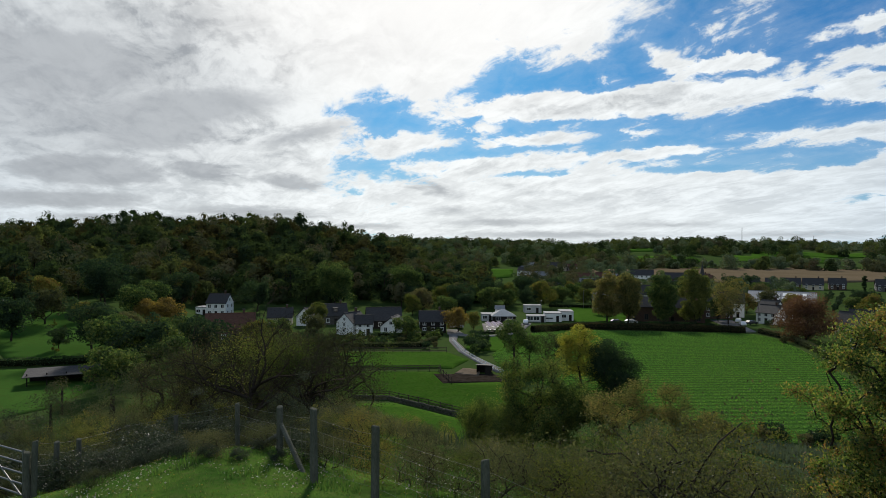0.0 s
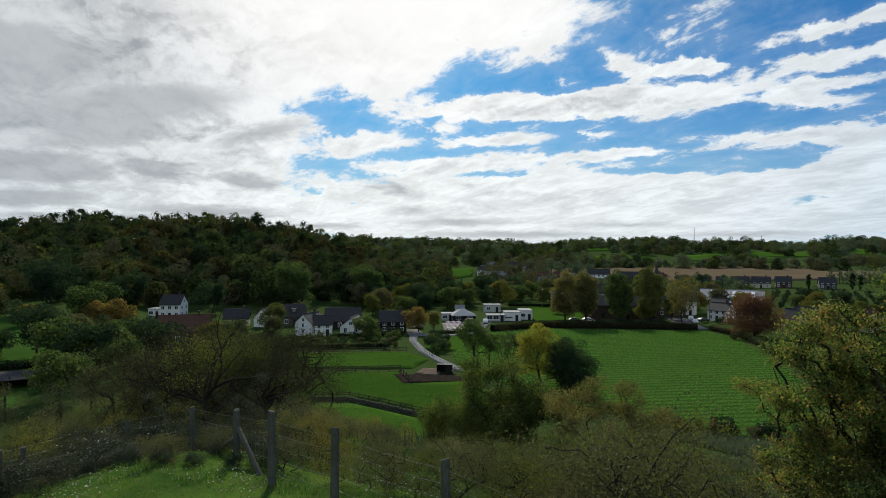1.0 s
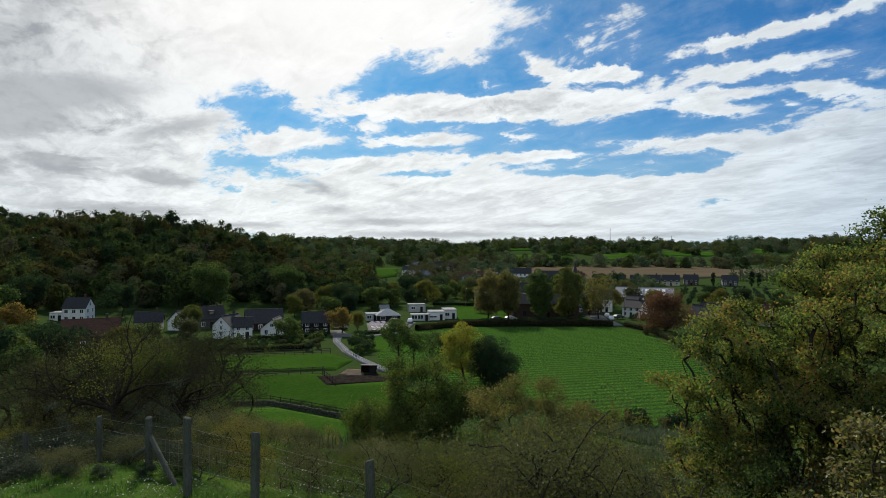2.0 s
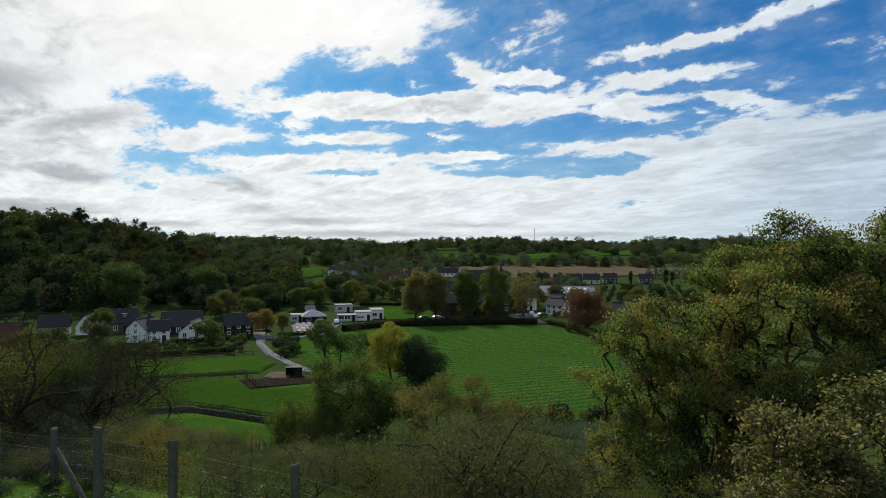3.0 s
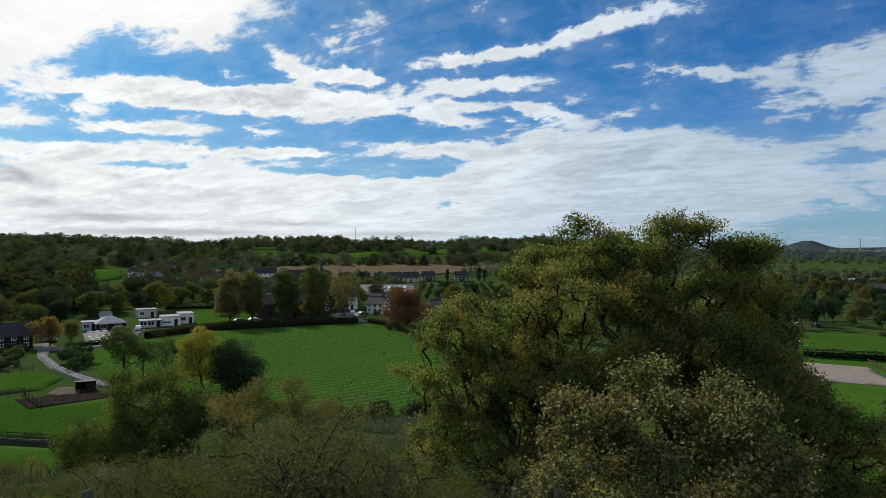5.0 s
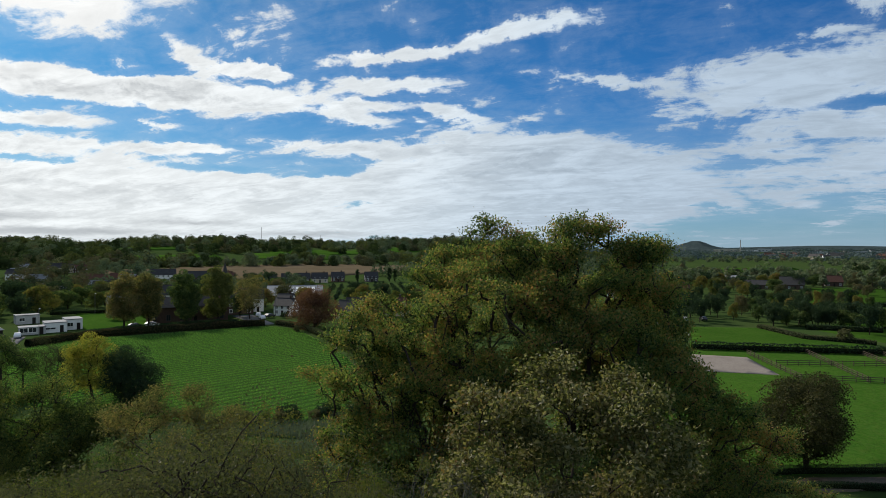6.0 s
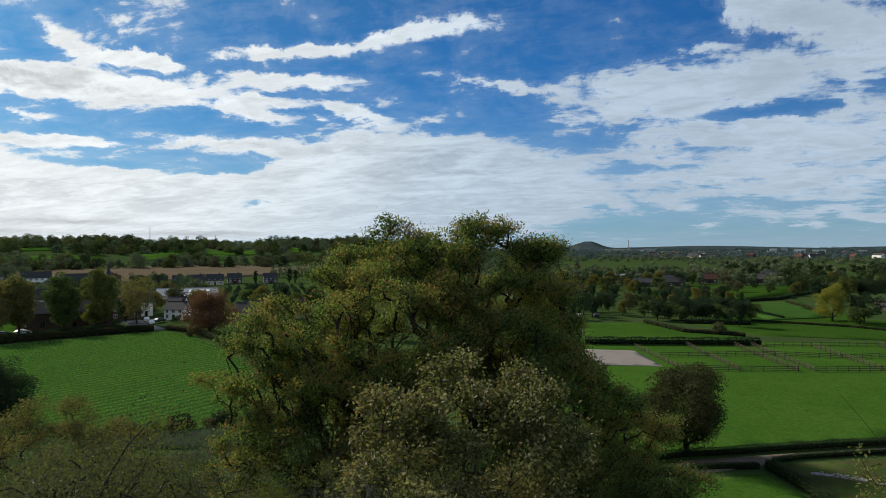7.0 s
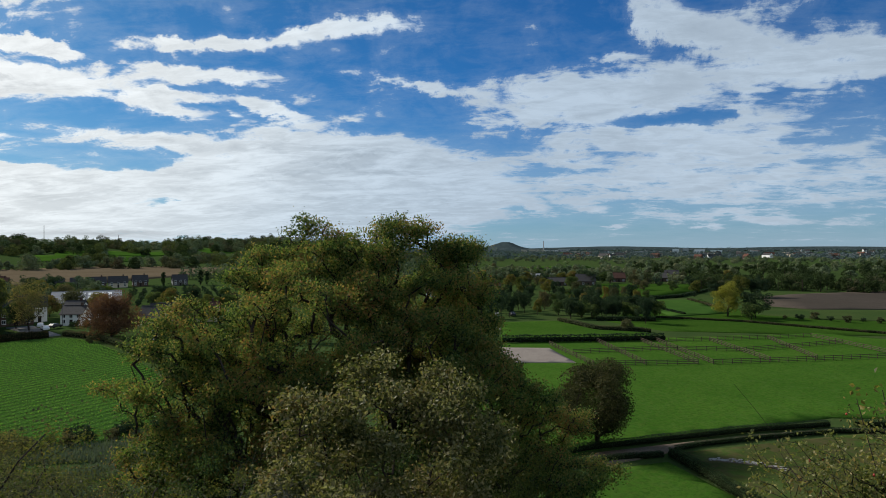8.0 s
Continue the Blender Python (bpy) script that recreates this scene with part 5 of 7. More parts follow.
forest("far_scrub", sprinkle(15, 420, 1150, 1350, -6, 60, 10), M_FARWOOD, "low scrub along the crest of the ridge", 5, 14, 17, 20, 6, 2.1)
forest("plain_woodland", sprinkle(11, 800, 1450, 3900, 46, 102, 34), M_HAZEWOOD, "far woods towards the horizon, haze put into their leaf colour", 9, 42, 11, 10, 6, 4.6)
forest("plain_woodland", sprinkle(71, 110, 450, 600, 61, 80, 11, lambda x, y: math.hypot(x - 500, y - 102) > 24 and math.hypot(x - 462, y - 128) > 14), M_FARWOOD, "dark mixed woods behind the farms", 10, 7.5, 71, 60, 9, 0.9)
forest("plain_woodland", sprinkle(72, 26, 450, 600, 61, 80, 22, lambda x, y: math.hypot(x - 500, y - 102) > 24 and math.hypot(x - 462, y - 128) > 14), M_AUTUMN, "yellowing and brown trees among the woods behind the farms", 10, 8, 72, 60, 9, 0.9)
forest("field_belt", sprinkle(73, 70, 412, 452, 81.2, 94.5, 7.5), M_WOODS, "dark belt of tall trees behind the ploughed field", 10, 9.5, 73, 70, 9, 0.8)
forest("field_belt", sprinkle(74, 9, 408, 446, 81.5, 94.5, 14), M_AUTUMN, "yellowing trees in the dark belt", 8, 8.5, 74, 60, 9, 0.8)
forest("plain_woodland", sprinkle(12, 90, 520, 760, 76, 101, 13, lambda x, y: y > 70 or x > 600), M_WOODS, "row of woods behind the ploughed field", 11, 9, 12, 50, 9, 1.1)

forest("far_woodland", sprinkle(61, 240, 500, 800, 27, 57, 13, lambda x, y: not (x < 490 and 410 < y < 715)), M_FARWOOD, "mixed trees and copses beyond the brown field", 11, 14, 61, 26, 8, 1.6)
forest("valley_copse", sprinkle(62, 46, 62, 118, -36, -9, 6.5, lambda x, y: not (-104 < x < -62 and 88 < y < 138) and not (x > -36 and y > 92)), M_AUTUMN, "tangled trees and tall bushes in the valley bottom", 6.5, 6.0, 62, 120, 12, 0.21)
tree_meshes("lime_brown", 19, 11, M_LIME, 41, 112, 190, 0.44, 0.05, 0.35, 0.45, shells=True)
tree_meshes("lime_green", 19, 9.5, M_GREEN, 42, 112, 190, 0.44, 0.05, 0.3, 0.45, shells=True)
tree_meshes("lime_yellow", 20, 9.5, M_LIMEGOLD, 43, 128, 190, 0.44, 0.05, 0.3, 0.45, shells=True)
tree_meshes("lime_thin", 17.5, 13, M_LIME, 44, 90, 90, 0.36, 0.16, 0.3, 0.4, shells=True)
tree_meshes("beech_red", 14.5, 17.5, M_RUSSET, 45, 110, 153, 0.42, 0.06, 0.4, 0.5, shells=True)
tree_meshes("round_dark", 10.4, 9.6, M_DARK, 46, 120, 260, 0.24, 0.02, 0.3, 0.55, shells=True)
tree_meshes("round_yellow", 9.6, 7.5, M_GOLD, 47, 60, 204, 0.24, 0.08, 0.25, 0.5, shells=True)
tree_meshes("green_big", 10.4, 8.8, M_MAPLE, 48, 170, 320, 0.125, 0.06, 0.3, 0.45, spread=0.42)
tree_meshes("ashy", 8.6, 6.4, M_GREEN, 49, 34, 153, 0.25, 0.3, 0.22, 0.5, shells=True)
tree_meshes("hawthorn_round", 7.8, 7.2, M_BROWN, 64, 130, 150, 0.10, 0.04, 0.16, 0.5, spread=0.42)
tree_meshes("hawthorn_dark", 7.8, 7.2, M_THORN, 65, 130, 150, 0.09, 0.04, 0.16, 0.5, spread=0.42)
tree_meshes("orange", 8, 7.6, M_ORANGE, 51, 44, 96, 0.40, 0.1, 0.2, 0.5, shells=True)
tree_meshes("garden_green", 8, 8.2, M_GREEN, 52, 44, 96, 0.42, 0.1, 0.2, 0.5, shells=True)
tree_meshes("garden_mixed", 9, 8.0, M_MIXED, 53, 44, 96, 0.42, 0.12, 0.2, 0.5, shells=True)
tree_meshes("garden_dark", 9, 8.5, M_DARK, 54, 44, 96, 0.45, 0.08, 0.2, 0.5, shells=True)
tree_meshes("garden_brown", 8, 8, M_BROWN, 55, 44, 96, 0.40, 0.1, 0.2, 0.5, shells=True)
tree_meshes("garden_yellow", 8, 7, M_YELLOW, 56, 44, 96, 0.38, 0.12, 0.2, 0.5, shells=True)
tree_meshes("cypress", 9, 2.4, M_DARK, 57, 40, 136, 0.35, 0.03, 0.15, 0.3)
tree_meshes("pasture_round", 10.4, 9.2, M_OLIVE, 58, 130, 260, 0.22, 0.10, 0.32, 0.55, shells=True)
tree_meshes("bush_green", 2.4, 3.2, M_GREEN, 59, 22, 50, 0.29, 0.03, 0.05, 0.5, shells=True)
tree_meshes("bush_brown", 2.2, 3.0, M_BROWN, 60, 22, 50, 0.26, 0.03, 0.05, 0.5, shells=True)
tree_meshes("bush_dark", 2.4, 3.4, M_DARK, 61, 22, 50, 0.29, 0.03, 0.05, 0.5, shells=True)
tree_meshes("sapling", 3.2, 1.6, M_MIXED, 62, 12, 40, 0.2, 0.35, 0.05, 0.4)
tree_meshes("wood_oak", 19, 18, M_GREEN, 63, 80, 153, 0.6, 0.15, 0.4, 0.5, shells=True)

tree("lime_brown", 55.7, 209, "tall brownish lime tree in autumn leaf", 0.94, 10, "lime_tree", "lime trees by the hall")
tree("lime_brown", 62.7, 209, "tall brownish lime tree in autumn leaf", 0.92, 130, "lime_tree", "lime trees by the hall")
tree("lime_green", 74.8, 209.5, "tall conical green lime tree", 0.93, 40, "lime_tree", "lime trees by the hall")
tree("lime_yellow", 85.8, 210, "tall yellowing lime tree", 0.93, 80, "lime_tree", "lime trees by the hall")
tree("lime_thin", 97.3, 210, "thin-leaved brown tree by the lane", 0.92, 0, "lime_tree", "lime trees by the hall")
tree("beech_red", 100.5, 171, "round copper-red beech tree", 0.92, 0, "beech_tree")
tree("round_dark", 29.2, 106, "dense round dark green tree at the field edge", 0.88, 0, "tree")
tree("round_yellow", 25.0, 111, "bright yellow autumn tree beside a dark one", 1.2, 0, "tree")
tree("ashy", 15.0, 130, "twin-stemmed green tree by the field shelter", 1.25, 0, "tree")
tree("ashy", 18.6, 132, "green tree with a bare stem by the field", 0.85, 90, "tree")
tree("hawthorn_round", 23.8, 134, "thin brownish tree at the field edge", 1.0, 0, "tree")
for i, (az_, r_, s_) in enumerate([(-19.5, 31, 0.78), (-16.5, 29, 0.84), (-13.6, 33, 0.9), (-10.8, 30, 0.78), (-22.5, 34, 0.84)]):
    tree("hawthorn_dark", r_ * math.sin(radians(az_)), r_ * math.cos(radians(az_)), "thin tangled brown hawthorn on the slope", s_, i * 67, "hawthorn_tree", "hawthorns on the slope")
tree("green_big", 2.9, 37.9, "bushy green hawthorn beside the maple", 0.50, 140, "hawthorn_tree", tall=1.22)
tree("orange", 4.6, 190, "golden-brown rounded tree by the lane", 1.05, 0, "tree")
tree("garden_yellow", 9.6, 197, "pale yellowish tree by the terrace", 0.75, 0, "tree")
tree("garden_green", -9.9, 176, "round green garden tree before the cottages", 0.95, 0, "tree")
tree("orange", -81, 182, "orange and yellow autumn tree on the meadow edge", 1.25, 60, "tree")
tree("orange", -88, 184, "orange and yellow autumn tree on the meadow edge", 1.0, 160, "tree")
tree("wood_oak", -47, 268, "pale green oak standing out of the woodland", 1.0, 0, "oak_tree")
tree("wood_oak", -17, 282, "yellowish oak at the wood's edge", 0.9, 60, "oak_tree")
tree("garden_brown", -111.6, 173, "brown rounded orchard tree on the meadow", 1.3, 0, "orchard_tree", "orchard trees")
tree("garden_yellow", -104.8, 179, "small yellowish orchard tree on the meadow", 0.75, 0, "orchard_tree", "orchard trees")
tree("garden_dark", -91.4, 147, "small dark orchard tree on the meadow", 0.6, 0, "orchard_tree", "orchard trees")
# mostly darker-leaved kinds: cloud shade on this side is put into leaf colour
for i, (x, y, k, s) in enumerate([(-83, 146, "garden_dark", 1.3), (-71, 136, "garden_green", 1.6), (-94, 189, "garden_green", 1.5), (-59.5, 111, "garden_green", 1.25), (-65, 137, "garden_green", 1.35), (-107, 153, "garden_dark", 1.2),
                                  (-76, 150, "garden_brown", 1.2), (-62, 128, "garden_dark", 1.2), (-55, 124, "garden_green", 1.2), (-70, 163, "garden_green", 1.05), (-60, 150, "garden_dark", 1.0), (-52, 138, "garden_dark", 1.1),
                                  (-101, 215, "garden_green", 1.5), (-112, 205, "garden_dark", 1.6), (-122, 220, "garden_dark", 1.7), (-128, 200, "garden_mixed", 1.2),
                                  (-76, 252, "garden_dark", 1.4), (-106, 250, "garden_dark", 1.5), (-48, 158, "garden_mixed", 0.9), (-46, 176, "garden_green", 0.9), (-38, 182, "garden_brown", 0.8), (-40, 196, "garden_mixed", 1.0),
                                  (-140, 175, "garden_dark", 1.4), (-133, 160, "garden_dark", 1.3), (-148, 200, "garden_green", 1.5)]):
    tree(k, x, y, {"garden_mixed": "green and yellow tree in the valley", "garden_green": "broad green tree in the valley", "garden_dark": "dark green tree in the valley", "garden_brown": "brown-leaved tree in the valley"}[k], s, i * 37, "tree", "valley trees")
for i, (x, y) in enumerate([(-98, 160), (-104, 165), (-97, 172), (-86, 160), (-88, 140), (-110, 186)]):
    tree("sapling", x, y, "young staked sapling on the meadow", 0.9 + 0.1 * (i % 3), i * 50, "sapling", "orchard saplings")

# gardens, terrace and village greens
rt = random.Random(9)
KINDS = {"garden_mixed": "yellowing tree in a village garden", "garden_green": "green tree in a village garden", "garden_dark": "dark green tree in a village garden", "garden_brown": "brown autumn tree in a village garden", "orange": "orange autumn tree in a village garden"}
for i, (x, y, s) in enumerate(sprinkle(21, 90, 236, 345, -3, 14, 8.5, lambda x, y: not (10 < x < 58 and y < 262) and not (3.6 < math.degrees(math.atan2(x, y)) < 7.2 and y > 300) and not (44 < x < 80 and y < 280))):
    k = rt.choice(["garden_mixed", "garden_green", "garden_dark", "garden_dark", "garden_brown", "garden_green", "garden_green"])
    tree(k, x, y, KINDS[k], 1.15 * s, i * 41, "tree", "village trees")
for i, (x, y, s) in enumerate(sprinkle(22, 70, 238, 420, 14, 30, 10, lambda x, y: math.hypot(x - 152, y - 278) > 26 and math.hypot(x - 116, y - 226) > 14 and math.hypot(x - 100, y - 240) > 16)):
    k = rt.choice(["garden_mixed", "garden_green", "garden_dark", "garden_dark", "garden_brown"])
    tree(k, x, y, KINDS[k], 0.95 * s, i * 53, "tree", "village trees")
for i, (x, y, s) in enumerate(sprinkle(23, 34, 165, 330, 33, 47, 12, lambda x, y: math.hypot(x - 128, y - 192) > 12)):
    k = rt.choice(["garden_mixed", "garden_green", "garden_dark", "garden_brown"])
    tree(k, x, y, KINDS[k], 0.8 * s, i * 29, "tree", "village trees")
for i, (x, y, s) in enumerate(sprinkle(24, 80, 205, 330, 58, 77, 7.5, lambda x, y: not (150 < x < 210 and 36 < y < 92))):
    k = rt.choice(["garden_mixed", "garden_green", "garden_dark", "garden_dark", "garden_dark", "garden_brown"])
    tree(k, x, y, "young plantation tree on the plain", 0.55 * s, i * 31, "tree", "trees on the plain", 1.45)
for i in range(12):
    tree(("garden_dark", "garden_green")[i % 2], 214 + (i % 3) * 3 + i * 1.1, 76 - i * 2.3, "dark bushy tree in a row by the hedge", 0.75 + 0.08 * (i % 3), i * 77, "tree", "row by the hedge")
for i, (x, y, s) in enumerate(sprinkle(25, 40, 330, 520, 62, 84, 15, lambda x, y: not (295 < x < 475 and 55 < y < 130))):
    k = rt.choice(["garden_mixed", "garden_dark", "garden_dark", "garden_brown", "garden_green"])
    tree(k, x, y, KINDS[k], 0.9 * s, i * 43, "tree", "trees on the plain")
for i, (x, y, s) in enumerate(sprinkle(27, 26, 340, 455, 62.5, 81, 12, lambda x, y: all(math.hypot(x - a, y - b) > 14 for a, b in ((412, 136), (402, 153), (395, 130), (388, 146))) and not (300 < x < 372 and 58 < y < 118))):
    k = rt.choice(["garden_mixed", "garden_dark", "garden_dark", "garden_brown", "garden_green", "bush_dark", "bush_dark"])
    tree(k, x, y, "dark bushy tree round the farms", 0.75 * s, i * 59, "tree", "trees round the farms")
tree("garden_mixed", 296, 77, "small lone tree in a field", 0.55, 0, "tree")
tree("round_yellow", 247, 28.2, "yellow rounded tree on the plain", 1.3, 0, "tree")
tree("garden_dark", 246, 19, "dark bushy tree beside a yellow one", 1.05, 0, "tree")
tree("garden_green", 240, 20, "green bushy tree beside a yellow one", 0.9, 0, "tree")
tree("garden_mixed", 338, 33, "tall field tree with a bare side", 1.3, 0, "tree")
tree("garden_dark", 343, 26, "ivy-clad tree in the fields", 1.1, 0, "tree")
for i in range(14):
    tree("bush_dark" if i % 2 else "bush_brown", 249 - 3 * math.sin(i * 2.1), 10 - i * 4.6, "scrubby bush along a field ditch", 0.55 + 0.3 * ((i * 2) % 5) / 2, i * 61, "bush", "bushes by the ditch", category="bush")
tree("pasture_round", 76.6, 23.8, "dense round dark tree on the pasture edge", 1.06, 0, "tree")
tree("bush_brown", 190.5, 50, "round dark bush in a hedge", 1.5, 0, "bush", category="bush")
for i, (x, y) in enumerate([(250, 366), (270, 355), (273, 352)]):
    tree("cypress", x, y, "tall dark columnar cypress by houses", 1.15 + 0.1 * (i % 2), i * 90, "cypress", "cypresses")
for i, (x, y, s) in enumerate(sprinkle(26, 110, 156, 215, -14, 9, 2.7, lambda x, y: y > 157 and not (-1 < x < 6) and not (y > 176 and x < -12) and x < 6)):
    k = ("bush_green", "bush_brown", "bush_dark")[i % 3]
    tree(k, x, y, {"bush_green": "green shrub in a cottage garden", "bush_brown": "brown shrub in a cottage garden", "bush_dark": "dark evergreen shrub in a garden"}[k], 0.75 * s, i * 23, "bush", "garden shrubs", category="bush")
for i in range(8):
    tree(("bush_green", "bush_dark")[i % 2], 7.5 + (i % 3) * 1.6, 150 + i * 3.2, "silvery green shrub on the lane's bank", 1.0 + 0.2 * (i % 2), i * 66, "bush", "bushes on the bank", category="bush")
for i, (x, y) in enumerate([(108, 205), (111, 203), (104, 176), (93, 168), (112, 190), (118, 176), (86, 196)]):
    tree(("bush_dark", "bush_brown")[i % 2], x, y, "dark shrub in a front garden", 0.9, i * 36, "bush", "front garden shrubs", category="bush")

for i in range(15):
    x, y = 33 + i * 1.5, 84 - i * 0.55 + (i % 3) * 0.8
    tree(("bush_brown", "bush_dark", "bush_green")[i % 3], x, y, "scrubby bush at the foot of the crop field", 0.55 + 0.15 * (i % 4), i * 73, "bush", "bushes by the crop field", category="bush")

# orchard rows beside the large shed
rows = [(x, y, 0.9 + 0.2 * math.sin(x * 3 + y)) for k in range(9) for x, y in [(160 + k * 4.5 + j * 5.5, 262 - k * 3.0 + j * 8.0) for j in range(12)]]
forest("orchard_rows", rows, M_DARK, "low dark orchard trees in straight rows", 3.0, 3.4, 66, 26, 5, 0.6)


# ---- the distance: spoil heap, works, town, masts ----
def mound(name, x, y, wide, tall, label, seed):
    rng = np.random.default_rng(seed)
    k = 40
    th = np.arange(k) * 2 * math.pi / k
    rr = np.linspace(0, 1, 10)
    vs = [(0, 0, tall)]
    for q in rr[1:]:
        lump = 1 + 0.12 * np.sin(3 * th + seed) + 0.06 * np.sin(7 * th)
        z = tall * (1 - q) ** 1.15 * (1 + 0.05 * np.sin(5 * th + 9 * q)) + 0.10 * tall * np.sin(q * 9.0) * (1 - q)
        vs += list(zip(wide / 2 * q * lump * np.cos(th), wide / 2 * q * lump * np.sin(th) * 1.4, z - 2 * (q > 0.99)))
    bm = bmesh.new()
    bv = [bm.verts.new(v) for v in vs]
    for j in range(k):
        bm.faces.new((bv[0], bv[1 + j], bv[1 + (j + 1) % k]))
        for i in range(8):
            a = 1 + i * k
            bm.faces.new((bv[a + j], bv[a + k + j], bv[a + k + (j + 1) % k], bv[a + (j + 1) % k]))
    me = bpy.data.meshes.new(name)
    bm.to_mesh(me)
    bm.free()
    me.materials.append(M_FAR)
    for p in me.polygons:
        p.use_smooth = True
    ob = new(name, me)
    ob.location = (x, y, float(height(x, y)) - 1)
    return tagged(ob, label, "hill", kind="structure")


def far_spot(az, r):
    return r * math.sin(radians(az)), r * math.cos(radians(az))


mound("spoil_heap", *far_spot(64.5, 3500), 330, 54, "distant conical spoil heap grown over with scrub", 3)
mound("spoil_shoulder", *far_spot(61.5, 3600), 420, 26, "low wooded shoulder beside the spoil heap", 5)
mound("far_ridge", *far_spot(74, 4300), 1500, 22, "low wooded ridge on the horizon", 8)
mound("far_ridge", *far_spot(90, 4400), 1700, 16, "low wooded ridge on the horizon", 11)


def stack(x, y, tall, radius, label, name="factory_chimney", mat=None):
    ob = thing(name, x, y, float(height(x, y)) - 0.5, label, name.replace("_", " "))
    v, f = tubes([((0, 0, 0), (0, 0, tall * 0.5), radius, radius * 0.8), ((0, 0, tall * 0.5), (0, 0, tall), radius * 0.8, radius * 0.65)], 10)
    part("shaft", mesh_of("shaft", v, f, mat or M_PALE, True), ob)
    v, f = tubes([((0, 0, tall - 1), (0, 0, tall + 0.3), radius * 0.8, radius * 0.8)], 10)
    part("rim", mesh_of("rim", v, f, M_MARL, True), ob)
    return ob


stack(*far_spot(67.99, 3300), 58, 3.0, "tall slim works chimney on the plain")
for az, r, h in ((31.0, 1280, 22), (25.85, 1250, 36)):
    x, y = far_spot(az, r)
    m = thing("radio_mast", x, y, float(height(x, y)) - 0.3, "thin lattice radio mast on the ridge", "mast")
    v, f = tubes([((0.8 * math.cos(a), 0.8 * math.sin(a), 0), (0.25 * math.cos(a), 0.25 * math.sin(a), h), 0.16, 0.12) for a in (0, 2.1, 4.2)], 4)
    part("frame", mesh_of("frame", v, f, M_MARL), m)
    v, f = tubes([((0.6, 0, h * q), (-0.6, 0, h * q + 1.2), 0.08, 0.08) for q in np.linspace(0.1, 0.95, 9)], 4)
    part("bracing", mesh_of("bracing", v, f, M_MARL), m)
rw = random.Random(44)
WORKS = [(67.0, 3250, 120, 14), (68.6, 3300, 90, 10), (69.8, 3250, 60, 16), (71.5, 3000, 160, 8), (74.0, 2900, 190, 8), (77.0, 3000, 150, 9), (79.4, 2700, 26, 22), (80.2, 2700, 22, 26), (81.3, 2850, 40, 18), (82.6, 2800, 46, 16), (85.5, 2900, 30, 12), (88.0, 2500, 120, 8), (91.5, 2300, 160, 7)]
for az, r, w, h in WORKS:
    flat_block(*far_spot(az, r), -az, w, 30, h, rw.choice([M_WHITE, M_PALE, M_PALE, M_CREAM]), "pale industrial building far out on the plain", 4, "works_building", win=(6.0, 3.0))
for i in range(70):
    az, r = rw.uniform(70, 98), rw.uniform(1500, 3300)
    k = i % 3
    x, y = far_spot(az, r)
    house(x, y, -az + rw.uniform(-50, 50), rw.uniform(14, 30), 11, rw.uniform(5, 9), rw.uniform(10, 14), (M_WHITE, M_BRICK, M_CREAM)[k], (M_SLATE, M_TILE, M_SLATE)[k],
          ("white house of the far town", "brick house of the far town", "pale house of the far town")[k], 3, 1, group="houses of the far town", chimney=False, door=False, gables=0, win=(2.0, 2.0))


# ---- terrace, cars, lamps ----
def parasol(x, y):
    ob = thing("parasol", x, y, float(height(x, y)) + 0.2, "pale pinkish parasol over a terrace table", "parasol", "terrace parasols")
    v, f = tubes([((0, 0, 0), (0, 0, 2.4), 0.04, 0.03)], 6)
    part("pole", mesh_of("pole", v, f, M_WIRE), ob)
    bm = bmesh.new()
    bmesh.ops.create_cone(bm, cap_ends=False, segments=8, radius1=1.0, radius2=0.04, depth=0.4)
    bmesh.ops.translate(bm, vec=(0, 0, 2.3), verts=bm.verts)
    bmesh.ops.solidify(bm, geom=bm.faces[:], thickness=0.02)
    me = bpy.data.meshes.new("canopy")
    bm.to_mesh(me)
    bm.free()
    me.materials.append(M_CLOTH)
    part("canopy", me, ob)
    part("tabletop", box_mesh("tabletop", 0.9, 0.9, 0.05, M_FRAME, 0.01), ob, at=(0, 0, 0.74))
    return ob


patch("terrace", [(12.8, 188.4), (22.2, 191.6), (24.6, 213.5), (13.5, 212)], M_SLATE, "dark paved terrace before the pavilion", 0.26, 3.0, "terrace")
first = parasol(14.4, 190.6)
for i in range(1, 13):
    x, y = 14.4 + (i % 5) * 1.75, 190.6 + (i // 5) * 3.6 + (i % 5) * 0.3
    copy_thing(first, Matrix.Translation((x, y, float(height(x, y)) + 0.2)))


def car_meshes(key, paint):
    bm = bmesh.new()
    side = [(-2.1, 0.35), (2.1, 0.35), (2.15, 0.8), (1.2, 0.95), (0.6, 1.42), (-1.2, 1.45), (-1.95, 1.0), (-2.15, 0.8)]
    rows = []
    for yy, inset in ((-0.86, 0.06), (-0.80, 0.0), (0.80, 0.0), (0.86, 0.06)):
        rows.append([bm.verts.new((x * (1 - inset * 0.3), yy * (0.86 if z > 1.0 else 1.0), z - (inset if z > 0.5 else -inset))) for x, z in side])
    for a, b in zip(rows, rows[1:]):
        for i in range(len(side)):
            j = (i + 1) % len(side)
            bm.faces.new((a[i], a[j], b[j], b[i]))
    bm.faces.new(rows[0])
    bm.faces.new(list(reversed(rows[-1])))
    bmesh.ops.recalc_face_normals(bm, faces=bm.faces)
    me = bpy.data.meshes.new("body")
    bm.to_mesh(me)
    bm.free()
    me.materials.append(paint)
    return me


GLASSY = box_mesh("window", 1.5, 1.56, 0.36, M_GLASS, 0.05)
bm = bmesh.new()
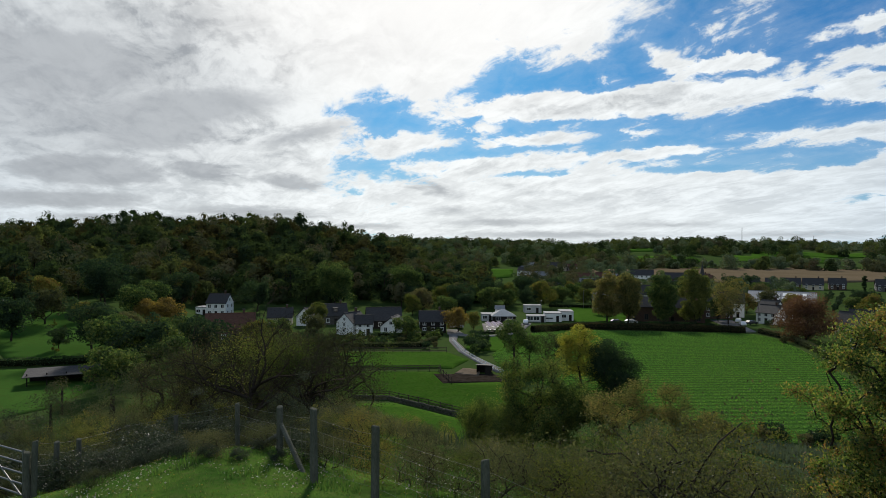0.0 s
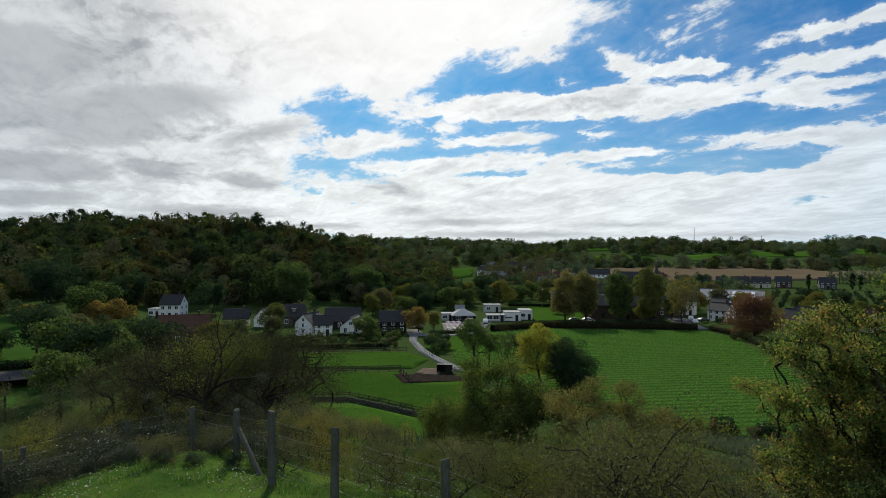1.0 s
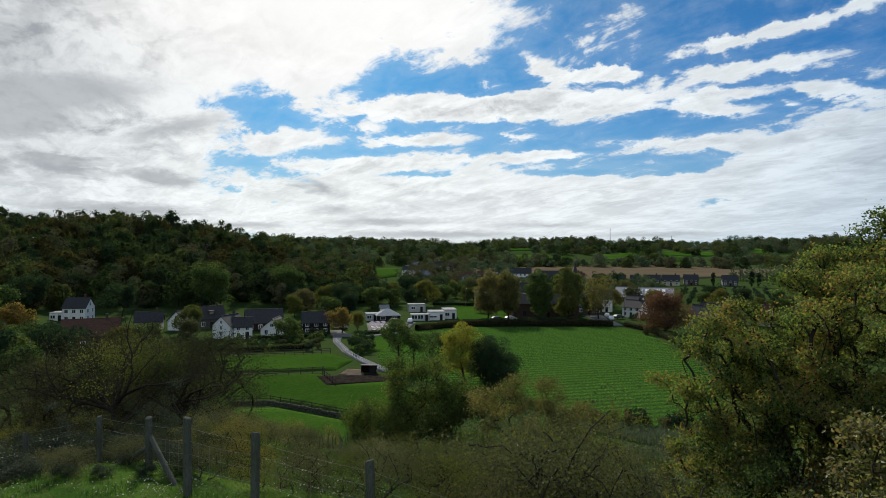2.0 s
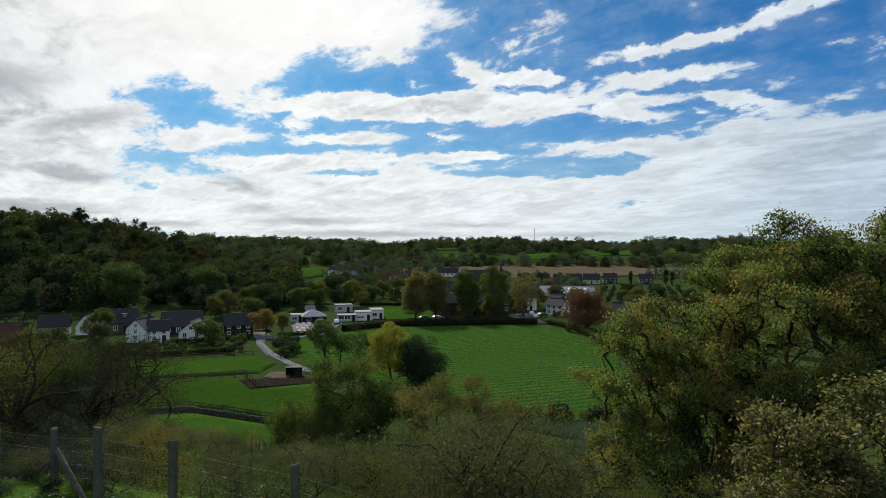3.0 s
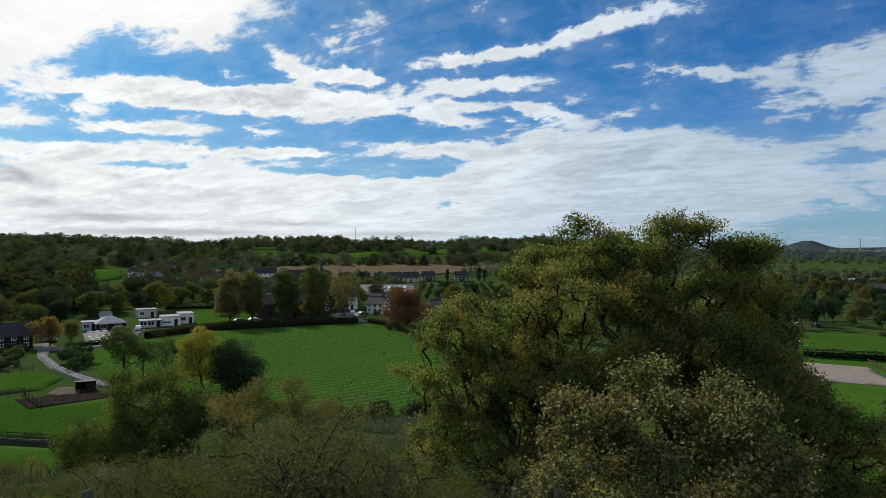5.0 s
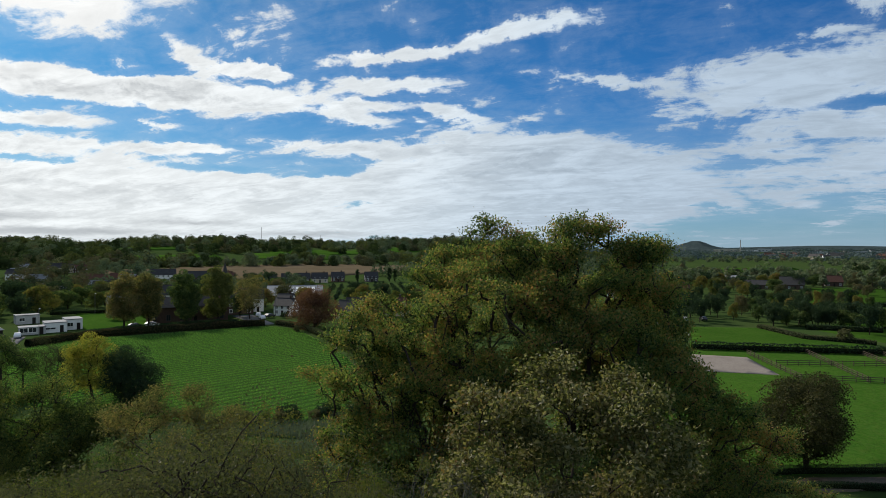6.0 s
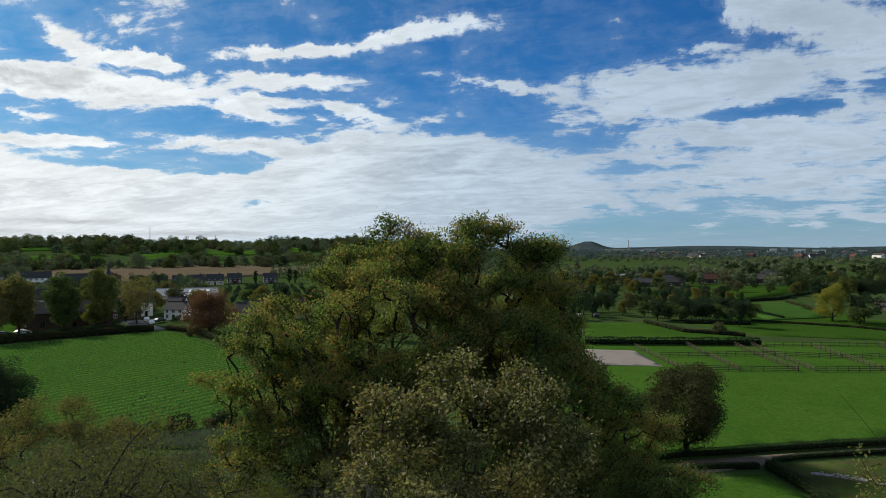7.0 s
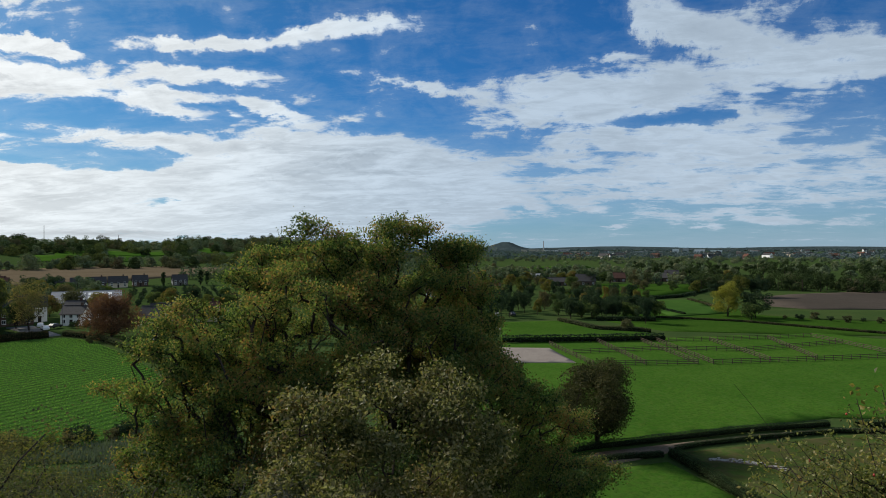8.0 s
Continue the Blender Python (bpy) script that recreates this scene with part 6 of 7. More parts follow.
bmesh.ops.create_cone(bm, cap_ends=True, segments=14, radius1=0.32, radius2=0.32, depth=0.22, matrix=Matrix.Rotation(math.pi / 2, 4, "X"))
WHEEL = bpy.data.meshes.new("wheel")
bm.to_mesh(WHEEL)
bm.free()
WHEEL.materials.append(M_TYRE)
BODIES = {"white": car_meshes("white", M_CAR), "dark": car_meshes("dark", M_CARDARK)}


def car(x, y, turn, paint, label, group="parked cars"):
    ob = thing("car", x, y, float(height(x, y)) + 0.26, label, "car", group, turn)
    part("body", BODIES[paint], ob)
    part("window", GLASSY, ob, "dark glass", (-0.3, 0, 1.0))
    for px in (-1.3, 1.3):
        for py in (-0.78, 0.78):
            part("wheel", WHEEL, ob, at=(px, py, 0.32))
    return ob


car(23.5, 213.5, 10, "dark", "dark car parked before the pavilion")
car(28.5, 212, 80, "white", "white car parked before the pavilion")
car(5.5, 200, 100, "white", "white car standing on the lane")
car(100, 206, 75, "white", "white car on the lane by the church")
car(103, 215, 60, "white", "white car on the lane by the church")
car(104.5, 209, 20, "dark", "dark car parked by the lane")
car(60, 213, 5, "dark", "dark car parked under the lime trees")
car(65, 213, 5, "white", "white car parked under the lime trees")
car(204, 101, 30, "white", "white caravan-sized car at the farmyard")
car(209, 97, 40, "dark", "dark car at the farmyard edge")
car(198, 104, 30, "white", "white car at the farmyard edge")


def lamp_post(x, y, tall, label):
    ob = thing("street_lamp", x, y, float(height(x, y)) - 0.1, label, "street lamp", "street lamps")
    v, f = tubes([((0, 0, 0), (0, 0, tall), 0.09, 0.06), ((0, 0, tall), (0, -0.9, tall + 0.15), 0.05, 0.04)], 6)
    part("pole", mesh_of("pole", v, f, M_WIRE, True), ob)
    part("lamp_head", box_mesh("lamp_head", 0.3, 0.7, 0.14, M_FRAME, 0.03), ob, at=(0, -1.1, tall + 0.08))
    return ob


lamp_post(107.6, 210.5, 11, "tall grey street lamp by the lane")
lamp_post(34, 214, 8, "grey street lamp before the modern house")
lamp_post(61, 268, 8, "grey lamp post behind the lawn")


# ---- the near slope ----
def lobed(name, x, y, foot, lobes, mat, label, seed, per, leaf, clump_r, dens, trunk, tip=0.012, face=0.0, deep=0.8, droop=0.0, category="tree", slim=0.55, fork=0.35, squash=0.75, keep=1.0, bark=None, bend=0.11, hollow=0.42):
    """A near tree whose crown is a sum of lobes: (across, height over the foot, half width, half height, depth)."""
    rng = np.random.default_rng(seed)
    ob = thing(name, x, y, foot, label, category, turn=face)
    cs = []
    for ax, az, rx, rz, dy in lobes:
        n = max(4, int(dens * rx * rz / (clump_r * clump_r)))
        sprays = max(3, n // 7)
        c = clumps(sprays, 1.0, 1.0, rng, 0.4) * [rx, rx * deep, rz] + [ax, dy, az]
        c = np.repeat(c, 7, axis=0)
        cs.append(c + rng.normal(size=c.shape) * clump_r * [1.5, 1.5, 0.8])
    c = np.concatenate(cs)
    top = max(q[1] for q in lobes)
    v, f = tubes(limbs((0, 0, -0.8), (0.1, 0, top * fork), c, rng, tip, trunk, bend))
    part("trunk", mesh_of("trunk", v, f, bark or M_BARK, True), ob)
    # little leaf deep inside the crown, where no light comes
    deep_in = np.full(len(c), -9.0)
    for ax, az, rx, rz, dy in lobes:
        deep_in = np.maximum(deep_in, 1 - np.linalg.norm((c - [ax, dy, az]) / [rx, rx * deep, rz], axis=1))
    c = c[rng.uniform(size=len(c)) < keep * np.where(deep_in > hollow, 0.25, 1.0)]
    p = np.repeat(c, per, axis=0)
    p = p + rng.normal(size=p.shape) * clump_r * [1, 1, squash]
    mid = c.mean(0)
    away = (p - np.repeat(c, per, axis=0)) / clump_r + 0.7 * (p - mid) / (np.linalg.norm(p - mid, axis=1)[:, None] + 1e-6)
    v, f = leaves(p, leaf, rng, droop, slim, out=away, loose=1.3)
    part("crown", mesh_of("crown", v, f, mat), ob)
    return ob


OAK = [(-1.3, 17.15, 0.58, 0.95, 0.3), (-1.0, 15.65, 0.95, 1.16, 0.2), (0.5, 16.65, 0.79, 0.73, -0.4), (0.8, 15.25, 1.34, 0.9, 0.3), (1.95, 17.25, 0.53, 0.84, -0.5), (2.9, 16.85, 0.79, 0.95, 0.2),
       (2.4, 15.65, 1.23, 1.01, -0.3), (4.75, 16.35, 0.63, 0.63, 0.3), (5.8, 16.3, 0.6, 0.63, 0.2), (5.1, 15.55, 1.3, 0.78, 0.4), (-3.1, 16.15, 0.63, 0.84, 0.0), (-2.8, 14.95, 1.23, 1.12, 0.2),
       (-5.0, 13.6, 2.13, 1.46, -0.5), (-7.8, 12.6, 1.05, 0.42, 0.0), (-1.5, 13.6, 3.36, 2.46, -1.0), (2.7, 13.6, 3.58, 2.46, 1.0), (5.5, 13.2, 1.6, 2.24, 0.0), (-6.3, 10.4, 2.24, 1.79, -0.8),
       (-3.0, 10.0, 3.58, 2.69, -1.6), (2.0, 9.6, 4.48, 2.91, -0.8), (6.3, 10.8, 1.5, 1.68, -0.6), (9.7, 10.2, 1.05, 0.42, -0.4), (9.3, 7.9, 2.6, 1.9, -0.8), (11.0, 6.5, 2.02, 1.12, -0.6),
       (-6.4, 8.2, 1.68, 1.57, -0.8), (-4.8, 6.8, 2.8, 1.68, -1.2), (0.0, 12.4, 4.48, 2.91, 1.5), (-3.6, 8.2, 3.81, 2.24, 0.8), (4.8, 9.4, 4.03, 2.46, 1.0), (0.8, 6.6, 5.15, 2.24, 0.4),
       (6.2, 14.8, 0.9, 1.0, 0.2), (4.4, 14.8, 2.24, 1.79, 0.3), (5.8, 12.8, 1.5, 1.79, 0.5), (-6.0, 9.4, 1.79, 1.46, -0.2), (-7.0, 7.0, 1.79, 1.34, -0.4), (-6.0, 5.2, 2.46, 1.57, -0.6),
       (-2.5, 11.6, 2.69, 1.68, -2.0), (5.2, 11.4, 1.68, 1.68, -3.2), (-4.2, 12.2, 2.4, 1.6, 0.6), (3.9, 12.4, 2.6, 2.0, -1.4), (-0.2, 15.0, 2.2, 1.3, 0.4), (2.6, 14.9, 2.0, 1.3, 0.0),
       (-5.2, 11.8, 1.8, 1.3, -1.2), (6.5, 12.9, 1.0, 1.2, 0.2), (8.8, 6.0, 2.2, 1.5, 0.4), (-1.6, 5.4, 3.2, 1.5, -1.0),
       (-0.1, 17.15, 0.55, 0.5, 0.2), (0.75, 17.2, 0.55, 0.5, -0.2), (2.5, 17.75, 0.5, 0.5, 0.1), (3.3, 17.35, 0.55, 0.6, 0.3), (5.5, 16.75, 0.5, 0.5, 0.0), (8.0, 9.1, 1.5, 1.0, -0.4), (7.6, 7.3, 1.9, 1.4, -0.6), (10.6, 9.1, 0.9, 0.6, -0.4), (5.8, 16.75, 0.45, 0.5, 0.2)]
ox, oy = 20.25, 17.85
foot = float(height(ox, oy))
lobed("oak_tree", ox, oy, foot, [(a, z - (foot - 8.2), w, h, d) for a, z, w, h, d in OAK], M_OAK, "broad spreading oak turning yellow and brown in autumn", 11, 132, 0.108, 0.225, 1.55, 0.45, 0.021, -48.6, 0.95, keep=0.95, fork=0.2)
WB = [(0.3, 4.3, 1.1, 0.55, 0.0), (1.3, 4.1, 1.3, 0.7, 0.2), (2.5, 3.3, 1.3, 1.0, 0.0), (-1.0, 3.5, 1.2, 1.0, 0.0), (0.6, 2.9, 2.2, 1.2, -0.3), (3.1, 2.6, 1.1, 0.8, -0.2), (0.3, 1.5, 2.8, 1.2, 0.0)]
wx_, wy_ = 11.0, 9.0
foot = float(height(wx_, wy_))
lobed("whitebeam_tree", wx_, wy_, foot, [(a, z + (17.4 - foot), w, h, d) for a, z, w, h, d in WB], M_SILVER, "bushy small tree with pale-backed drying leaves", 12, 150, 0.102, 0.19, 1.0, 0.10, 0.008, -50.6, 0.9, 1.0, slim=0.60)

MAPLE = [(0.0, 9.4, 1.7, 1.1, 0.0), (-1.6, 8.4, 1.4, 1.1, 0.3), (1.7, 8.4, 1.4, 1.2, -0.3), (0.0, 7.3, 2.6, 1.5, -0.6), (-2.6, 6.3, 1.5, 1.1, 0.0), (2.9, 6.6, 1.5, 1.1, 0.2), (4.0, 6.9, 0.9, 0.6, 0.0),
         (-3.6, 5.3, 1.4, 1.2, -0.4), (0.0, 5.3, 2.8, 1.5, 0.6), (2.6, 4.5, 2.0, 1.4, -0.3), (-2.0, 3.7, 2.2, 1.4, -0.2), (0.6, 7.1, 2.0, 1.2, 1.4), (-4.3, 6.2, 1.4, 1.1, 0.0), (-2.2, 6.6, 1.6, 1.1, -0.6)]
lobed("maple_tree", 6.6, 40, float(height(6.6, 40)), MAPLE, M_MAPLE, "green and yellow spreading field maple on the slope", 14, 120, 0.125, 0.26, 1.7, 0.3, 0.018, -9.4, 0.9, fork=0.25, hollow=0.5)
THORN = [(0.0, 8.5, 1.95, 0.99, 0.0), (-1.69, 7.8, 1.56, 0.99, 0.2), (1.82, 7.7, 1.56, 1.1, -0.2), (0.0, 6.7, 2.99, 1.43, 0.0), (-1.82, 5.2, 2.34, 1.43, 0.0), (1.69, 5.2, 2.47, 1.54, 0.0), (0.0, 3.4, 3.12, 1.65, 0.0)]
lobed("hawthorn_tree", 11.0, 32.2, float(height(11.0, 32.2)), THORN, M_LIME, "rounded brown-leaved hawthorn at the field's foot", 15, 120, 0.085, 0.21, 1.4, 0.14, 0.010, -18.8, 0.9, fork=0.2)

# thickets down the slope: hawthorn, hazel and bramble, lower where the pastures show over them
tree_meshes("thorn_mixed", 4.4, 4.2, M_MIXED, 71, 60, 187, 0.059, 0.05, 0.09, 0.4, tip=0.008, spread=0.21)
tree_meshes("thorn_brown", 4.2, 4.4, M_BROWN, 72, 62, 157, 0.051, 0.05, 0.09, 0.4, tip=0.008, spread=0.21)
tree_meshes("hazel_yellow", 4.4, 4.0, M_YELLOW, 73, 58, 157, 0.059, 0.04, 0.07, 0.4, tip=0.008, spread=0.21)
tree_meshes("shrub_green", 4.2, 4.2, M_GREEN, 74, 60, 202, 0.061, 0.04, 0.08, 0.45, tip=0.008, spread=0.21)
tree_meshes("shrub_dark", 4.0, 4.4, M_BRAMBLE, 75, 60, 202, 0.061, 0.03, 0.07, 0.45, tip=0.008, spread=0.21)
tree_meshes("scrub", 1.3, 2.0, M_BROWN, 77, 60, 90, 0.034, 0.02, 0.025, 0.35, tip=0.005, spread=0.13)
tree_meshes("scrub_green", 1.3, 2.0, M_BRAMBLE, 78, 60, 70, 0.06, 0.02, 0.025, 0.35, tip=0.005, spread=0.13)
tree_meshes("scrub_mixed", 1.5, 1.7, M_BROWN, 79, 46, 120, 0.028, 0.02, 0.025, 0.3, tip=0.006, spread=0.15)
tree_meshes("scrub_leafy", 1.5, 1.6, M_MIXED, 80, 42, 110, 0.030, 0.02, 0.025, 0.3, tip=0.006, spread=0.15)
THICKET = {"scrub_mixed": "low twiggy brown thorn scrub by the fence", "scrub_leafy": "low yellowing leafy scrub by the fence", "scrub": "low brown thorn scrub by the fence", "scrub_green": "low dark bramble heap by the fence","thorn_mixed": "tangled hawthorn with yellowing leaves on the slope", "thorn_brown": "thin brown-leaved hawthorn on the slope", "hazel_yellow": "yellow autumn hazel bush on the slope",
           "shrub_green": "dense green shrub on the slope", "shrub_dark": "dark bramble-grown shrub on the slope"}
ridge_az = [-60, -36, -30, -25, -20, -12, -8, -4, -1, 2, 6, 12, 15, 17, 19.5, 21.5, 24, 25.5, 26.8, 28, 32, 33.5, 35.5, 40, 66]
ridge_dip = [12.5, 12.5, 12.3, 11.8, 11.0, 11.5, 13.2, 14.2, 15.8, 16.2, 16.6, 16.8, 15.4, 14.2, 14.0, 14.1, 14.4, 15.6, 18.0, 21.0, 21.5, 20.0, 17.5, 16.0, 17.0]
rb = random.Random(17)
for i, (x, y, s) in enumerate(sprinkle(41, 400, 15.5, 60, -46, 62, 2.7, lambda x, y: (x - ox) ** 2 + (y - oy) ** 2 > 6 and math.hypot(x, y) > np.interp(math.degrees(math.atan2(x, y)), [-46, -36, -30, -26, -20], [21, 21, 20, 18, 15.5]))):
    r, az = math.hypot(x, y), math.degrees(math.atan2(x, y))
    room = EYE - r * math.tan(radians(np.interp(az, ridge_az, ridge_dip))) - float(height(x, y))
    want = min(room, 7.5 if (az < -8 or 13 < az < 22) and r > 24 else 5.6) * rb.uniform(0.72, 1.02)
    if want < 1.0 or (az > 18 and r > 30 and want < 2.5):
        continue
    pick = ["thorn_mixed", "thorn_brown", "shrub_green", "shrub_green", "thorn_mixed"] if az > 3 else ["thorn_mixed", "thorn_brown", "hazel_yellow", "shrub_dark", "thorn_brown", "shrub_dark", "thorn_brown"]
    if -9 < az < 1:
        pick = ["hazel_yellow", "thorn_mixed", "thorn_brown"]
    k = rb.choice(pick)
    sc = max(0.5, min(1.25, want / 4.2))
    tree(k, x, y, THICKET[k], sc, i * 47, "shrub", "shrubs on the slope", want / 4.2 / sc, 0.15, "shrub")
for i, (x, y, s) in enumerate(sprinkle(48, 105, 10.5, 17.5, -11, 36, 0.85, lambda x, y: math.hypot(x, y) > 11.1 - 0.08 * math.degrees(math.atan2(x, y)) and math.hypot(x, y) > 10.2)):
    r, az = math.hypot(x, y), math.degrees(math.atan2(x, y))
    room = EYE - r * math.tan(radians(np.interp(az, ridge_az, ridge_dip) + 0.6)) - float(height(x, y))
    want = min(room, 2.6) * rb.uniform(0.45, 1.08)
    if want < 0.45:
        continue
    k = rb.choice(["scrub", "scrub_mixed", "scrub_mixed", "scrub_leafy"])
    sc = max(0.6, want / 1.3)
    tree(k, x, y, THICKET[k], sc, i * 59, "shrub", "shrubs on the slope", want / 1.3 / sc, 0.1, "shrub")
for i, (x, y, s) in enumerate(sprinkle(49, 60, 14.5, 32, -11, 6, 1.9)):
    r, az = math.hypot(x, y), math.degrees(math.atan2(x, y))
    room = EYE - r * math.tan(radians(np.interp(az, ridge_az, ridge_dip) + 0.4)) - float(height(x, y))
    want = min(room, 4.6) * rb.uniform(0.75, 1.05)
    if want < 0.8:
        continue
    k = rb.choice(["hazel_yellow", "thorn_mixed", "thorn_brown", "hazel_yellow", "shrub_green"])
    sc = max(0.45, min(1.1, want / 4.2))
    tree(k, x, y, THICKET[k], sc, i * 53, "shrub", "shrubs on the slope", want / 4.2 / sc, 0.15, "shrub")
# low brambles that creep in under the fence onto the grass
for i, (x, y, s) in enumerate(sprinkle(50, 40, 13.2, 17.5, -30, -14, 0.7, lambda x, y: math.hypot(x, y) > np.interp(math.degrees(math.atan2(x, y)), [-30, -25, -20, -14], [16.5, 14.2, 13.4, 13.3]))):
    tree("scrub_green", x, y, "low creeping bramble at the edge of the grass", 0.28 * s, i * 71, "bramble", "brambles by the fence", 0.85, 0.05, "shrub")
for i, (x, y, s) in enumerate(sprinkle(47, 170, 13.2, 22, -37, -9, 0.95, lambda x, y: math.hypot(x, y) > np.interp(math.degrees(math.atan2(x, y)), [-37, -33, -30, -20, -9], [18.5, 17.0, 14.2, 13.6, 13.4]))):
    k = ("scrub_green", "scrub", "scrub_green")[i % 3]
    tree(k, x, y, THICKET[k], s * min(1.0, max(0.5, (math.hypot(x, y) - 11.0) / 8)), i * 71, "bramble_bush", "brambles by the fence", 0.8, 0.05, "bush")


def sprout(edges, tips, a, way, length, radius, level, rng, spread):
    """One limb of a bare tree: a few bent pieces, then side limbs and a fork."""
    p, d = np.array(a, float), np.array(way, float)
    pieces = 4
    for k in range(pieces):
        d = d + rng.normal(size=3) * 0.27
        d /= np.linalg.norm(d)
        q = p + d * length / pieces
        r0, r1 = radius * (1 - 0.14 * k), radius * (1 - 0.14 * (k + 1))
        edges.append((p, q, r0, r1))
        p = q
        if level > 0 and k > 0:
            side = d + rng.normal(size=3) * spread
            side /= np.linalg.norm(side)
            sprout(edges, tips, p, side, length * rng.uniform(0.5, 0.75), r1 * 0.6, level - 1, rng, spread)
    if level > 0:
        sprout(edges, tips, p, d, length * 0.7, radius * 0.45, level - 1, rng, spread)
    else:
        tips.append(p)


for n, (az, r, big, lean) in enumerate([(-17.0, 22.5, 1.5, -0.2), (-12.6, 23.5, 1.35, 0.45)]):
    rt_ = np.random.default_rng(130 + n)
    x, y = r * math.sin(radians(az)), r * math.cos(radians(az))
    ob = thing("old_thorn_tree", x, y, float(height(x, y)) - 0.1, "gnarled, nearly bare old hawthorn with yellowing tufts", "tree")
    edges, tips = [((0, 0, -0.5), (lean * 0.4, 0, 1.1 * big), 0.2, 0.15)], []
    for k in range(10):
        a = k * 0.73 + rt_.uniform(-0.3, 0.3)
        up = rt_.uniform(0.55, 1.25)
        way = np.array([(math.cos(a) + lean) * 0.7, math.sin(a) * 0.6, up])
        sprout(edges, tips, (lean * 0.4, 0, (0.9 + 0.08 * k) * big), way / np.linalg.norm(way), rt_.uniform(0.85, 1.3) * big, 0.07, 4, rt_, 0.62)
    v, f = tubes(edges, 3)
    part("trunk", mesh_of("trunk", v, f, M_BARK, True), ob)
    tips = np.array(tips)
    some = tips[np.sin(tips[:, 0] * 2.1 + n) + np.sin(tips[:, 2] * 3.0) > -0.3]
    p = np.repeat(some[some[:, 2] < 0.72 * tips[:, 2].max()], 3, axis=0)
    p = p + rt_.normal(size=p.shape) * 0.12
    v, f = leaves(p, 0.055, rt_)
    part("crown", mesh_of("crown", v, f, M_BROWN), ob)
    tufts = tips[np.sin(tips[:, 0] * 1.3 + 2 + n) + np.sin(tips[:, 2] * 1.9 + 1.0) > 1.15]
    p = np.repeat(tufts, 11, axis=0)
    p = p + rt_.normal(size=p.shape) * 0.15
    v, f = leaves(p, 0.06, rt_)
    part("foliage", mesh_of("foliage", v, f, M_MIXED), ob, "yellow-green leaf tufts")


# a leafless grey shrub beside the whitebeam
x, y = 9.6 * math.sin(radians(43.4)), 9.6 * math.cos(radians(43.4))
ob = thing("twiggy_shrub", x, y, float(height(x, y)) - 0.1, "leafless grey twiggy shrub on the slope", "shrub")
rt_ = np.random.default_rng(140)
tall_ = 22.3 - float(height(x, y))
edges, tips = [], []
for k in range(9):
    a = k * 0.7
    way = np.array([math.cos(a) * 0.22, math.sin(a) * 0.22, 1.0])
    sprout(edges, tips, (0.1 * math.cos(a), 0.1 * math.sin(a), -0.2), way / np.linalg.norm(way), tall_ * rt_.uniform(0.38, 0.46), 0.022, 3, rt_, 0.42)
v, f = tubes(edges, 4)
part("stem", mesh_of("stem", v, f, M_TWIG, True), ob)


def wire_part(name, pts, radius, parent, mat):
    v, f = tubes([(a, b, radius, radius) for a, b in zip(pts, pts[1:])], 5)
    return part(name, mesh_of(name, v, f, mat, True), parent)


def round_post(name, tall, radius, mat, lean=0.0):
    """A split, slightly tapered post with a worn, slanting top."""
    bm = bmesh.new()
    bmesh.ops.create_cone(bm, cap_ends=True, segments=10, radius1=radius * 1.06, radius2=radius * 0.94, depth=tall)
    bmesh.ops.translate(bm, vec=(0, 0, tall / 2), verts=bm.verts)
    for v in bm.verts:
        if v.co.z > tall * 0.9:
            v.co.z += v.co.x * 0.3
    bmesh.ops.bevel(bm, geom=[e for e in bm.edges if e.verts[0].co.z > tall * 0.9 and e.verts[1].co.z > tall * 0.9], offset=radius * 0.18, segments=1, affect="EDGES")
    me = bpy.data.meshes.new(name)
    bm.to_mesh(me)
    bm.free()
    me.materials.append(mat)
    return me


POSTS = [(-8.35, 12.6), (-8.7, 13.9), (-9.0, 15.3), (-9.3, 18.3), (-7.1, 16.5), (-4.9, 14.8), (-3.55, 13.5), (-2.45, 11.8), (-1.2, 11.0), (0.7, 9.7), (2.6, 8.2)]
fence = thing("wire_fence", *POSTS[0], 0, "old stock fence of weathered round posts and wire", "fence")
fence.location.z = float(height(*POSTS[0]))
BIG, SMALL = round_post("post", 1.75, 0.075, M_POST), round_post("post", 1.6, 0.06, M_POST)
tops = []
for i, (x, y) in enumerate(POSTS):
    z = float(height(x, y)) - fence.location.z
    z += {6: -0.28, 7: 0.1}.get(i, 0.0)
    p = part("post", BIG if i in (6, 7, 8, 9) else SMALL, fence, at=(x - POSTS[0][0], y - POSTS[0][1], z - 0.42))
    p.rotation_euler = (0.02 * math.sin(i * 2.1), 0.025 * math.cos(i * 1.7), i * 1.3)
    tops.append(Vector((x - POSTS[0][0], y - POSTS[0][1], z)))
for k in range(5):
    for a, b in zip(tops, tops[1:]):
        up = Vector((0, 0, 0.22 + 0.235 * k))
        sag = Vector((0, 0, -0.03))
        wire_part("wire", [a + up, (a * 0.75 + b * 0.25) + up + sag * 0.7, (a + b) / 2 + up + sag, (a * 0.25 + b * 0.75) + up + sag * 0.7, b + up], 0.0017, fence, M_WIRE)
for a, b in zip(tops[6:], tops[7:]):
    n = int((b - a).length / 0.22)
    for i in range(1, n):
        q = a + (b - a) * i / n
        wire_part("stay_wire", [q + Vector((0, 0, 0.20)), q + Vector((0, 0, 0.92))], 0.0012, fence, M_WIRE)
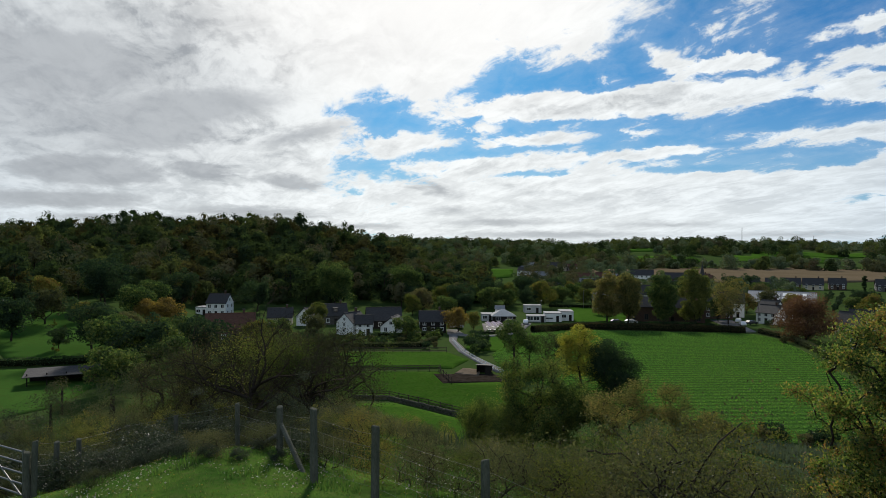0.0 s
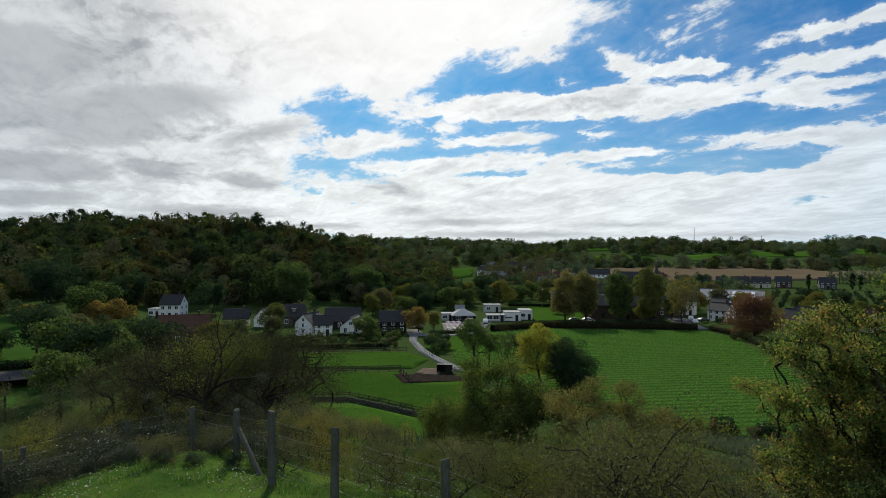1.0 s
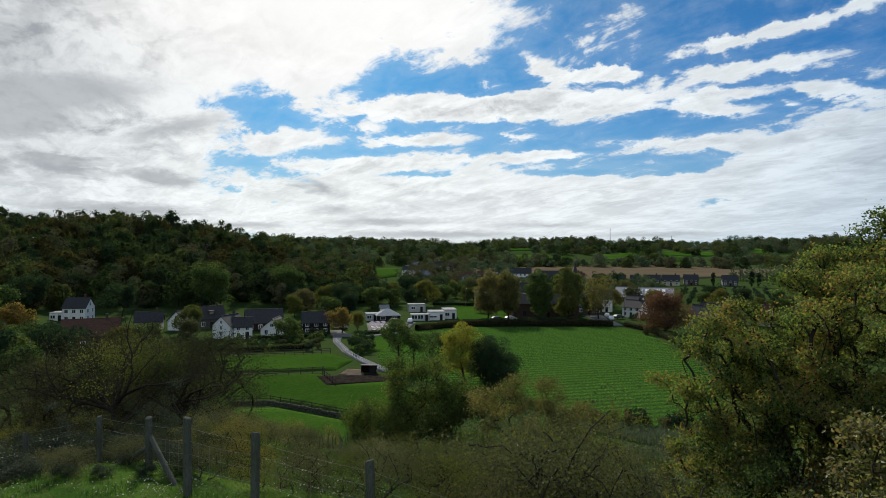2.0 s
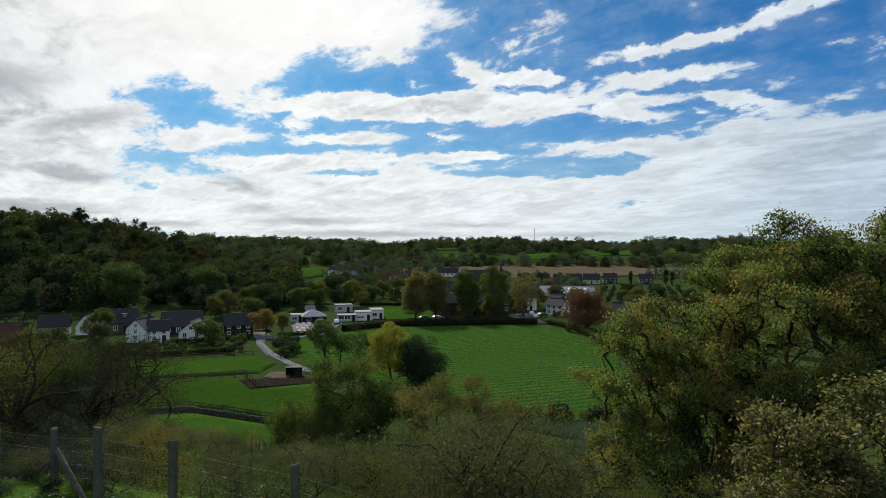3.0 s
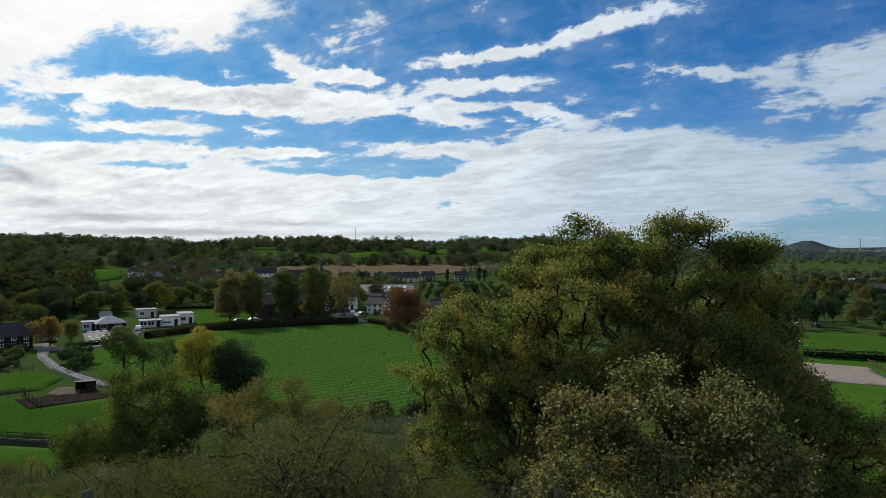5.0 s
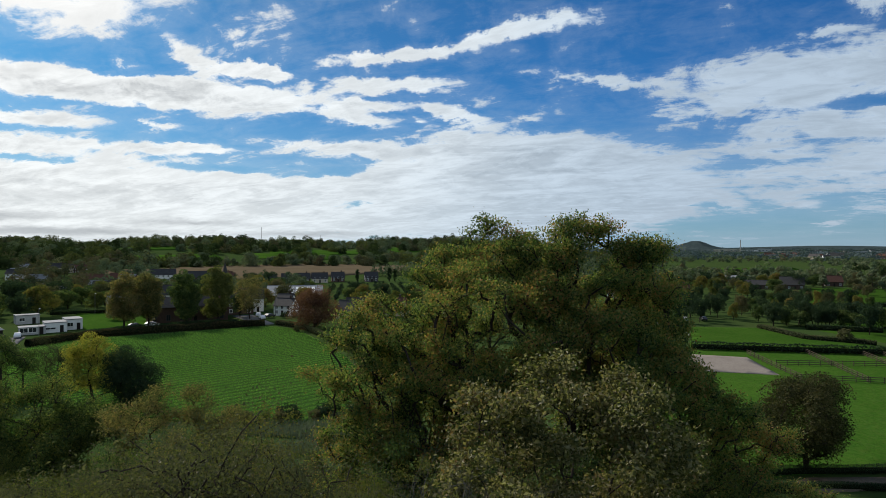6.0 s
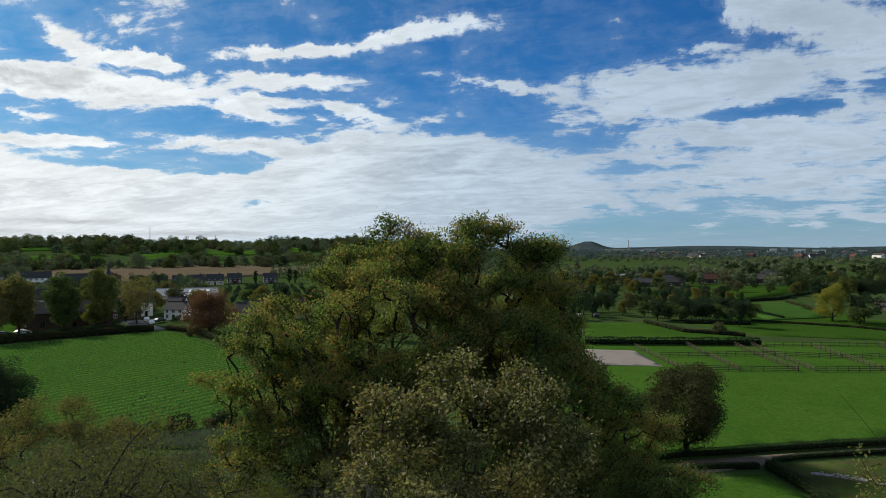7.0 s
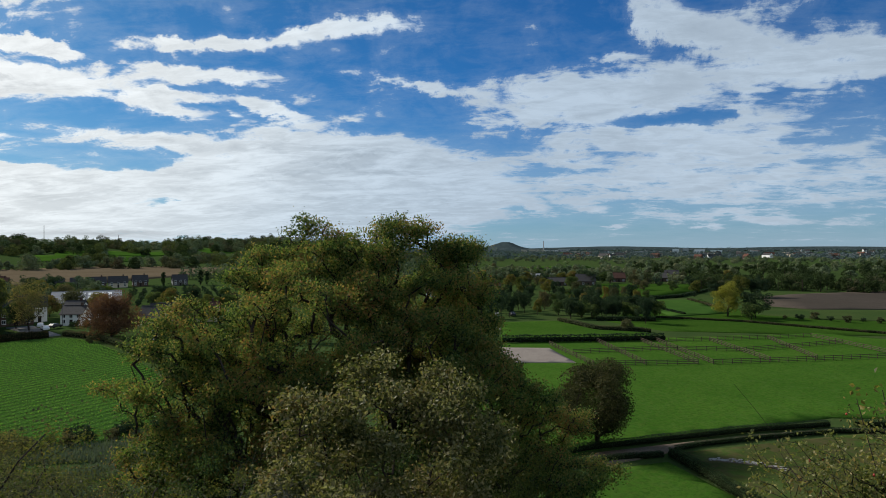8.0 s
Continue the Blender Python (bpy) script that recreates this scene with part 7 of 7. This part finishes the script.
for x0, y0, t0 in ((-2.75, 12.35, 0.98), (-4.35, 14.1, 0.72)):
    a = Vector((x0 - POSTS[0][0], y0 - POSTS[0][1], float(height(x0, y0)) - fence.location.z - 0.05))
    b = tops[6] + Vector((0, 0, t0))
    v, f = tubes([(a, b, 0.055, 0.05)], 9)
    part("strut", mesh_of("strut", v, f, M_POST, True), fence)

gate = thing("field_gate", -8.55, 12.6, float(height(-8.55, 12.6)) - 0.1, "grey galvanised tubular field gate", "gate", turn=152)
for k in range(5):
    wire_part("bar", [(0, 0, 0.2 + 0.22 * k), (3.0, 0, 0.2 + 0.22 * k)], 0.02, gate, M_WIRE)
for px in (0.0, 1.5, 3.0):
    wire_part("upright", [(px, 0, 0.12), (px, 0, 1.12)], 0.024, gate, M_WIRE)
wire_part("brace", [(0.05, 0.02, 0.2), (1.5, 0.02, 1.08)], 0.018, gate, M_WIRE)
part("hinge_post", round_post("hinge_post", 1.5, 0.07, M_POST), gate, at=(-0.12, 0, -0.4))


def blades(name, spots, tall, wide, mat, label, seed, lean=0.5):
    """Grass blades: narrow upright slips that bend over."""
    rng = np.random.default_rng(seed)
    p = np.array(spots, float)
    n = len(p)
    z = height(p[:, 0], p[:, 1])
    th = rng.uniform(0, 2 * math.pi, n)
    h = tall * rng.uniform(0.5, 1.3, n)
    d = np.stack([np.cos(th), np.sin(th)], 1)
    w = np.stack([-d[:, 1], d[:, 0], np.zeros(n)], 1) * wide * 0.5
    b = np.stack([p[:, 0], p[:, 1], z], 1)
    k = lean * rng.uniform(0.2, 1.2, n)[:, None] * h[:, None]
    m = b + np.concatenate([d * k * 0.3, (h * 0.6)[:, None]], 1)
    t = b + np.concatenate([d * k, (h * 0.95)[:, None]], 1)
    v = np.stack([b - w, b + w, m + w * 0.8, m - w * 0.8, t + w * 0.15, t - w * 0.15], 1).reshape(-1, 3)
    i = np.arange(n)[:, None] * 6
    f = np.concatenate([i + [0, 1, 2, 3], i + [3, 2, 4, 5]])
    return tagged(new(name, mesh_of(name, v, f, mat)), label, "grass", kind="stuff")


rg = np.random.default_rng(91)


def sector(n, r0, r1, a0, a1):
    r, a = np.sqrt(rg.uniform(r0 * r0, r1 * r1, n)), np.radians(rg.uniform(a0, a1, n))
    return np.stack([r * np.sin(a), r * np.cos(a)], 1)


patch("hill_pasture", [(-24, -10), (-24, 12), (-15, 20), (-9, 17), (-3.4, 13.8), (0.5, 11.5), (4, 7.5), (9, 0), (10, -12), (-8, -20)], M_HILL, "sunlit short grass of the hilltop pasture", 0.03, 0.8)
near = sector(48000, 9.5, 19, -42, 12)
tuft = np.sin(near[:, 0] * 3.1 + np.sin(near[:, 1] * 2.3) * 1.7) + np.sin(near[:, 1] * 4.1 + near[:, 0])
blades("meadow_grass", near[tuft < 0.5], 0.055, 0.011, M_BLADES, "short green pasture grass on the hilltop", 92)
blades("long_grass", near[tuft > 0.9][:9000], 0.13, 0.013, M_BLADES, "longer green grass tussocks by the fence", 93, 0.7)
p = sector(2600, 9.5, 17, -42, 6)
v, f = leaves(np.column_stack([p, height(p[:, 0], p[:, 1]) + 0.06]), 0.04, rg)
tagged(new("fallen_leaves", mesh_of("fallen_leaves", v, f, M_YELLOW)), "fallen yellow leaves strewn in the grass", "leaf litter", kind="stuff")
p = sector(5200, 9.5, 16, -42, 6)
p = p[np.sin(p[:, 0] * 1.9 + 1.0) + np.sin(p[:, 1] * 2.7) + rg.normal(size=len(p)) * 0.6 > 0.3]
v, f = leaves(np.column_stack([p, height(p[:, 0], p[:, 1]) + 0.06]), 0.045, rg, slim=0.7, out=np.tile([0, -0.1, 1.0], (len(p), 1)), loose=0.6)
tagged(new("fallen_leaves", mesh_of("fallen_leaves", v, f, M_LITTER)), "fallen dry leaves in the grass, coloured paler for their gloss", "leaf litter", kind="stuff")
p = sector(26000, 17, 62, -46, 66)
blades("slope_grass", p, 0.5, 0.05, M_RANK, "rank pale grass on the steep slope", 94, 0.8)
p = sector(52000, 54, 94, 16, 40)
blades("reed_bed", p[(np.hypot(p[:, 0] - 40, p[:, 1] - 68) < rg.uniform(9, 24, len(p))) & (np.sin(p[:, 1] * 0.5 + 2 * np.sin(p[:, 0] * 0.31)) + np.sin(p[:, 0] * 0.43 + p[:, 1] * 0.2) > -0.5)], 0.9, 0.07, M_REED, "grey-green reeds and rushes at the field edge", 95, 0.5)

# rows of the young crop
rows_x, rows_y = [], []
for k, yy in enumerate(np.arange(76, 198, 0.55)):
    if k % 4 > 1:
        continue
    xx = np.arange(10, 97, 0.5)
    jitter = rg.normal(size=(2, len(xx)))
    rows_x.append(xx + jitter[0] * 0.14)
    rows_y.append(yy + 0.05 * (xx - 50) + jitter[1] * 0.06)
cx_, cy_ = np.concatenate(rows_x), np.concatenate(rows_y)
EDGE = [(26, 188), (41, 197), (61, 193), (89, 188), (94, 184), (95, 172), (89, 150), (80, 122), (68, 96), (52, 77), (36, 82), (30, 96), (12, 128), (12, 150), (22, 178)]


def inside(corners, xs, ys):
    """Which places lie within the outline."""
    got = np.zeros(len(xs), bool)
    for (ax, ay), (bx, by) in zip(corners, corners[1:] + corners[:1]):
        got ^= ((ay > ys) != (by > ys)) & (xs < (bx - ax) * (ys - ay) / (by - ay + 1e-9) + ax)
    return got


within = inside(EDGE, cx_, cy_)
cx_, cy_ = cx_[within], cy_[within]
at = np.repeat(np.column_stack([cx_, cy_, height(cx_, cy_) + 0.24]), 5, axis=0)
at += rg.normal(size=at.shape) * [0.16, 0.10, 0.06]
v, f = leaves(at, 0.25, rg, slim=0.85, out=np.tile([0, -0.2, 1.0], (len(at), 1)), loose=0.35)
tagged(new("crop_plants", mesh_of("crop_plants", v, f, M_CROP)), "leafy green crop plants in even rows", "crop", kind="stuff")

# grazed tufts over the horse pasture, stones of the short path
p = sector(60000, 78, 170, 62, 97)
p = p[inside([(76, 27), (86, 17.5), (103, 1), (112, -20), (168, -22), (160, 20), (132, 42), (118, 56), (92, 50)], p[:, 0], p[:, 1])]
clump = np.sin(p[:, 0] * 0.9 + 2 * np.sin(p[:, 1] * 0.37)) + np.sin(p[:, 1] * 1.3 + np.sin(p[:, 0] * 0.6)) + rg.normal(size=len(p)) * 0.8
blades("pasture_tufts", p[clump > 0.7], 0.20, 0.09, M_TUFT, "darker grazed tufts of pasture grass", 97, 0.9)
bm = bmesh.new()
for _ in range(260):
    q = rg.uniform()
    x, y = 78.5 + 1.1 * math.sin(q * 2.6) + rg.normal() * 0.28, 11.0 - q * 8.2
    made = bmesh.ops.create_icosphere(bm, subdivisions=1, radius=float(rg.uniform(0.05, 0.13)))["verts"]
    bmesh.ops.scale(bm, vec=(1.0, 1.2, 0.6), verts=made)
    bmesh.ops.translate(bm, vec=(x, y, float(height(x, y)) + 0.18), verts=made)
stones = bpy.data.meshes.new("path_stones")
bm.to_mesh(stones)
bm.free()
stones.materials.append(M_PEBBLE)
tagged(new("path_stones", stones), "loose pale stones on the short path", "stones", kind="stuff")

# dog rose at the edge of the pasture
rose = thing("dog_rose", 6.5, -0.85, float(height(6.5, -0.85)) - 0.05, "arching dog rose with thin leaves and red hips", "shrub")
rs = np.random.default_rng(96)
tips, stems, big_tips = [], [], []
for i in range(34):
    # a cane rises, then arches over and carries side twigs on its upper half
    lean, deep = 1.45 - 1.7 * rs.uniform() ** 0.6, rs.uniform(-0.5, 0.5)
    rise = 2.75 - 0.35 * lean + rs.uniform(-0.5, 0.15)
    cane = [np.array([deep * q, lean * q ** 1.7, rise * (1 - (1 - q) ** 1.9)]) + rs.normal(size=3) * 0.035 for q in np.linspace(0, 1, 11)]
    stems += [(p, q, 0.013 * (1 - 0.075 * k), 0.013 * (1 - 0.075 * (k + 1))) for k, (p, q) in enumerate(zip(cane, cane[1:]))]
    for k in range(5, 11):
        for _ in range(2):
            way = rs.normal(size=3) + [0, 0.2, 0.35]
            way *= rs.uniform(0.16, 0.40) / np.linalg.norm(way)
            bend = cane[k] + way * 0.55 + rs.normal(size=3) * 0.02
            stems += [(cane[k], bend, 0.0042, 0.0032), (bend, cane[k] + way, 0.0032, 0.002)]
            tips += [bend, cane[k] + way * 0.8, cane[k] + way]
# one long bare shoot that arches out over the slope
shoot = [np.array([0.0, 0.3, 0.3]) + q * np.array([0.35, 0.35, 3.3]) + np.array([0.0, 0.9, -0.5]) * q * q + np.array([0.05 * math.sin(9 * q), 0.04 * math.cos(7 * q), 0.0]) for q in np.linspace(0, 1, 12)]
stems += [(a, b, 0.008 * (1 - k / 13), 0.008 * (1 - (k + 1) / 13)) for k, (a, b) in enumerate(zip(shoot, shoot[1:]))]
# young upright shoots with larger leaves
for i in range(4):
    cane = [np.array([0.1 * i * q, (0.12 + 0.13 * i) * q + 0.06 * math.sin(4 * q + i), (3.45 - 0.12 * i) * q]) for q in np.linspace(0, 1, 14)]
    stems += [(p, q, 0.010 * (1 - 0.05 * k), 0.010 * (1 - 0.05 * (k + 1))) for k, (p, q) in enumerate(zip(cane, cane[1:]))]
    big_tips += cane[9:]
v, f = tubes(stems, 5)
part("stem", mesh_of("stem", v, f, M_BARK, True), rose)
tips = np.array(tips)
pp = np.repeat(tips, 11, axis=0) + rs.normal(size=(len(tips) * 11, 3)) * 0.05
v, f = leaves(pp, 0.038, rs, 0.6, 0.6)
part("foliage", mesh_of("foliage", v, f, M_ROSE), rose)
pp = np.repeat(np.array(big_tips), 7, axis=0) + rs.normal(size=(len(big_tips) * 7, 3)) * 0.055
v, f = leaves(pp, 0.062, rs, 0.45, 0.6)
part("shoot_foliage", mesh_of("shoot_foliage", v, f, M_YELLOW), rose, "larger pale green young leaves")
bm = bmesh.new()
bmesh.ops.create_icosphere(bm, subdivisions=2, radius=0.011)
bmesh.ops.scale(bm, vec=(0.85, 0.85, 1.25), verts=bm.verts)
hip = bpy.data.meshes.new("rose_hip")
bm.to_mesh(hip)
bm.free()
hip.materials.append(M_HIP)
for q in tips[rs.permutation(len(tips))[:34]]:
    part("rose_hip", hip, rose, at=tuple(q + [0, 0, -0.02]))
